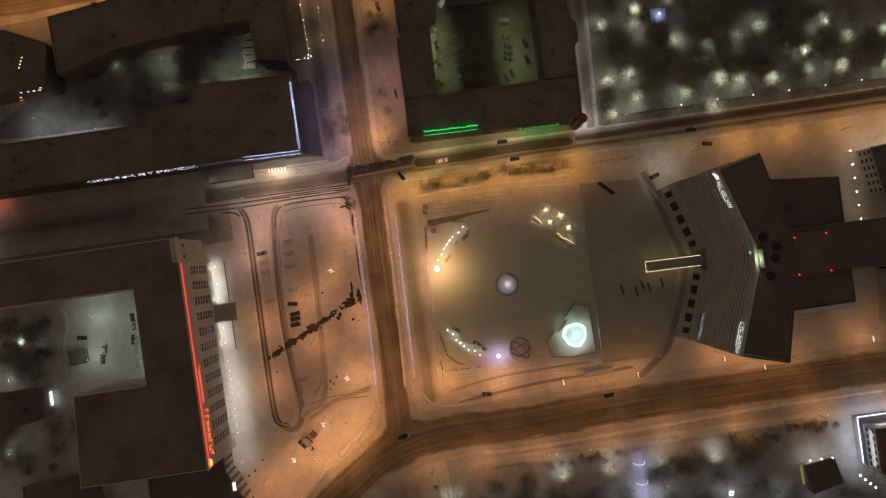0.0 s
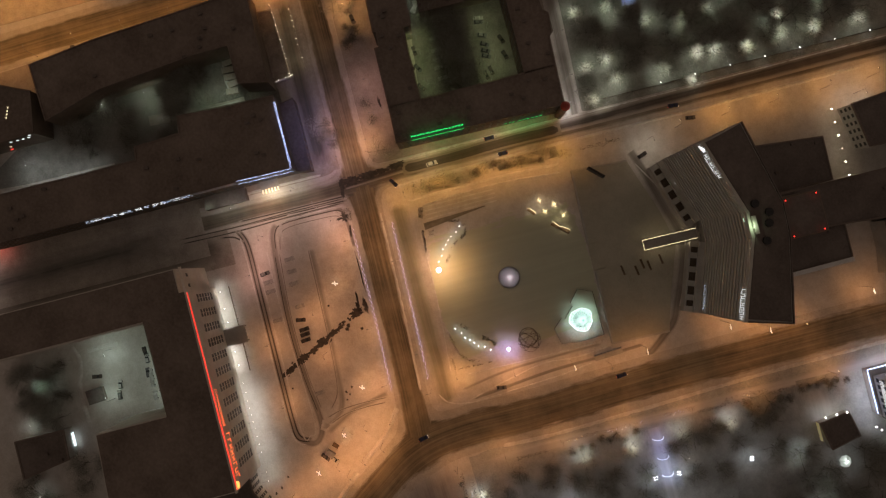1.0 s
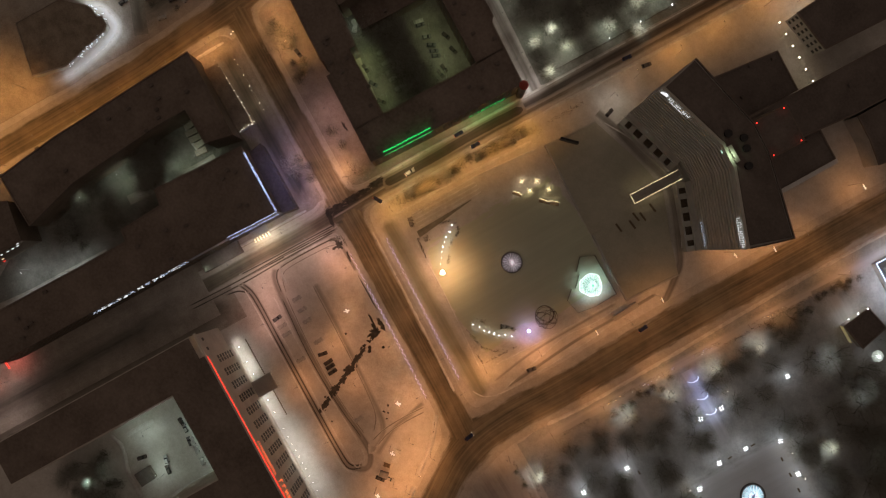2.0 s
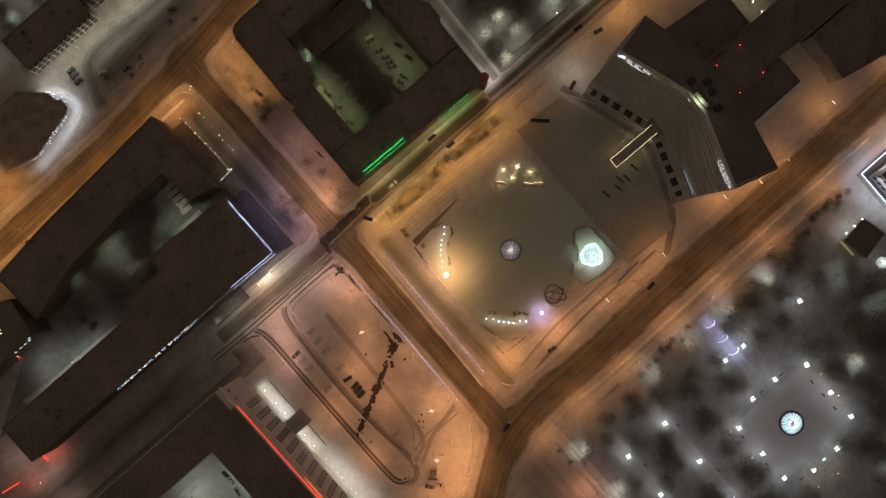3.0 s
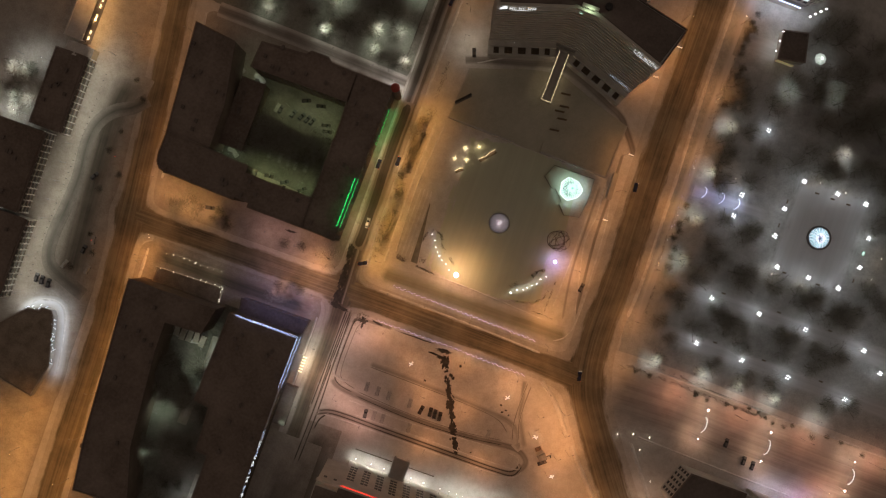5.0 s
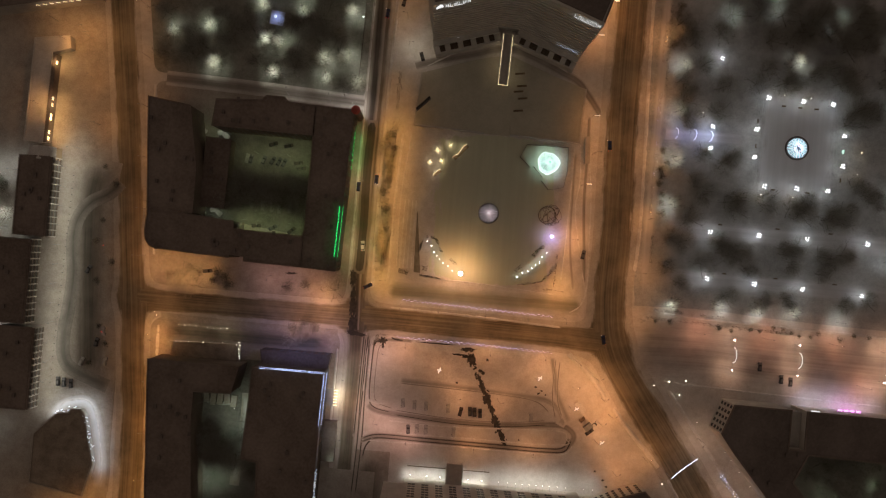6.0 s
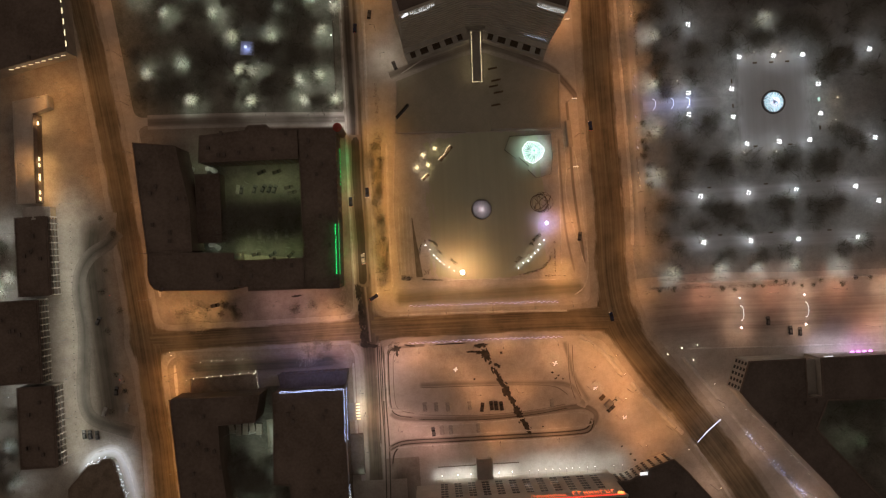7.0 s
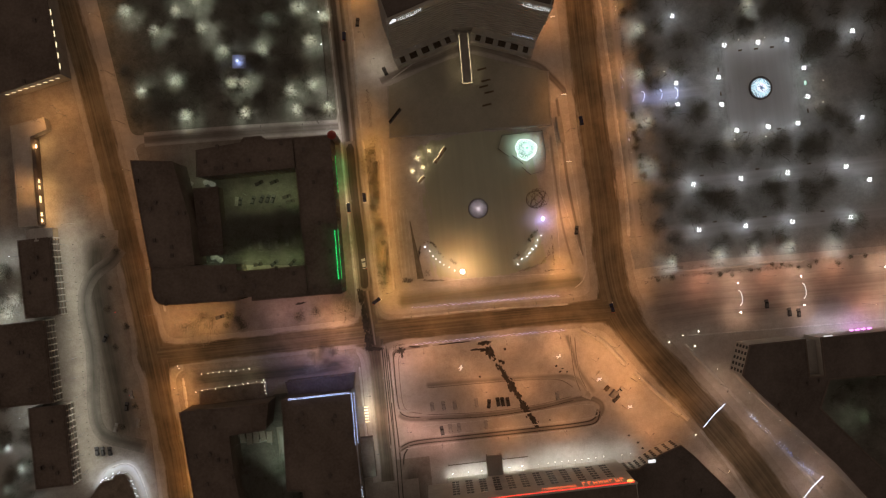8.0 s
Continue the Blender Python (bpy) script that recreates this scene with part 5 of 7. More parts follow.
def path_lamp(power, colour):
    lamp = thing("path_lamp", "single-headed path lamp under bare trees", "lamp", "path lamps")
    part("pole", tube((0, 0, 0), (0, 0, 7.4), 0.08, 0.05, 8), DARK_METAL, lamp)
    part("arm", tube((0, 0, 7.3), (0.7, 0, 7.5), 0.04, 0.03, 6), DARK_METAL, lamp)
    head = part("head", tube((0.7, 0, 7.4), (0.7, 0, 7.65), 0.26, 0.12, 12), DARK_METAL, lamp, "dark shade")
    part("lens", tube((0.7, 0, 7.30), (0.7, 0, 7.40), 0.20, 0.22, 12), LAMP_SOFT, head, "glowing lens")
    light(0.7, 0, 7.2, power, colour, 128, 0.4, 1.0, parent=lamp)
    return lamp


def globe_lamp(power, colour):
    lamp = thing("path_lamp", "slim path lamp with one white globe", "lamp", "globe lamps")
    part("pole", tube((0, 0, 0), (0, 0, 3.6), 0.06, 0.05, 8), DARK_METAL, lamp)
    part("globe", ball((0, 0, 3.8), 0.20), LAMP_SOFT, lamp, "glowing globe")
    light(0, 0, 4.5, power, colour, 150, 0.4, 1.0, parent=lamp)
    return lamp


GARDEN = [(-140.8, 78.2), (-146.9, 102.5), (-156.9, 74.8), (-137.2, 59.4), (-123.5, 102.1), (-116.5, 90.6), (-125.2, 114.6), (-136.1, 112.7), (-113.3, 73.3), (-105.2, 72.4), (-97.2, 89.6), (-92.7, 102.5), (-84.2, 67.1), (-84.2, 57.9), (-72.6, 89.6), (-68.0, 57.5), (-108.8, 57.9), (-73.8, 69.1), (-66.1, 102.4), (-160.6, 112.6), (-93.8, 116.6), (-99.3, 127.1), (-95.6, 155.5), (-87.6, 165.1), (-77.3, 106.3), (-75.3, 115), (-74.3, 129.6), (-83.7, 144.6), (-75.7, 145.9), (-75.5, 160), (-73, 180.1), (-87.7, 181.2), (-118, 140), (-150, 134), (-134, 152), (-112, 160)]
row_of(path_lamp(1150, (0.94, 1.0, 0.80)), [(x, y, 0) for x, y in GARDEN])
row_of(path_lamp(1150, (0.97, 1.0, 0.88)), [(x, y, 0) for x, y in ((89.8, -36.8), (114.5, -35.8), (132, -36.2), (148.7, -35.7), (172.4, -37.4), (85.2, 34.6), (84.6, 11.6), (86.1, 79.6), (85.2, 56.5), (142, 84.8), (108, 106), (128, 112), (160, 108), (190, 100))])
row_of(globe_lamp(120, WARM), [(x, y, 0) for x, y in ((98.1, 57.2), (136.5, 69.0), (149.3, 68.6), (129.0, 20.6), (144.6, 20.2), (174.6, 34.1), (175.9, 44.8))])

WEST_COURT = [(-239.8, -6.5), (-234.7, -19.2), (-244.9, -26.3), (-233.6, -25.2), (-233.9, -5.3), (-246.4, -16.5), (-228.8, -19.1)]
row_of(path_lamp(900, (1.0, 0.98, 0.86)), [(x, y, 0) for x, y in WEST_COURT])

# ---------------------------------------------------------------- vehicles
PAINT = [rough_mat("car_paint_" + n, c, tuple(min(1, v * 1.25) for v in c), 0.8, 5.0, 0.35, 0.2, 0.05) for n, c in (("black", (0.08, 0.07, 0.062)), ("grey", (0.12, 0.12, 0.125)), ("white", (0.42, 0.42, 0.42)), ("blue", (0.03, 0.04, 0.09)))]
SNOWED = rough_mat("car_under_snow", (0.34, 0.33, 0.32), (0.55, 0.54, 0.53), 0.8, 4.0)
RUBBER = rough_mat("tyre_rubber", (0.015, 0.015, 0.015), (0.03, 0.03, 0.03))
HEADLIGHT = glow("headlight", (1.0, 0.93, 0.8), 6.0)
TAIL = glow("tail_light", (1.0, 0.08, 0.04), 1.5)


def car(paint, label, lit=False, long=4.5):
    """A car at the origin that faces along x."""
    c = thing("car", label, "car", "cars")
    h = long / 2
    bm = box(-h, -0.88, 0.32, h, 0.88, 0.92, None, 0.16)
    part("body", bm, paint, c)
    bm = bmesh.new()
    low = [(-h + 0.35, -0.80), (h - 1.25, -0.80), (h - 1.25, 0.80), (-h + 0.35, 0.80)]
    top = [(-h + 0.85, -0.66), (h - 1.95, -0.66), (h - 1.95, 0.66), (-h + 0.85, 0.66)]
    a = [bm.verts.new((x, y, 0.90)) for x, y in low]
    b = [bm.verts.new((x, y, 1.42)) for x, y in top]
    for k in range(4):
        bm.faces.new([a[k], a[(k + 1) % 4], b[(k + 1) % 4], b[k]])
    bm.faces.new(b)
    part("cabin", bm, paint if paint is SNOWED else GLASS_DARK, c, "" if paint is SNOWED else "dark tinted windows")
    part("roof", box(-h + 0.83, -0.67, 1.40, h - 1.93, 0.67, 1.47, None, 0.03), paint, c)
    for x in (-h + 0.85, h - 0.9):
        for y in (-0.82, 0.82):
            wheel = part("wheel", tube((x, y - 0.11, 0.33), (x, y + 0.11, 0.33), 0.33, 0.33, 14), RUBBER, c)
            part("rim", tube((x, y - 0.12, 0.33), (x, y + 0.12, 0.33), 0.19, 0.19, 10), STEEL, wheel)
    for y in (-0.62, 0.62):
        part("headlight", box(h - 0.08, y - 0.17, 0.60, h + 0.02, y + 0.17, 0.75), HEADLIGHT if lit else STEEL, c)
        part("tail_light", box(-h - 0.02, y - 0.15, 0.65, -h + 0.06, y + 0.15, 0.8), TAIL if lit else DARK_METAL, c)
    return c


def park_cars(kind, places, z=0.15):
    for k, (x, y, a) in enumerate(places):
        m = pose(x, y, z, 0, 0, a)
        if k == 0:
            kind.matrix_basis = m
        else:
            copy_thing(kind, m)


park_cars(car(PAINT[0], "black car with dark windows parked on snow"), [(-5.1, -95.7, 80), (-0.6, -95.2, 95), (1.7, -95.4, 95), (4.3, -95.7, 95), (-93.3, -16.2, 40), (-110.1, -15.3, 5), (-91.2, 13.6, 10), (-92.7, 16.2, 10), (-90.3, 10.4, 10), (-105.4, 24.2, 20), (57.5, -100.2, 40), (-98, 24.0, 15), (-3.6, -191.3, 80), (-9.1, -167.5, 5), (7, -183.4, 175), (-38.2, 72.4, 110)])
park_cars(car(PAINT[1], "grey car standing on trodden snow"), [(-29.4, -106.2, 95), (-102.2, -15.6, 30), (-197.4, -97.3, 95), (-194.6, -97.6, 95), (-191.2, -98.0, 95), (47.2, -15.6, 80), (137.1, -62, 90), (147.9, -67.2, 90), (152.5, -68.1, 90), (-119.3, -15.8, 20), (-131.3, -38.9, 10), (0.4, -168.5, 175), (-49.1, 97.8, 80), (-187.7, -43, 60), (-180.9, -77.3, 80), (-109.3, 16.2, 70), (-105, 16.3, 60), (-102, 16, 65), (-99.6, 15.7, 65), (-115.5, 16.2, 80)])
park_cars(car(PAINT[2], "white car with light snow on its roof"), [(-5.7, -167.4, 178), (2.5, -182, 170), (18.8, -179.5, 90), (18.9, -172, 90), (59.7, -96.5, 40)])
park_cars(car(SNOWED, "parked car buried under a snow cover"), [(-33, -93.9, 92), (-21.8, -94.5, 92), (-27.4, -94.2, 92), (-11.2, -94.5, 92), (28.9, -95.7, 92), (-7.6, -105.7, 92), (-25.3, -105.7, 92), (-21, -105.7, 92), (-117.3, 16.4, 80), (1.1, -167.4, 175), (5.1, -167.6, 176), (11.1, -167.8, 176), (5.5, -193, 90), (-124, -100, 20), (-117, -101, 10), (-113.4, -5, 95), (-108, -5.6, 95), (-103.7, -6, 95), (-100.1, -6.4, 95), (-95.1, -5.8, 95), (-176.1, -85.9, 80), (-187.1, -86.9, 70), (-178.1, -71.8, 100)])
park_cars(car(PAINT[3], "dark car driving with its lamps lit", True), [(60.5, -55.5, 100), (-54.6, -39.5, 30), (-63.2, 7.5, 90), (-56.4, 91.6, 85), (55.5, 38, 95), (-55.0, 11.7, 270)], 0.03)
park_cars(car(PAINT[2], "pale estate car waiting on the lane", True, 4.9), [(-58.7, -20.6, 95)], 0.03)

# ---------------------------------------------------------------- trees and hedges
def bare_tree(seed, height, spread, twigs, thick=1.0, material=None, clumps=0):
    """A leafless tree: tapered trunk, forking limbs and a crown of fine twigs."""
    rng = random.Random(seed)
    if height < 6:
        tree = thing("shrub", "small leafless frosted shrub in snow", "shrub", "bare shrubs")
    else:
        tree = thing("tree", "leafless frosted deciduous tree in snow", "tree", "bare trees")
    bm, tips = bmesh.new(), []
    tube((0, 0, -0.1), (0.1, 0.05, height * 0.34), 0.20, 0.14, 7, bm)

    def limb(a, way, length, r, depth):
        b = a + way * length
        tube(a, b, r, r * 0.6, 5, bm)
        tips.append((a, b, depth))
        if depth < 2:
            for _ in range(3):
                turn = Vector((rng.gauss(0, 0.55), rng.gauss(0, 0.55), rng.gauss(0.1, 0.25)))
                limb(a.lerp(b, rng.uniform(0.55, 1.0)), (way + turn).normalized(), length * rng.uniform(0.5, 0.75), r * 0.55, depth + 1)

    for k in range(6):
        ang = k * 1.05 + rng.uniform(-0.3, 0.3)
        up = rng.uniform(0.5, 1.3)
        limb(Vector((0.08, 0.04, height * rng.uniform(0.22, 0.34))), Vector((math.cos(ang), math.sin(ang), up)).normalized(), spread * rng.uniform(0.6, 0.95), 0.09, 0)
    limb(Vector((0.1, 0.05, height * 0.33)), Vector((rng.gauss(0, 0.1), rng.gauss(0, 0.1), 1)).normalized(), height * 0.4, 0.10, 0)
    part("trunk", bm, BARK, tree)
    verts, faces = [], []
    mid, lobes = height * 0.66, []
    for k in range(7):
        ang = k * 0.9 + rng.uniform(-0.3, 0.3)
        far = spread * rng.uniform(0.35, 0.62) if k else 0.0
        lobes.append((Vector((far * math.cos(ang), far * math.sin(ang), mid + rng.uniform(-0.12, 0.16) * height)), spread * rng.uniform(0.38, 0.6)))
    for _ in range(twigs):
        c, r = rng.choice(lobes)
        off = Vector((rng.gauss(0, 0.62), rng.gauss(0, 0.62), rng.gauss(0, 0.42)))
        p = c + off * r
        way = (p - Vector((0, 0, height * 0.3))).normalized() + Vector((rng.gauss(0, 0.55), rng.gauss(0, 0.55), rng.gauss(0.1, 0.4)))
        way.normalize()
        length, r = rng.uniform(0.5, 1.4), rng.uniform(0.016, 0.034) * thick
        u = way.orthogonal().normalized()
        w = way.cross(u)
        q = p + way * length
        n = len(verts)
        for k in range(3):
            verts.append(p + (u * math.cos(2.1 * k) + w * math.sin(2.1 * k)) * r)
        verts.append(q)
        faces += [(n, n + 1, n + 3), (n + 1, n + 2, n + 3), (n + 2, n, n + 3)]
    me = bpy.data.meshes.new("crown")
    me.from_pydata([tuple(v) for v in verts], [], faces)
    me.materials.append(material or TWIG)
    crown = new("crown", me)
    crown.parent = tree
    if clumps:
        bm = bmesh.new()
        for k in range(clumps):
            ang, rise = rng.uniform(0, 6.28), rng.uniform(-0.05, 0.75)
            way = Vector((math.cos(ang), math.sin(ang), rise)).normalized()
            start = Vector((0, 0, height * rng.uniform(0.45, 0.7))) + way * spread * rng.uniform(0.05, 0.6)
            tube(start, start + way * spread * rng.uniform(0.2, 0.5), rng.uniform(0.07, 0.14), 0.04, 4, bm)
        for k in range(clumps // 2):
            c, r = rng.choice(lobes)
            p = c + Vector((rng.gauss(0, 0.9), rng.gauss(0, 0.9), rng.gauss(0, 0.3))) * r
            size = rng.uniform(0.08, 0.2)
            m = Matrix.Translation(p) @ Euler((rng.uniform(-0.5, 0.5), rng.uniform(-0.5, 0.5), rng.uniform(0, 6.3))).to_matrix().to_4x4() @ Matrix.Diagonal((size * rng.uniform(1.0, 2.4), size, size * 0.5, 1))
            bmesh.ops.create_icosphere(bm, subdivisions=1, radius=1.0, matrix=m)
        part("frost_clumps", bm, FROST, tree, "clumps of hoar frost on the twigs")["kind"] = "stuff"
    return tree


def hedge(points, width, height, seed, name="hedge", label="dark leafless clipped hedge in snow", dense=40, material=None):
    """A hedge of many short upright twigs along a way."""
    rng = random.Random(seed)
    ob = thing(name, label, "hedge", "hedges")
    verts, faces = [], []
    for a, b in zip(points, points[1:]):
        a, b = Vector(a), Vector(b)
        way = (b - a).normalized()
        side = Vector((way.y, -way.x))
        for _ in range(int((b - a).length * dense)):
            p = a.lerp(b, rng.random()) + side * rng.uniform(-width, width) / 2
            if noise.noise((p.x * 0.5, p.y * 0.5, seed * 3.1)) < -0.22:
                continue
            h = height * rng.uniform(0.5, 1.1)
            lean = Vector((rng.gauss(0, 0.22), rng.gauss(0, 0.22), h))
            r = rng.uniform(0.03, 0.07)
            n = len(verts)
            base = Vector((p.x, p.y, 0.12))
            verts += [base + Vector((r, 0, 0)), base + Vector((-r * 0.5, r, 0)), base + Vector((-r * 0.5, -r, 0)), base + lean]
            faces += [(n, n + 1, n + 3), (n + 1, n + 2, n + 3), (n + 2, n, n + 3)]
    me = bpy.data.meshes.new("branchwork")
    me.from_pydata([tuple(v) for v in verts], [], faces)
    me.materials.append(material or HEDGE)
    twigs = new("branchwork", me)
    twigs.parent = ob
    twigs["kind"] = "stuff"
    return ob


TREES = [bare_tree(100 + k, *kind) for k, kind in enumerate(((9.0, 5.2, 3000, 1.45, TWIG_DARK), (11.0, 6.0, 3800, 1.45, TWIG_DARK), (5.5, 2.6, 1000), (10.0, 5.6, 3400, 1.45, TWIG_DARK), (5.8, 4.6, 900, 1.5, TWIG_PALE, 110), (9.5, 7.5, 1500, 2.4, TWIG_PALE)))]
TREE_SPOTS = []


def plant(rng, x, y, kinds=(0, 1, 2, 3), size=(0.8, 1.2)):
    k = rng.choice(kinds)
    s = rng.uniform(*size)
    m = pose(x, y, 0.1, 0, 0, rng.uniform(0, 360)) @ Matrix.Diagonal((s, s, s * rng.uniform(0.85, 1.1), 1))
    TREE_SPOTS.append((x, y))
    if TREES[k].get("used"):
        t = copy_thing(TREES[k], m)
        t.scale = m.to_scale()
    else:
        TREES[k].matrix_basis = m
        TREES[k]["used"] = 1
    return m


def grove(seed, x0, y0, x1, y1, count, free, apart, clear=3.0, lamps=(), size=(0.8, 1.25), kinds=(0, 1, 2, 3)):
    rng, made, tries = random.Random(seed), [], 0
    while len(made) < count and tries < count * 60:
        tries += 1
        x, y = rng.uniform(x0, x1), rng.uniform(y0, y1)
        if any(a <= x <= c and b <= y <= d for a, b, c, d in free):
            continue
        if any((x - a) ** 2 + (y - b) ** 2 < clear**2 for a, b in lamps) or any((x - a) ** 2 + (y - b) ** 2 < apart**2 for a, b in made):
            continue
        made.append((x, y))
        plant(rng, x, y, kinds, size)


PATHS = [(80, 39.0, 122, 53.5), (119, 17, 173, 72), (80, -4.5, 236, 6.5), (80, -27.5, 236, -17.5), (74, -41, 82, 330), (78, 110, 330, 330), (138, 80, 150, 92)]
PARK_NORTH = [(83.7, 99.0), (89.2, 95.8), (85.1, 90.3), (90.5, 89.8), (86.5, 72.0), (90.6, 67.4), (87.9, 62.0), (96.8, 80.1), (106.9, 70.2), (105.0, 58.0), (122.4, 73.0), (127.0, 80.7), (138.4, 75.3), (134.1, 73.7), (142.8, 75.4), (154.5, 82.2), (150.4, 79.5), (158.6, 83.4), (162.7, 76.9), (168.2, 74.8), (165.5, 80.2), (175.1, 66.7), (171.0, 63.9), (179.7, 61.3), (173.7, 59.1), (181.9, 66.7), (167.7, 57.1), (184.6, 85.7), (183.8, 77.0), (164.3, 95.1), (175.0, 95.2), (142.8, 98.4), (113.7, 37.3), (108.9, 34.0), (98.8, 37.2), (90.6, 52.5)]
PARK_SOUTH = [(96.7, 23.9), (99.9, 16.7), (104.0, 19.9), (112.4, 15.4), (117.1, 12.2), (119.2, 17.0), (130.9, 15.7), (143.7, 15.0), (148.6, 12.9), (150.5, 17.7), (164.2, 15.1), (168.3, 11.9), (171.6, 16.5), (160.9, 11.0), (179.5, 24.4), (174.0, 28.2), (183.9, 21.2), (87.0, -3.6), (92.9, -5.2), (112.5, -5.7), (119.8, -8.1), (115.5, -10.0), (109.2, -3.5), (125.5, -15.4), (141.0, -4.5), (145.1, -7.2), (147.9, -3.4), (146.0, -13.1), (160.1, -6.6), (164.8, -9.8), (170.2, -5.2), (161.2, -15.2), (85.9, -17.7), (93.5, -24.9), (116.1, -29.2), (134.3, -29.4), (145.2, -28.0), (173.0, -29.3), (183.9, -25.7), (94.5, 6.9), (103.0, -14.9)]
for k, (x, y) in enumerate(PARK_NORTH + PARK_SOUTH):
    plant(random.Random(700 + k), x, y, (0, 1, 3), (0.78, 1.08))
grove(1, 188, -40, 225, 113, 24, PATHS, 5.2, 5.0, PARK, (1.0, 1.4), (0, 1, 3))
grove(13, 80, 88, 186, 113, 14, PATHS, 5.2, 5.0, PARK, (1.0, 1.4), (0, 1, 3))
for k, (x, y) in enumerate(((142, 87), (92, -35), (113, -34), (131, -34), (150, -34), (88, 33), (88, 13), (89, 79), (88, 57), (139, 83))):
    plant(random.Random(40 + k), x, y, (4,), (0.8, 1.0))
for k, (x, y) in enumerate(((-97.7, 97.6), (-85.8, 84.3), (-79, 75.5), (-88.4, 97), (-85.4, 119.7), (-80, 124), (-95.9, 137), (-89.8, 138), (-83, 152), (-79.8, 168), (-80, 174), (-96.4, 64.4), (-100, 82), (-84, 112), (-91, 108))):
    plant(random.Random(240 + k), x, y, (0, 1, 3), (1.1, 1.5))
grove(15, 112, 100, 190, 150, 22, [(111, 118, 123, 130)], 5.6, 4.0, (), (0.9, 1.2), (0, 1, 3))
grove(2, -164, 54, -72, 160, 48, [(-114, 77, -102, 91)], 5.6, 6.6, GARDEN, (0.85, 1.15), (0, 1, 3))
for k, (x, y) in enumerate(GARDEN):
    plant(random.Random(60 + k), x + 1.8 * math.cos(2.4 * k), y + 1.8 * math.sin(2.4 * k), (4,), (0.75, 1.05))
rng = random.Random(5)
for x, y in ((-51, 6), (-50.5, 18.5), (-48.3, 33.4), (-48.2, -11.2), (-49, -24.4), (-47.4, 27.2), (-49.5, -2), (-49, 12)):
    plant(rng, x + rng.uniform(-1, 1), y, (2,), (0.6, 0.9))
for x, y in ((-81.8, -66), (-85, -62.5), (-84.2, -41.6), (-139, -38), (-126, -38.5), (-92, -42.5), (-135, -40), (-122, -41), (-143, -41), (-148, -42), (-137, -43), (-128, -43), (-88, -62), (-78, -61), (-83, -60), (-120, -44)):
    plant(rng, x, y, (2,), (0.7, 1.1))
for k, (x, y) in enumerate(((-140.7, -41.3), (-136.6, -46.2), (-87.0, -65.4), (-70.1, -42.5), (-144.7, -44.6))):
    plant(random.Random(90 + k), x, y, (5,), (0.6, 0.8))
for k, (x, y) in enumerate(((-124, -110), (-119, -113), (-122, -118), (-115, -118))):
    plant(random.Random(190 + k), x, y, (2,), (0.9, 1.2))
grove(3, -122, -6, -88, 7, 18, [], 4.2, 2)
grove(4, -19, -226, 10, -203, 14, [], 4, 2)
grove(14, 30, -235, 54, -192, 9, [], 5, 2)
grove(5, -124, -172, -100, -112, 18, [], 4.5, 2)
grove(6, 80, 84, 84, 136, 10, [], 3, 1, (), (0.6, 0.9), (2,))
grove(8, -186, -88, -174, 10, 9, [], 8, 3, (), (0.5, 0.8), (2,))
for k, (x, y) in enumerate(WEST_COURT):
    plant(random.Random(500 + k), x + 1.4, y - 1.0, (4,), (0.8, 1.1))
for k in range(26):
    plant(random.Random(540 + k), -50.2 + 2.6 * math.sin(7.1 * k), -34 + 2.9 * k, (5,), (0.26, 0.42))
grove(9, -240, -70, -226, 6, 9, [], 4, 2, (), (0.7, 1.0))
grove(16, -240, -128, -225, -74, 11, [], 4, 2, (), (0.8, 1.1), (0, 1, 3))
grove(10, 84, -46, 200, -42.5, 16, [], 4, 1, (), (0.35, 0.6), (2,))
grove(12, 160, -132, 240, -104, 24, [(155, -140, 175, -118), (160, -140, 190, -128)], 5, 2)
grove(11, 80, 6, 83.5, 40, 8, [], 3.4, 1, (), (0.6, 0.8), (2,))

# ---------------------------------------------------------------- the square
BASIN = rough_mat("dark_stone_rim", (0.07, 0.06, 0.06), (0.14, 0.13, 0.12))
fountain = thing("fountain_dome", "round fountain basin under a dome of white light strings", "fountain", at=(0.1, 0.3, 0.15))
bm = bmesh.new()
n = 48
for r0, r1, h in ((4.6, 4.95, 0.5),):
    ring = [[bm.verts.new((r * math.cos(2 * math.pi * k / n), r * math.sin(2 * math.pi * k / n), z)) for k in range(n)] for r, z in ((r0, 0), (r0, h), (r1, h), (r1, 0))]
    for i in range(4):
        for k in range(n):
            bm.faces.new([ring[i][k], ring[(i + 1) % 4][k], ring[(i + 1) % 4][(k + 1) % n], ring[i][(k + 1) % n]])
bmesh.ops.recalc_face_normals(bm, faces=bm.faces)
part("basin", bm, BASIN, fountain, "dark stone rim")
part("floor", tube((0, 0, 0.0), (0, 0, 0.12), 4.6, 4.6, 48), BARE, fountain)
rng = random.Random(11)
for k in range(20):
    ang = 2 * math.pi * k / 20
    bm = bmesh.new()
    for i in range(9):
        s0, s1 = i / 9, (i + 1.02) / 9
        q = [(4.3 * math.cos(s * math.pi / 2) * math.cos(ang), 4.3 * math.cos(s * math.pi / 2) * math.sin(ang), 0.4 + 2.3 * math.sin(s * math.pi / 2)) for s in (s0, s1)]
        tube(q[0], q[1], 0.07, 0.07, 5, bm)
    part("light_string", bm, LED_DOME, fountain)
part("finial", ball((0, 0, 2.8), 0.35), LED_DOME, fountain)

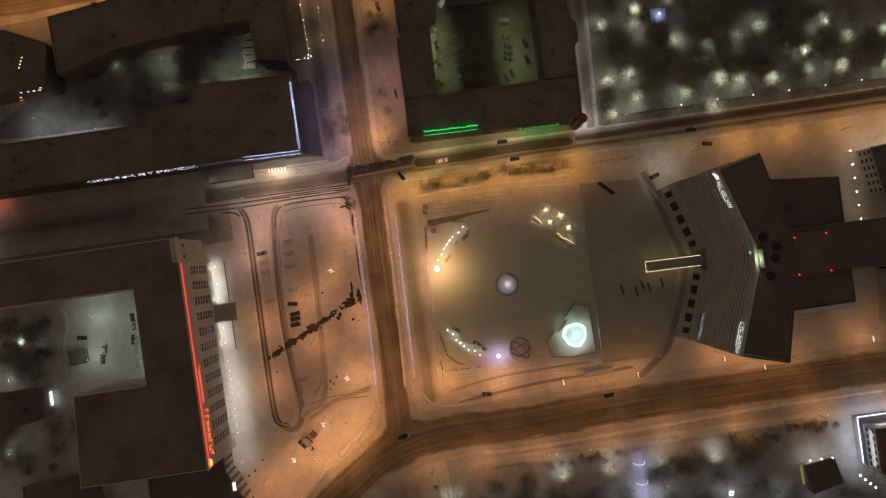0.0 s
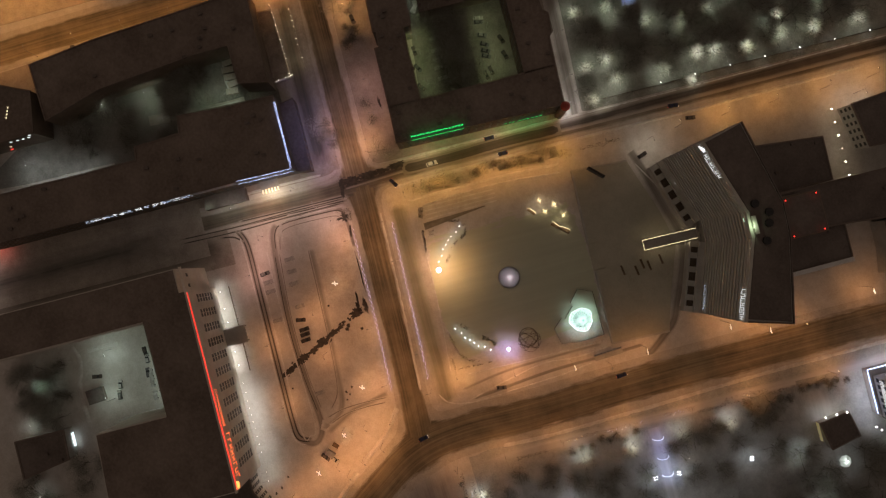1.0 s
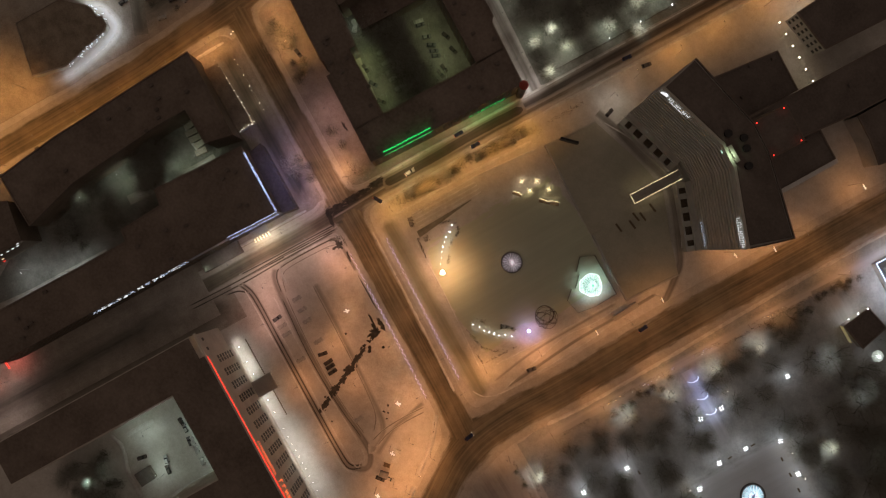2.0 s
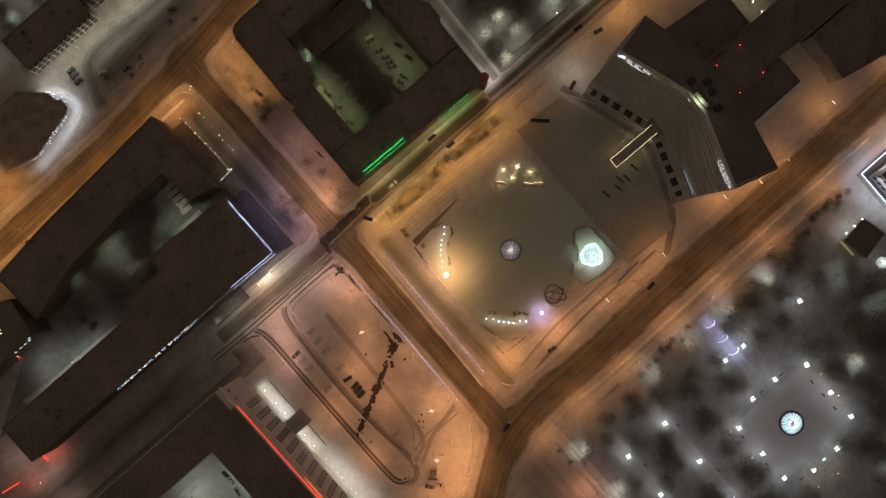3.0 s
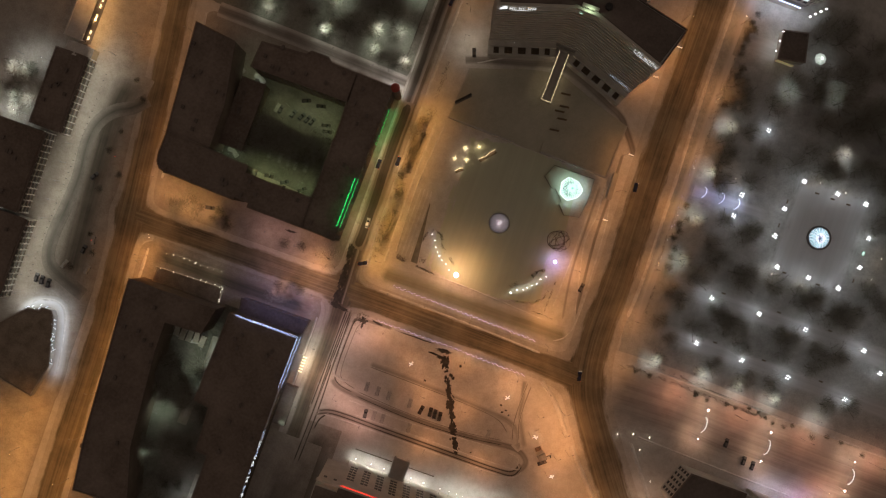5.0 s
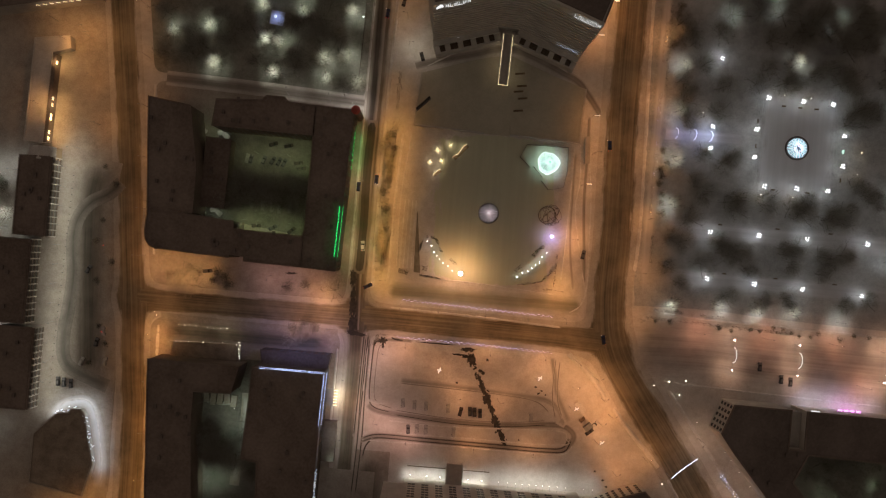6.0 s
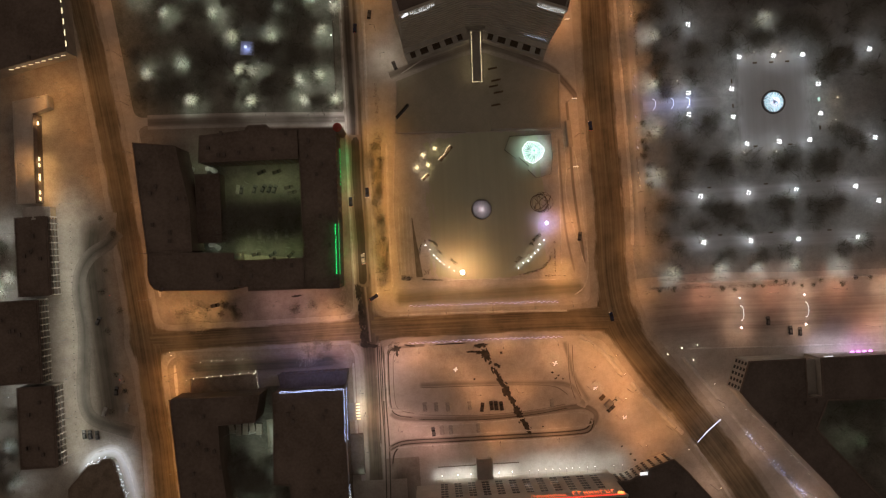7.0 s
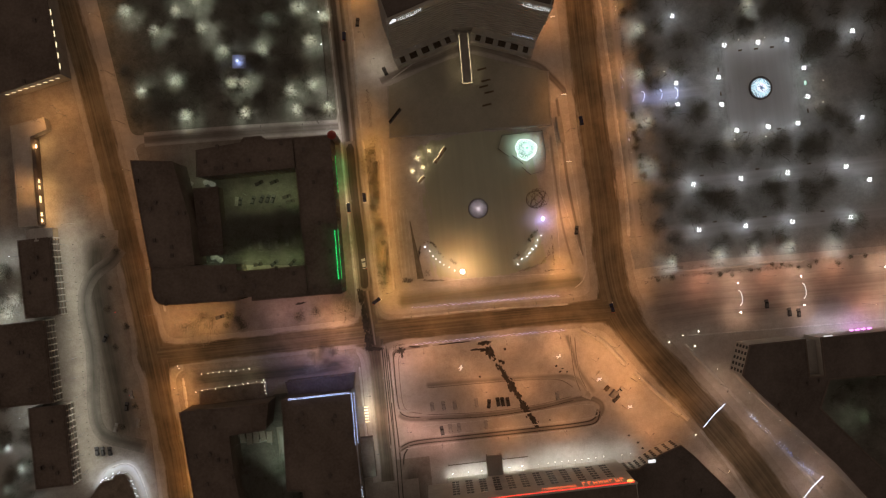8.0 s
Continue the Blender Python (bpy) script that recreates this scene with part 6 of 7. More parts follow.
cone = thing("light_tree", "low cone tree woven from mint and white light strings", "light decoration", at=(26.7, 26.9, 0.15))
rng = random.Random(12)
for k in range(44):
    ang = 2 * math.pi * k / 44
    wob = 1 + 0.06 * math.sin(3 * ang + 1) + 0.03 * math.sin(7 * ang)
    bm = bmesh.new()
    for i in range(12):
        s0, s1 = 0.93 * i / 12, 0.93 * (i + 1.02) / 12
        q = [((5.0 * wob * (1 - s) ** 0.8) * math.cos(ang + 0.3 * s), (5.0 * wob * (1 - s) ** 0.8) * math.sin(ang + 0.3 * s), 0.3 + 5.2 * s**1.1) for s in (s0, s1)]
        tube(q[0], q[1], 0.12 - 0.06 * s0, 0.12 - 0.06 * s1, 4, bm)
    part("light_string", bm, LED_MINT if k % 2 else LED_WHITE2, cone)
for r, z in ((5.1, 0.35),):
    bm = bmesh.new()
    pts = [(r * (1 + 0.06 * math.sin(3 * a + 1) + 0.03 * math.sin(7 * a)) * math.cos(a), r * (1 + 0.06 * math.sin(3 * a + 1) + 0.03 * math.sin(7 * a)) * math.sin(a), z) for a in [2 * math.pi * k / 60 for k in range(61)]]
    for a, b in zip(pts, pts[1:]):
        tube(a, b, 0.13 if z < 1 else 0.06, 0.13 if z < 1 else 0.06, 4, bm)
    part("light_ring", bm, LED_WHITE2 if z < 1 else LED_MINT, cone)
part("tip", ball((0, 0, 5.5), 0.45), LED_GREEN, cone, "green glowing tip")
part("core", tube((0, 0, 0), (0, 0, 5.4), 3.6, 0.1, 24), rough_mat("artificial_fir", (0.03, 0.07, 0.04), (0.06, 0.12, 0.07)), cone, "green artificial fir cone")
for k in range(8):
    a = 2 * math.pi * k / 8
    light(26.7 + 6.2 * math.cos(a), 26.9 + 6.2 * math.sin(a), 2.6, 120, (0.66, 1.0, 0.94), 175, 0.6, name="tree_light")


def low_fence(points, height=1.1, label="dark low metal fence", material=None):
    f = thing("fence", label, "fence", "fences")
    for a, b in zip(points, points[1:]):
        a, b = Vector(a), Vector(b)
        n = max(1, int((b - a).length / 2.0))
        way = (b - a).normalized()
        for k in range(n + 1):
            p = a.lerp(b, k / n)
            part("post", box(p.x - 0.06, p.y - 0.06, 0.1, p.x + 0.06, p.y + 0.06, height + 0.1), material or BROWN_METAL, f)
        for z in (0.45, 0.78, height):
            part("rail", tube((*a, z), (*b, z), 0.05, 0.05, 4), material or BROWN_METAL, f)
        side = Vector((way.y, -way.x)) * 0.04
        part("panel", prism([tuple(a + side), tuple(b + side), tuple(b - side), tuple(a - side)], 0.2, height - 0.05), material or BROWN_METAL, f)
    return f


low_fence([(35.8, 35.1), (15.7, 35.0), (12.9, 28.6), (18.0, 24.1)])
low_fence([(19.8, 24.5), (24.4, 20.0)], 1.4)
low_fence([(23.9, 18.2), (27.6, 14.1)])
low_fence([(27.6, 14.1), (34.9, 15.6), (36.2, 24), (35.8, 35.1)], 0.8, "low fence round the light tree", STEEL)


def star(x, y, r, turn):
    s = thing("light_star", "glowing warm white star on a short stand", "light decoration", "light stars", "", (x, y, 0.15), turn)
    part("stand", tube((0, 0, 0), (0, 0, 0.9), 0.06, 0.06, 6), STEEL, s)
    for k in range(4):
        a = k * math.pi / 4
        rr = r if k % 2 == 0 else r * 0.7
        part("ray", tube((-rr * math.cos(a), -rr * math.sin(a), 1.0), (rr * math.cos(a), rr * math.sin(a), 1.0), 0.06, 0.06, 6), LED_STAR, s)
    part("core", ball((0, 0, 1.0), 0.26), LED_STAR, s)
    light(0, 0, 2.0, 70, WARM, 170, 0.4, parent=s)


for x, y, r, a in ((-26.9, 28.3, 1.5, 10), (-21.0, 31.1, 1.2, 40), (-24.7, 23.3, 1.3, 25), (-30.1, 22.2, 1.2, 0)):
    star(x, y, r, a)
for pts, w in (([(-19.4, 25.6), (-17.9, 27.0), (-16.9, 27.6), (-15.2, 30.6), (-13.4, 32.5)], 1.8), ([(-28.0, 16.5), (-26.4, 18.4), (-24.9, 19.2)], 1.2)):
    b = thing("light_board", "wooden board with a jagged warm light line", "light decoration", "light boards")
    a0, a1 = Vector(pts[0]), Vector(pts[-1])
    way = (a1 - a0).normalized()
    side = Vector((way.y, -way.x)) * w
    part("board", prism([tuple(a0 - side * 0.15), tuple(a1 - side * 0.15), tuple(a1 + side), tuple(a0 + side)], 0.2, 0.55), TIMBER, b)
    bm = bmesh.new()
    for p, q in zip(pts, pts[1:]):
        tube((*p, 0.8), (*q, 0.8), 0.08, 0.08, 6, bm)
    part("light_line", bm, LED_STAR, b)
    for s in (0.25, 0.75):
        p = a0.lerp(a1, s)
        light(p.x + side.x * 0.3, p.y + side.y * 0.3, 1.6, 45, WARM, 170, 0.4, name="board_light")

ARC_L = [(-28.1, -15.6), (-25.9, -17.8), (-24.5, -20.6), (-23.0, -22.2), (-21.4, -23.8), (-19.7, -25.4), (-17.2, -26.7), (-14.9, -28.7)]
ARC_R = [(16.3, -29.0), (18.6, -26.8), (21.3, -25.8), (22.8, -24.1), (24.5, -22.5), (26.4, -21.0), (27.4, -18.3), (29.5, -16.2)]
first = None
for k, (x, y) in enumerate(ARC_L + ARC_R):
    if first is None:
        first = thing("ball_lamp", "white glowing ball lamp on a short post", "lamp", "ball lamps", "", (x, y, 0.15))
        part("post", tube((0, 0, 0), (0, 0, 1.0), 0.07, 0.07, 6), STEEL, first)
        part("globe", ball((0, 0, 1.35), 0.22), LAMP_GLOBE, first)
        light(0, 0, 2.3, 6, (1.0, 0.80, 0.70), 170, 0.4, parent=first)
    else:
        copy_thing(first, pose(x, y, 0.15))
mast = thing("flood_mast", "steel tripod mast with a dazzling flood lamp", "flood lamp", at=(-11.3, -29.6, 0.15))
for k in range(3):
    a = 2 * math.pi * k / 3 + 0.5
    part("leg", tube((1.6 * math.cos(a), 1.6 * math.sin(a), 0), (0, 0, 11.0), 0.09, 0.06, 6), STEEL, mast)
part("head", box(-0.7, -0.3, 10.9, 0.7, 0.3, 11.3, None, 0.05), STEEL, mast)
# lens made wider than its head to carry the lamp's bloom
part("lens", ball((0, 0.1, 11.6), 1.0, None, 0.4), LAMP_FLOOD, mast, "white flood lens enlarged to stand for its bloom")
light(0.0, 1.2, 10.8, 7400, (1.0, 0.49, 0.20), 176, 0.5, parent=mast)
blue = thing("colour_lamp", "blue-violet flood lamp on a post", "flood lamp", at=(31.0, -8.2, 0.15))
part("post", tube((0, 0, 0), (0, 0, 2.4), 0.07, 0.06, 6), STEEL, blue)
part("globe", ball((0, 0, 2.7), 0.75), LED_VIOLET, blue, "glowing blue-violet globe")
light(0, 0, 4.0, 620, (0.62, 0.56, 1.0), 170, 0.5, parent=blue)

lattice = thing("lattice_ring", "dark wire lattice globe lying on the snow", "sculpture", at=(29.6, 1.8, 0.15))
lattice.scale = (1.3, 1.3, 1.1)
for k in range(7):
    tilt = pose(0, 0, 2.6, 70 * math.sin(k * 1.3), 65 * math.cos(k * 2.1), 50 * k)
    pts = [tilt @ Vector((3.9 * math.cos(2 * math.pi * i / 32), 3.9 * math.sin(2 * math.pi * i / 32), 0)) for i in range(32)]
    part("hoop", hoop_tube([Vector((p.x, p.y, max(0.05 + 0.004 * k, 0.3 * p.z if p.z < 0 else p.z))) for p in pts], 0.06), BROWN_METAL, lattice)
part("base_ring", hoop_tube([Vector((3.2 * math.cos(2 * math.pi * i / 30) - 1.0, 3.2 * math.sin(2 * math.pi * i / 30), 0.35)) for i in range(30)], 0.13), BROWN_METAL, lattice)

hedge([(-28.5, -13.2), (-24, -13.9), (-22.6, -16.4)], 1.3, 1.1, 1)
hedge([(-22.6, -18.4), (-19.2, -21.2)], 1.2, 1.0, 2)
hedge([(-16.6, -23.0), (-13.4, -25.6)], 1.3, 1.0, 3)
hedge([(28.0, -13.2), (24.2, -16.4)], 1.4, 1.1, 4)
hedge([(17.8, -23.6), (15.2, -26.4)], 1.6, 1.1, 5)
hedge([(16.8, -32.8), (22, -31.6), (27.5, -30.6), (32, -26.2), (33, -22)], 0.9, 0.7, 6, dense=22)
hedge([(34.8, -16.5), (34.4, -33.6), (29, -34.0)], 0.7, 0.7, 7, dense=22)
hedge([(-29.6, -28.5), (-27, -28.5)], 2.4, 1.6, 8, label="round dark shrub in snow")
hedge([(-30.5, -15), (-31.5, -20)], 1.0, 1.0, 9)
hedge([(-30.5, -32), (-20, -33)], 0.8, 0.6, 10)
hedge([(22.6, -17.4), (24.6, -18.4)], 1.4, 1.3, 11)
hedge([(-50.5, -32), (-50, -12)], 4.8, 1.7, 12, dense=80, material=HEDGE_GREEN)
hedge([(-40.6, -30.6), (-36, -31.6)], 2.4, 1.0, 16, dense=60)
hedge([(-50, -6), (-49.5, 6)], 3.0, 1.2, 15, dense=45)
hedge([(-50, 8), (-49.5, 36)], 4.8, 1.8, 13, dense=85)
hedge([(-49.3, -68.8), (-47.6, -62.4), (-43, -62.8)], 2.0, 1.0, 14, label="dark shrubs at the street corner")

for k in range(4):
    ledge = thing("ledge", "long low stone ledge along the square", "ledge", "stone ledges")
    x = -40.6 + 1.75 * k
    part("block", prism([(x, 3.8), (x + 0.7, 3.8), (x + 0.55 + 0.15 * k, -29.5), (x - 0.3 + 0.15 * k, -29.5)], 0.15, 0.42), CONCRETE, ledge)
    part("snow_cap", prism([(x + 0.03, 3.7), (x + 0.67, 3.7), (x + 0.52 + 0.15 * k, -29.4), (x - 0.27 + 0.15 * k, -29.4)], 0.42, 0.5), SNOW_BANK, ledge, "thin snow lying on the stone")
plot = thing("planted_bed", "dark evergreen strip beside the stone ledges", "bed")
part("soil", prism([(-34.2, -2), (-33.8, -2), (-30.2, -31), (-33.4, -31)], 0.15, 0.3), rough_mat("dark_bed", (0.14, 0.13, 0.10), (0.30, 0.28, 0.24)), plot)


def garland_fence(a, b, seed):
    f = thing("garland_fence", "street railing wound with a blue-white light garland", "fence", "railings")
    a, b = Vector(a), Vector(b)
    n = int((b - a).length / 2.5)
    rng = random.Random(seed)
    for k in range(n + 1):
        p = a.lerp(b, k / n)
        part("post", tube((p.x, p.y, 0.1), (p.x, p.y, 1.15), 0.05, 0.05, 6), DARK_METAL, f)
    for z in (0.5, 1.1):
        part("rail", tube((*a, z), (*b, z), 0.04, 0.04, 5), DARK_METAL, f)
    pts = []
    for k in range(n * 4 + 1):
        p = a.lerp(b, k / (n * 4))
        pts.append((p.x, p.y + 0.42 * math.sin(k * 1.57 + rng.uniform(-0.6, 0.6)), 0.95 + rng.uniform(-0.3, 0.25)))
    bm = bmesh.new()
    for p, q in zip(pts, pts[1:]):
        tube(p, q, 0.055, 0.055, 4, bm)
    part("garland", bm, LED_GARLAND, f, "wavy blue-white light garland")
    return f


garland_fence((-37.5, -44.6), (-1.0, -45.6), 1)
garland_fence((-1.0, -45.6), (35.2, -46.6), 2)
garland_fence((-39.2, -62.6), (0, -63.0), 3)
garland_fence((0, -63.0), (36.1, -63.8), 4)

stop = thing("bus_stop", "bus shelter with a snowy roof beside the avenue", "bus stop", at=(44.6, 34.5, 0.15), turn=3)
part("roof", box(-1.2, -6.5, 2.5, 1.2, 6.5, 2.7, None, 0.05), STUCCO_GREY, stop)
part("back_panel", box(-1.15, -6.3, 0.2, -1.05, 6.3, 2.5), STUCCO_PALE, stop)
for y in (-6, -2, 2, 6):
    part("post", tube((-1.0, y, 0), (-1.0, y, 2.5), 0.06, 0.06, 6), STEEL, stop)

# ---------------------------------------------------------------- car park: tracks, meltwater, banks
def track(name, pts, width, label, z, material=None):
    return road(name, pts, width, label, z, material or TRACK, True, 3.0)


track("track_loop", [(-50.6, -95.4), (-41.8, -99.2), (-6.5, -101.0), (19.5, -100.4), (41, -98.4), (48.6, -100.6), (50.2, -104.5), (46.2, -109.6), (38, -110.9), (19.5, -111.0), (-20, -110.8), (-38.2, -110.6), (-46, -111.2), (-51.5, -113.5)], 5.0, "driven loop of wheel tracks in the car park", 0.204)
for k, off in enumerate((-0.8, 0.8)):
    track("track_rut_%d" % (k + 1), [(48.8 + off * 0.9, -104.5), (46.0 + off * 0.6, -109.8 - off), (38, -110.9 - off), (19.5, -111.0 - off), (-20, -110.8 - off), (-38.2, -110.6 - off), (-46, -111.2 - off), (-51.5, -113.5 - off)], 1.1, "dark wheel rut in the snow", 0.212 + 0.002 * k, RUT)
track("track_inner", [(-36, -83.3), (-18, -83.6), (-0.6, -84.5), (21.8, -85.7), (34, -86.6), (40.5, -89.5), (44.3, -95.1), (43, -98.5)], 4.6, "faint wheel tracks across the car park", 0.206, FAINT)
track("track_corner", [(-51.5, -90), (-51.0, -80), (-51.0, -70), (-49.0, -65.6), (-44, -64.4), (-30, -64.0)], 2.6, "wheel ruts round the car park corner", 0.208, TRACK)


for k, x in enumerate((-52.6, -54.6)):
    track("track_lane_%d" % (k + 1), [(x + 0.3, -62), (x, -78), (x - 0.2, -95), (x - 0.6, -112)], 1.0, "wheel rut beside the car park", 0.206 + 0.002 * k, RUT)
track("track_east", [(36.5, -65), (38.5, -74), (40.5, -83), (44, -90), (48, -97)], 4.2, "faint wheel tracks along the car park end", 0.209, FAINT)

for k, (pts, wide, mat) in enumerate((
    ([(-53.4, -63), (-53.6, -90), (-53.2, -113), (-54, -140)], 0.8, RUT), ([(-51.6, -63.4), (-51.6, -90), (-51.2, -112), (-52, -140)], 0.8, RUT),
    ([(-45.5, -64.4), (-48.6, -66.4), (-49.4, -72), (-49.4, -92), (-46.4, -97.2), (-38, -99)], 0.8, RUT), ([(-43.5, -66.4), (-46.4, -68), (-47.2, -74), (-47.2, -90), (-44.6, -95), (-37, -97.2)], 0.7, TRACK),
    
    ([(-36, -84.6), (-12, -85.2), (12, -86.0), (30, -87.8), (38, -93)], 0.8, TRACK),
    ([(-38, -99.8), (-8, -101.8), (18, -101.0), (38, -98.6)], 0.7, RUT), ([(-38, -97.6), (-8, -99.6), (18, -99.0), (37, -96.6)], 0.7, TRACK),
    ([(38.6, -66), (38.2, -78), (38.8, -88), (41, -96)], 0.8, TRACK), ([(40.6, -67), (40.4, -78), (41.2, -87), (44, -95)], 0.8, TRACK),
    ([(-46, -112), (-49, -116), (-50.2, -122)], 0.9, RUT))):
    track("track_wheel_%d" % (k + 1), pts, wide, "narrow wheel rut in the car park snow", 0.2105 + 0.0004 * k, mat)


DARK_TURF = road_mat("thawed_turf", (0.075, 0.082, 0.052), (0.24, 0.225, 0.165), 0.5, SNOW_TONES, 0.02, 0.95)
road("lawn_thaw_1", [(-46.8, 31), (-48.4, 19), (-49.4, 5)], 6.0, "dark thawed turf on the strip beside the lane", 0.2092, DARK_TURF, True, 8)
road("lawn_thaw_2", [(-45.4, -8), (-47.0, -18), (-48.4, -31)], 6.5, "dark thawed turf on the strip beside the lane", 0.2092, DARK_TURF, True, 8)
WET_LANE = road_mat("wet_lane_slush", (0.05, 0.043, 0.034), (0.12, 0.105, 0.085), 0.9, (0.24, 0.215, 0.18), 0.65, 0.35)
road("lane_wet", [(-59.6, -34), (-59.2, -10), (-59.8, 12), (-59.4, 40)], 5.6, "dark wet slush along the lane", 0.2212, WET_LANE, True, 4)
V1 = [(41.5, 38), (42.5, 20), (41.5, 6), (44, -8), (47, -22), (49.5, -32)]
V2 = [(46.6, 28), (48.6, 12), (49.6, -6), (50.4, -30), (48, -40), (42, -44.6)]
tagged(link_mesh("snow_bank", bank(V1, 0.9, 0.4, 401), SNOW_BANK), "low curved ridge of snow beside the bus bay", "snow bank", "snow banks")
tagged(link_mesh("snow_bank", bank(V2, 0.9, 0.4, 402), SNOW_BANK), "low curved ridge of snow beside the avenue", "snow bank", "snow banks")
track("track_bay", [(44.6, 52), (45.2, 30), (45.6, 8), (47.4, -12), (49, -30)], 2.6, "trodden strip between the snow ridges", 0.2032, TRACK)
track("track_verge", [(39.6, 34), (39.8, 10), (40.6, -12), (44, -34)], 2.2, "trodden footway beside the square", 0.2036, FAINT)


def puddle(x, y, rx, ry, turn, seed, z=0.218):
    """A ragged patch of wet bare asphalt."""
    bm, vs = bmesh.new(), []
    for k in range(90):
        a = 2 * math.pi * k / 90
        r = 1.0 + 0.6 * noise.noise((2.2 * math.cos(a) + seed * 7.3, 2.2 * math.sin(a), seed)) + 0.36 * noise.noise((6 * math.cos(a), 6 * math.sin(a), seed * 2.0)) + 0.2 * noise.noise((15 * math.cos(a), 15 * math.sin(a), seed * 3.0))
        r = max(0.12, r)
        p = Vector((rx * r * math.cos(a), ry * r * math.sin(a)))
        p.rotate(Matrix.Rotation(radians(turn), 2))
        vs.append(bm.verts.new((x + p.x, y + p.y, z)))
    bm.faces.new(vs)
    return tagged(link_mesh("wet_patch", bm, BARE), "ragged patch of wet bare asphalt in snow", "wet patch", "wet patches")


for k, (x, y, rx, ry, a) in enumerate(((-4.2, -65.8, 3.4, 1.0, 5), (-1.9, -70.6, 2.1, 2.9, 12), (-8.5, -68.6, 2.6, 0.5, 0), (-4.5, -69.2, 2.4, 0.8, 0), (2.6, -79.2, 1.0, 2.4, 20), (4.6, -83.5, 1.6, 3.2, 24), (7.2, -88.8, 2.0, 3.6, 24), (9.8, -93.6, 1.4, 2.4, 20), (11.6, -98.4, 2.0, 2.8, 16), (13.8, -102.6, 1.2, 2.2, 24), (15.8, -106.0, 1.6, 2.6, 25), (17.2, -109.0, 1.2, 1.8, 25), (-45.2, -65.0, 1.9, 1.4, 20), (-44.9, -67.6, 0.6, 1.2, 0), (-38.4, -63.9, 2.6, 0.5, -8), (-20, -64.2, 8, 0.25, 0), (5.6, -70.0, 0.6, 0.7, 0), (-91.9, -36.6, 2.6, 0.5, 3), (-8, -82, 0.5, 0.5, 0), (30, -81, 0.6, 0.4, 0), (33, -82.6, 0.5, 0.4, 0), (31.6, -84, 0.7, 0.4, 30), (35, -84.4, 0.4, 0.4, 0), (24, -107, 0.4, 0.4, 0), (66, -123, 0.7, 0.5, 0), (68, -126, 0.6, 0.5, 0), (62, -119, 0.5, 0.4, 0))):
    puddle(x, y, rx * (0.8 if 3 < k < 12 else 1.0), ry, a, k, 0.218)
rng = random.Random(31)
for k in range(44):
    t = k / 44
    puddle(-3.4 + 20.5 * t + rng.gauss(0, 1.1), -66 - 43 * t + rng.gauss(0, 1.0), rng.uniform(0.2, 0.8), rng.uniform(0.3, 1.0), 24 + rng.uniform(-30, 30), 100 + k, 0.216)
for k, (x, y, rx, ry) in enumerate(((-62.0, -36.5, 1.5, 4.0), (-61.2, -43.5, 1.2, 4.2), (-60.8, -50, 1.6, 4.5), (-60.2, -57.5, 1.9, 4.4), (-59.6, -62.5, 3.0, 1.2), (-56.2, -63.0, 2.4, 0.8))):
    puddle(x, y, rx, ry, 3 - k, 160 + k, 0.222)

BANKS = [
    ([(-48.6, -63.6), (-50.3, -68), (-50.2, -91), (-47.4, -94.4), (-41, -94.8)], 1.2, 0.6), ([(44.2, -63.4), (54.9, -72.2), (64.4, -84.5)], 2.2, 1.5), ([(68, -88.3), (80, -101.5), (92.5, -115)], 2.2, 1.4),
    ([(-49, -113.2), (-20, -112.8), (19, -113.0), (45, -112.2), (51, -106)], 1.0, 0.4), ([(-40, -103), (-6, -103.4), (40, -101.2), (46.5, -104.5), (40, -108.2), (-36, -108.4)], 0.9, 0.25),
    ([(-52.3, -40), (-53, 0), (-53, 40)], 1.6, 0.5), ([(-53, 46), (-52, 110), (-52, 180)], 1.6, 0.5), ([(-63.7, -36), (-64, 0), (-63.6, 42)], 1.3, 0.4), ([(-63.2, 52), (-62.8, 120), (-62.8, 200)], 0.9, 0.2),
    ([(72.8, -22), (73.6, 0), (72.8, 40), (71.0, 97), (70.6, 160)], 1.8, 0.5),
    ([(-44, -48.8), (0, -49.8), (40, -51.4)], 1.2, 0.35), 
    ([(-157.6, -34), (-160, 10), (-164, 48)], 1.5, 0.5), ([(-152.6, -66), (-151, -110), (-148, -170)], 1.6, 0.5), 
    ([(94, -77), (108, -95), (124, -116), (140, -138), (160, -166)], 1.6, 0.6), ([(97, -119.5), (112, -144), (122, -168)], 1.6, 0.6), ([(96, -73.5), (140, -75), (200, -76.5)], 1.2, 0.4), ([(88, -40.8), (140, -42), (220, -43.4)], 1.5, 0.5),
    ([(-66.4, -70), (-66.6, -100), (-66.4, -122)], 1.2, 0.4), ([(-36, 68), (-20, 77), (-4, 82.5), (-2, 84)], 0.8, 0.4), ([(6, 83), (20, 77.6), (33, 71)], 0.8, 0.4),
    ([(-32, -33.2), (0, -33.8), (36, -36)], 0.8, 0.25), ([(37.5, -30), (38.4, 0), (38.6, 36)], 0.9, 0.3), ([(-40, 36), (-42.5, 4), (-41.5, -30)], 0.9, 0.3), ([(-45, -36), (-45.2, 0), (-44, 36)], 1.6, 0.3),
]
for k, (pts, w, h) in enumerate(BANKS):
    tagged(link_mesh("snow_bank", bank(pts, w, h + 0.15, k), SNOW_BANK), "long ploughed ridge of dirty snow beside a road", "snow bank", "snow banks")

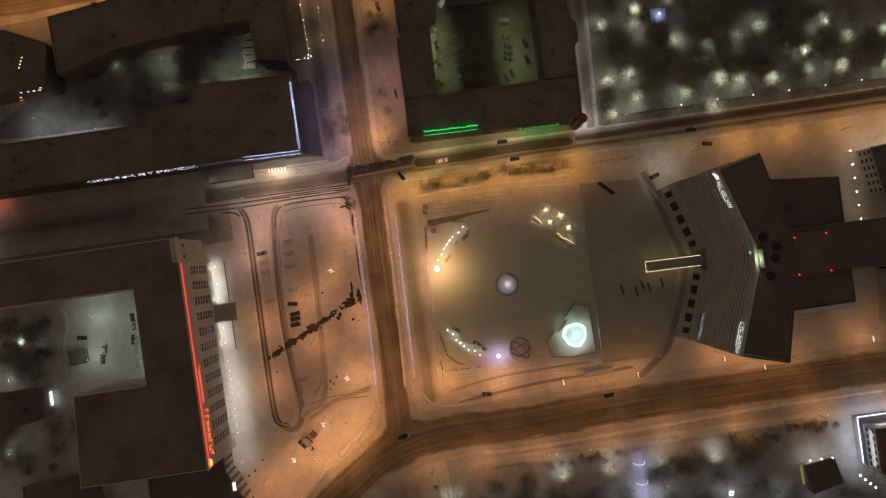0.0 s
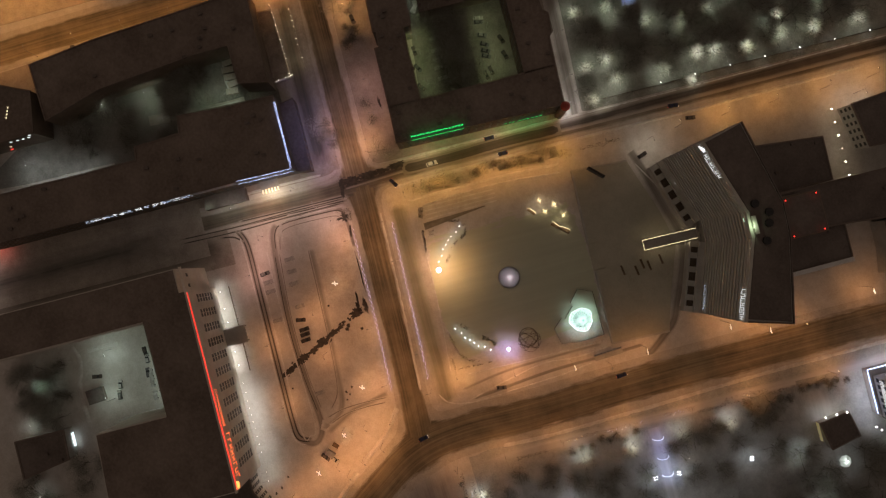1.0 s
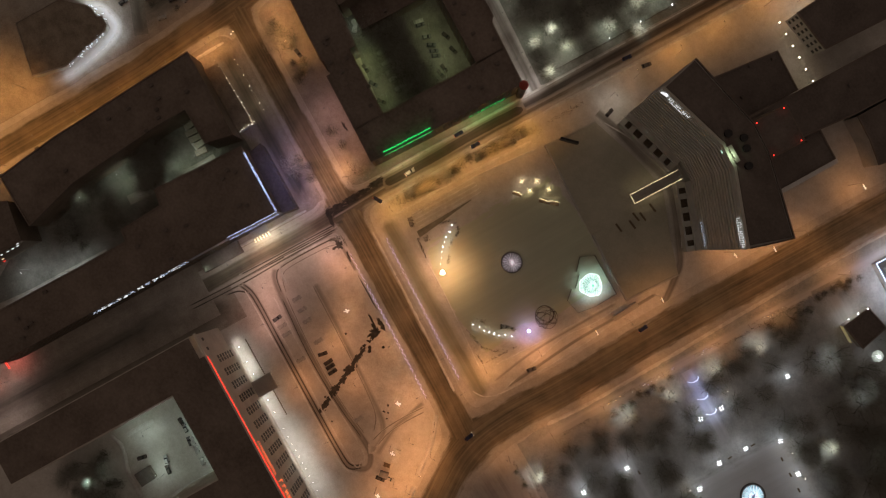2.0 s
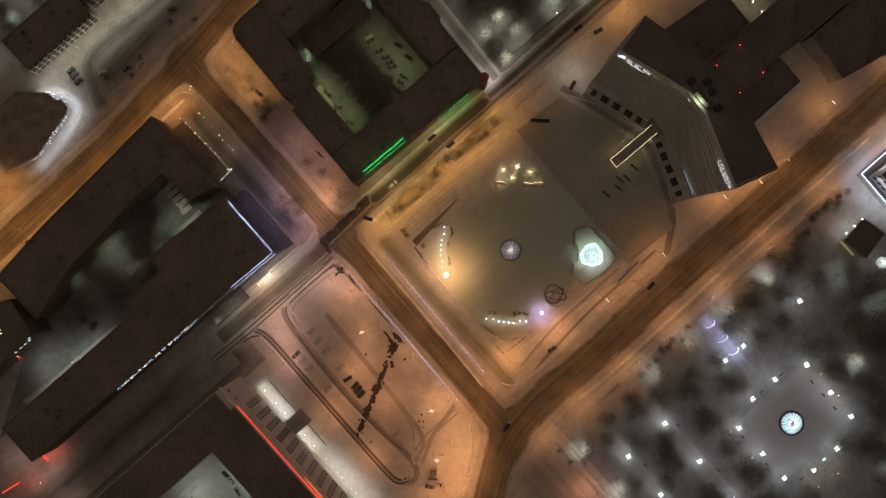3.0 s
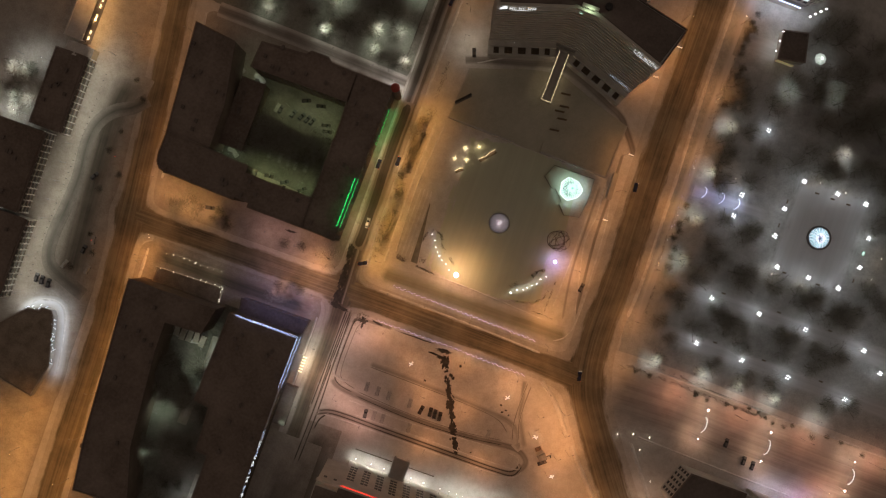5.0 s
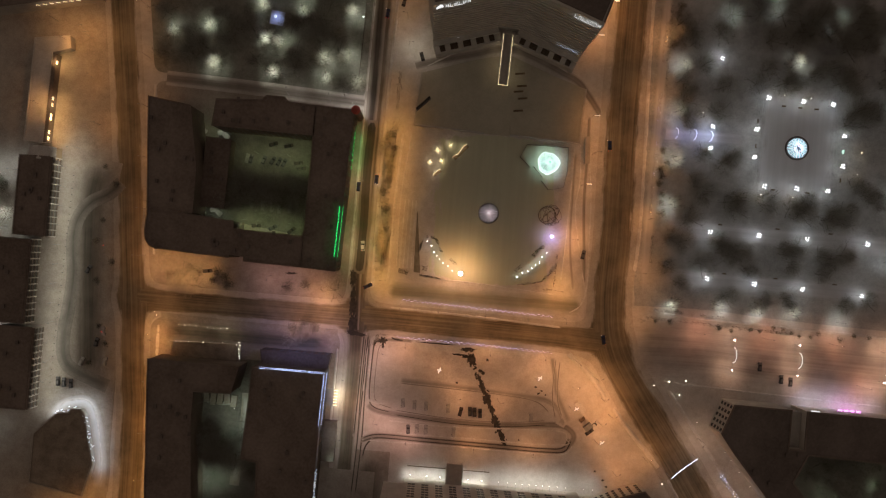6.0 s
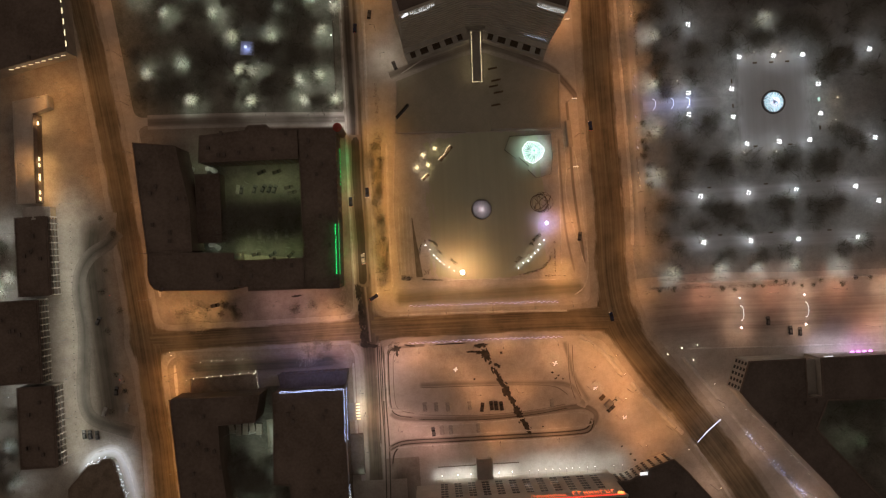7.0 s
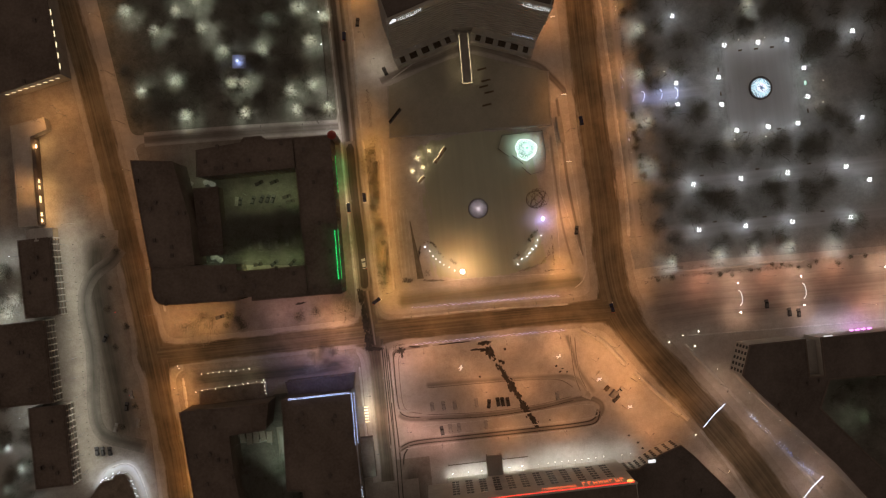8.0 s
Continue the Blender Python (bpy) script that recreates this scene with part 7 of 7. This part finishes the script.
kiosk = thing("container_kiosk", "low white container and crates in the car park", "kiosk", at=(55.5, -96.5, 0.15), turn=-47)
part("base", box(-4.2, -2.6, 0.0, 4.2, 2.6, 0.25, None, 0.05), STUCCO_PALE, kiosk)
part("container", box(0.2, -2.2, 0.25, 2.8, 2.0, 2.5, None, 0.05), STEEL, kiosk, "grey container")
part("crate", box(-3.6, -1.6, 0.25, -2.0, 1.4, 1.5, None, 0.05), TIMBER, kiosk)
part("crate", box(-1.4, 0.6, 0.25, -0.3, 1.8, 1.1, None, 0.05), STUCCO_PALE, kiosk)
box2 = thing("container_kiosk", "pale site hut beside the car park lamps", "kiosk", at=(52.0, -88.6, 0.15), turn=-47)
part("body", box(-3, -1.2, 0, 3, 1.2, 2.3, None, 0.06), STUCCO_PALE, box2)
part("roof", box(-3.2, -1.4, 2.3, 3.2, 1.4, 2.5, None, 0.05), SNOW_BANK, box2)

# ---------------------------------------------------------------- park: fountain, arches, booth
pf = thing("park_fountain", "round park fountain glowing with radial coloured lights", "fountain", at=(146.1, 44.8, 0.16))
n = 56
bm = bmesh.new()
ring = [[bm.verts.new((r * math.cos(2 * math.pi * k / n), r * math.sin(2 * math.pi * k / n), z)) for k in range(n)] for r, z in ((5.0, 0), (5.0, 0.7), (5.8, 0.7), (5.8, 0))]
for i in range(4):
    for k in range(n):
        bm.faces.new([ring[i][k], ring[(i + 1) % 4][k], ring[(i + 1) % 4][(k + 1) % n], ring[i][(k + 1) % n]])
bmesh.ops.recalc_face_normals(bm, faces=bm.faces)
part("basin", bm, BASIN, pf, "dark basin rim")
# glowing surface added to fill the dark middle of the basin
part("water", tube((0, 0, 0), (0, 0, 0.35), 5.0, 5.0, 40), WATER_GLOW, pf, "water with a faint glow put into its colour")
for k in range(36):
    ang = 2 * math.pi * k / 36
    bm = bmesh.new()
    tube((4.8 * math.cos(ang), 4.8 * math.sin(ang), 0.5), (2.6 * math.cos(ang), 2.6 * math.sin(ang), 1.5), 0.13, 0.13, 5, bm)
    part("light_bar", bm, (LED_AQUA, LED_WHITE2, LED_AQUA, LED_WHITE2)[k % 4], pf)
rng = random.Random(4)
for k in range(60):
    a, r = rng.uniform(0, 6.28), 2.5 * math.sqrt(rng.random())
    b = a + rng.uniform(0.3, 0.9)
    part("light_bar", tube((r * math.cos(a), r * math.sin(a), 1.6), (2.2 * math.cos(b), 2.2 * math.sin(b), 1.7), 0.12, 0.12, 5), (LED_WHITE2, LED_PINK, LED_AQUA)[k % 3], pf)
light(146.1, 44.8, 4.4, 240, (0.75, 0.85, 1.0), 172, 1.0, name="fountain_light")

for k, x in enumerate((86.6, 95.4, 103.2)):
    arch = thing("light_arch", "glowing white arch over the park path", "light arch", "path arches", "", (x, 46.7, 0.16), 0)
    bm = bmesh.new()
    pts = [(0.5 * math.sin(math.pi * i / 16), 2.6 * math.cos(math.pi * i / 16), 3.6 * math.sin(math.pi * i / 16)) for i in range(17)]
    for a, b in zip(pts, pts[1:]):
        tube(a, b, 0.09, 0.09, 5, bm)
    part("light_hoop", bm, LED_ARCH, arch)
    part("frame", tube((0, 2.6, 0), (0, 2.6, 0.5), 0.1, 0.1, 6), STEEL, arch)
    part("frame", tube((0, -2.6, 0), (0, -2.6, 0.5), 0.1, 0.1, 6), STEEL, arch)
    light(0.6, 0, 3.9, 380, (0.42, 0.5, 1.0), 172, 0.6, parent=arch)
for x in (122, 153.5, 195.5):
    arch = thing("light_arch", "tall white garland arch over the promenade", "light arch", "promenade arches", "", (x, -57, 0.03), 0)
    for y in (7.2, -7.2):
        part("post", tube((0, y, 0), (0, y, 4.6), 0.12, 0.10, 8), STEEL, arch)
        part("lamp_head", ball((0, y, 5.0), 0.34, None, 0.8), LAMP_WHITE, arch, "bright lamp head")
        light(0, y, 6.0, 1300, (1.0, 0.58, 0.36), 172, 0.4, parent=arch)
    bm = bmesh.new()
    pts = [(0.9 * math.sin(math.pi * i / 18), 3.6 * math.cos(math.pi * i / 18), 5.2 + 1.4 * math.sin(math.pi * i / 18)) for i in range(19)]
    for a, b in zip(pts, pts[1:]):
        tube(a, b, 0.13, 0.13, 5, bm)
    part("light_hoop", bm, LED_WHITE2, arch)
    part("crossbar", tube((0, -7.2, 4.9), (0, 7.2, 4.9), 0.05, 0.05, 5), STEEL, arch)
for a, b in (((96.5, -117.1), (108.2, -106.9)), ((141, -156.9), (152, -147))):
    g = thing("street_garland", "bright white garland hung across the avenue", "garland", "street garlands")
    for p in (a, b):
        part("post", tube((*p, 0), (*p, 8.4), 0.12, 0.08, 8), STEEL, g)
    bm = bmesh.new()
    rng = random.Random(3)
    pts = [Vector((*a, 8)).lerp(Vector((*b, 8)), i / 24) - Vector((0, 0, 0.8 * math.sin(math.pi * i / 24))) for i in range(25)]
    for p, q in zip(pts, pts[1:]):
        r = rng.uniform(0.10, 0.24)
        tube(p, q, r, r * 0.6, 5, bm)
    part("light_string", bm, LED_ICE, g, "string of ice-white lights")

booth = thing("garden_pavilion", "square pavilion with a pale blue-lit roof", "pavilion", at=(-108.2, 83.8, 0.15), turn=-6)
bm = bmesh.new()
a = [bm.verts.new((x, y, 3.2)) for x, y in ((-3.3, -3.3), (3.3, -3.3), (3.3, 3.3), (-3.3, 3.3))]
top = bm.verts.new((0, 0, 4.4))
for k in range(4):
    bm.faces.new([a[k], a[(k + 1) % 4], top])
bm.faces.new(a[::-1])
part("roof", bm, rough_mat("blue_tent_roof", (0.42, 0.48, 0.72), (0.55, 0.6, 0.82)), booth, "pale blue tent roof")
part("lamp", ball((-0.7, 0.3, 4.5), 0.75, None, 0.6), LED_TENT, booth, "soft white glow")
for x in (-3.1, 3.1):
    for y in (-3.1, 3.1):
        part("post", tube((x, y, 0), (x, y, 3.2), 0.08, 0.08, 6), STEEL, booth)
light(-108.2, 83.8, 6.5, 260, (0.6, 0.7, 1.0), 150, 0.6, name="pavilion_light")

# benches along the park plaza
proto = None
for x, y, a in ((138, 64.4, 0), (146, 64.3, 0), (154, 64.3, 0), (126, 44, 90), (126, 56, 90), (168.2, 58, 90), (168.4, 31, 90), (136, 23.6, 0), (153, 23.6, 0), (112, 4.6, 0), (140, 4.9, 0), (166, 4.8, 0), (116, -18.8, 0), (141, -19, 0), (170, -19.4, 0)):
    if proto is None:
        proto = thing("bench", "dark park bench beside the path", "bench", "park benches")
        part("seat", box(-1.0, -0.3, 0.42, 1.0, 0.3, 0.5, None, 0.02), TIMBER, proto)
        part("backrest", box(-1.0, 0.28, 0.6, 1.0, 0.36, 1.0, None, 0.02), TIMBER, proto)
        for dx in (-0.8, 0.8):
            part("leg", box(dx - 0.05, -0.28, 0, dx + 0.05, 0.34, 0.44), DARK_METAL, proto)
        proto.matrix_basis = pose(x, y, 0.16, 0, 0, a)
    else:
        copy_thing(proto, pose(x, y, 0.16, 0, 0, a))
lit = thing("sign_board", "small green-lit notice board by the plaza", "sign", at=(168.0, 44.8, 0.16))
part("panel", box(-0.2, -0.9, 1.0, 0.2, 0.9, 2.2, None, 0.04), LED_MINT, lit)
part("post", tube((0, 0, 0), (0, 0, 1.0), 0.08, 0.08, 6), STEEL, lit)

# garland lights in the hedges along the avenue
def lit_hedge(a, b, count, seed, colour, w=1.6):
    h = hedge([a, b], w, 1.2, seed, label="brown hedge strung with tiny coloured lights", dense=16, material=TWIG)
    rng = random.Random(seed)
    for k in range(count):
        p = Vector(a).lerp(Vector(b), rng.random())
        part("bulb", ball((p.x + rng.uniform(-w, w) / 2, p.y + rng.uniform(-w, w) / 2, 1.2), rng.uniform(0.10, 0.2), None, 1.0, 6, 4), colour[k % len(colour)], h)
    return h


lit_hedge((77.6, 52), (78.0, 66), 9, 61, (LED_GARLAND2, LED_WHITE2))
lit_hedge((78.0, 24), (78.2, 42), 11, 62, (LED_GARLAND2, LED_WHITE2))
lit_hedge((77.6, 6), (77.8, 22), 6, 63, (LED_STAR, LED_WHITE2))
lit_hedge((122.4, -115.6), (131.6, -126.8), 26, 64, (LED_GARLAND2, LED_ICE), 1.9)
lit_hedge((133.6, -129.2), (151.0, -148.6), 52, 66, (LED_GARLAND2, LED_GARLAND2, LED_ICE), 1.9)
lit_hedge((77.8, 80), (78.4, 100), 5, 65, (LED_WHITE2, LED_STAR))
for k, (a, b) in enumerate((((80, -43), (150, -45)), ((80, 66), (80, 112)), ((80, -3), (80, -17)), ((84, -39), (118, -40)), ((-48, 46), (-48, 66)))):
    hedge([a, b], 1.4, 0.9, 70 + k, dense=18)

# string lights over the terrace by the corner block
for pts in ([(-141.6, -65.3), (-136, -65.0), (-131, -65.1), (-125.1, -65.4), (-118.7, -65.0), (-111.9, -64.7)], [(-145.4, -73.4), (-139.5, -72.8), (-133, -72.6), (-126, -72.2), (-120.1, -71.9), (-112.4, -71.5)], [(-112.4, -71.5), (-112.0, -76.4), (-111.6, -78.6), (-111.3, -82.4), (-110.9, -87.5)]):
    s = thing("string_lights", "string of small white bulbs on slim posts", "string lights", "string lights")
    for p, q in zip(pts, pts[1:]):
        part("wire", tube((*p, 4.9), (*q, 4.9), 0.02, 0.02, 4), DARK_METAL, s)
    for k, p in enumerate(q for a, b in zip(pts, pts[1:]) for q in (a, tuple(Vector(a).lerp(Vector(b), 0.55)))):
        part("post", tube((*p, 0.1), (*p, 4.9), 0.05, 0.05, 6), STEEL, s)
        part("bulb", ball((*p, 5.1), 0.105 + 0.045 * math.sin(2.7 * k), None, 1.0, 8, 6), LAMP_WARMWHITE, s, "glowing bulb")
for x, y in ((-112.6, -71.2), (-113.4, -72.4), (-112.0, -72.6), (-153.1, -60), (-152.4, -61.2)):
    b = thing("spot_lamp", "small bright spot lamp on a post", "lamp", "spot lamps", "", (x, y, 0.0))
    part("post", tube((0, 0, 0), (0, 0, 4.6), 0.05, 0.05, 6), STEEL, b)
    part("globe", ball((0, 0, 4.8), 0.15), LAMP_WARMWHITE, b)
light(-120, -69, 5.2, 220, WARM, 170, 1.0, name="terrace_light")
light(-136, -69, 5.2, 220, WARM, 170, 1.0, name="terrace_light")

low_fence([(-67.6, 53), (-67.0, 88), (-67.3, 120), (-66.8, 153), (-66.4, 200)], 1.3, "thin dark fence along the garden footway")
proto = None
for k in range(7):
    m = pose(-67.6 + 0.012 * 16 * k, 88 + 16.1 * k, 0.15)
    if proto is None:
        proto = thing("path_lamp", "small white lamp post beside the garden fence", "lamp", "fence lamps")
        part("pole", tube((0, 0, 0), (0, 0, 3.2), 0.06, 0.05, 6), STEEL, proto)
        part("globe", ball((0, 0, 3.35), 0.2), LAMP_WHITE, proto)
        light(0, 0, 3.9, 70, WHITE, 150, 0.3, 1.0, parent=proto)
        proto.matrix_basis = m
    else:
        copy_thing(proto, m)
# ---------------------------------------------------------------- west side: drive, bollards, entrance lamps
track("track_drive_west", [(-176, -0.5), (-181.6, -6.4), (-189.4, -11.1), (-194.8, -18.7), (-196.5, -29.6), (-194.9, -46.3), (-195.6, -60.9), (-196.9, -73.6), (-196.2, -84.7), (-192.3, -90.6), (-181.8, -95.1), (-174, -98.0)], 6.5, "dark curved drive before the apartment houses", 0.204, DRIVE)
proto = None
for k in range(34):
    y = 4 - k * 3.1
    m = pose(-198.6 - (0.08 * k), y, 0.15)
    if proto is None:
        proto = thing("bollard", "short dark bollard along the footway", "bollard", "bollards")
        part("post", tube((0, 0, 0), (0, 0, 0.8), 0.14, 0.12, 8), DARK_METAL, proto)
        part("cap", ball((0, 0, 0.82), 0.17, None, 0.6, 8, 4), DARK_METAL, proto)
        proto.matrix_basis = m
    else:
        copy_thing(proto, m)
hut = thing("gabled_porch", "small gabled porch with a snowy roof", "porch", at=(-211.5, 9.8, 0))
bm = bmesh.new()
v = [bm.verts.new(p) for p in ((-6.5, -3, 6), (6.5, -3, 6), (6.5, 3.2, 6), (-6.5, 3.2, 6), (0, -3, 9.5), (0, 3.2, 9.5))]
for f in ((0, 1, 4), (1, 2, 5, 4), (2, 3, 5), (3, 0, 4, 5)):
    bm.faces.new([v[k] for k in f])
part("roof", bm, SNOW_BANK, hut)
part("wall", box(-6.2, -2.8, 0, 6.2, 3.0, 6), STUCCO, hut)
for x, y in ((-180.7, -31), (-178.1, -71.8)):
    s = thing("marker_lamp", "small red marker lamp on a post", "lamp", "marker lamps", "", (x, y, 0.15))
    part("post", tube((0, 0, 0), (0, 0, 2.6), 0.05, 0.05, 6), STEEL, s)
    part("globe", ball((0, 0, 2.7), 0.18), LED_RED, s)
for a, b in (((-78, -224), (-68.5, -223.5)), ((-71, -249), (-69.5, -240))):
    s = thing("sign_board", "red glowing shop sign at the far corner", "sign", "red signs")
    part("panel", tube((*a, 3.4), (*b, 3.4), 0.3, 0.3, 6), LED_RED, s)
    part("post", tube((*a, 0), (*a, 3.4), 0.1, 0.1, 6), STEEL, s)
light(-70, -221, 5, 900, (1.0, 0.2, 0.15), 165, 0.6, name="sign_light")
light(-66, -236, 5, 500, (1.0, 0.2, 0.15), 165, 0.6, name="sign_light")
for x, y in ((93.6, -72.7), (101.5, -71.7), (98.9, -78.8), (86.5, -75.2), (108.7, -91.1), (94.4, -122)):
    s = thing("spot_lamp", "small bright spot lamp on a post", "lamp", "corner spot lamps", "", (x, y, 0.0))
    part("post", tube((0, 0, 0), (0, 0, 1.6), 0.05, 0.05, 6), STEEL, s)
    part("globe", ball((0, 0, 1.8), 0.2), LAMP_WARMWHITE, s)
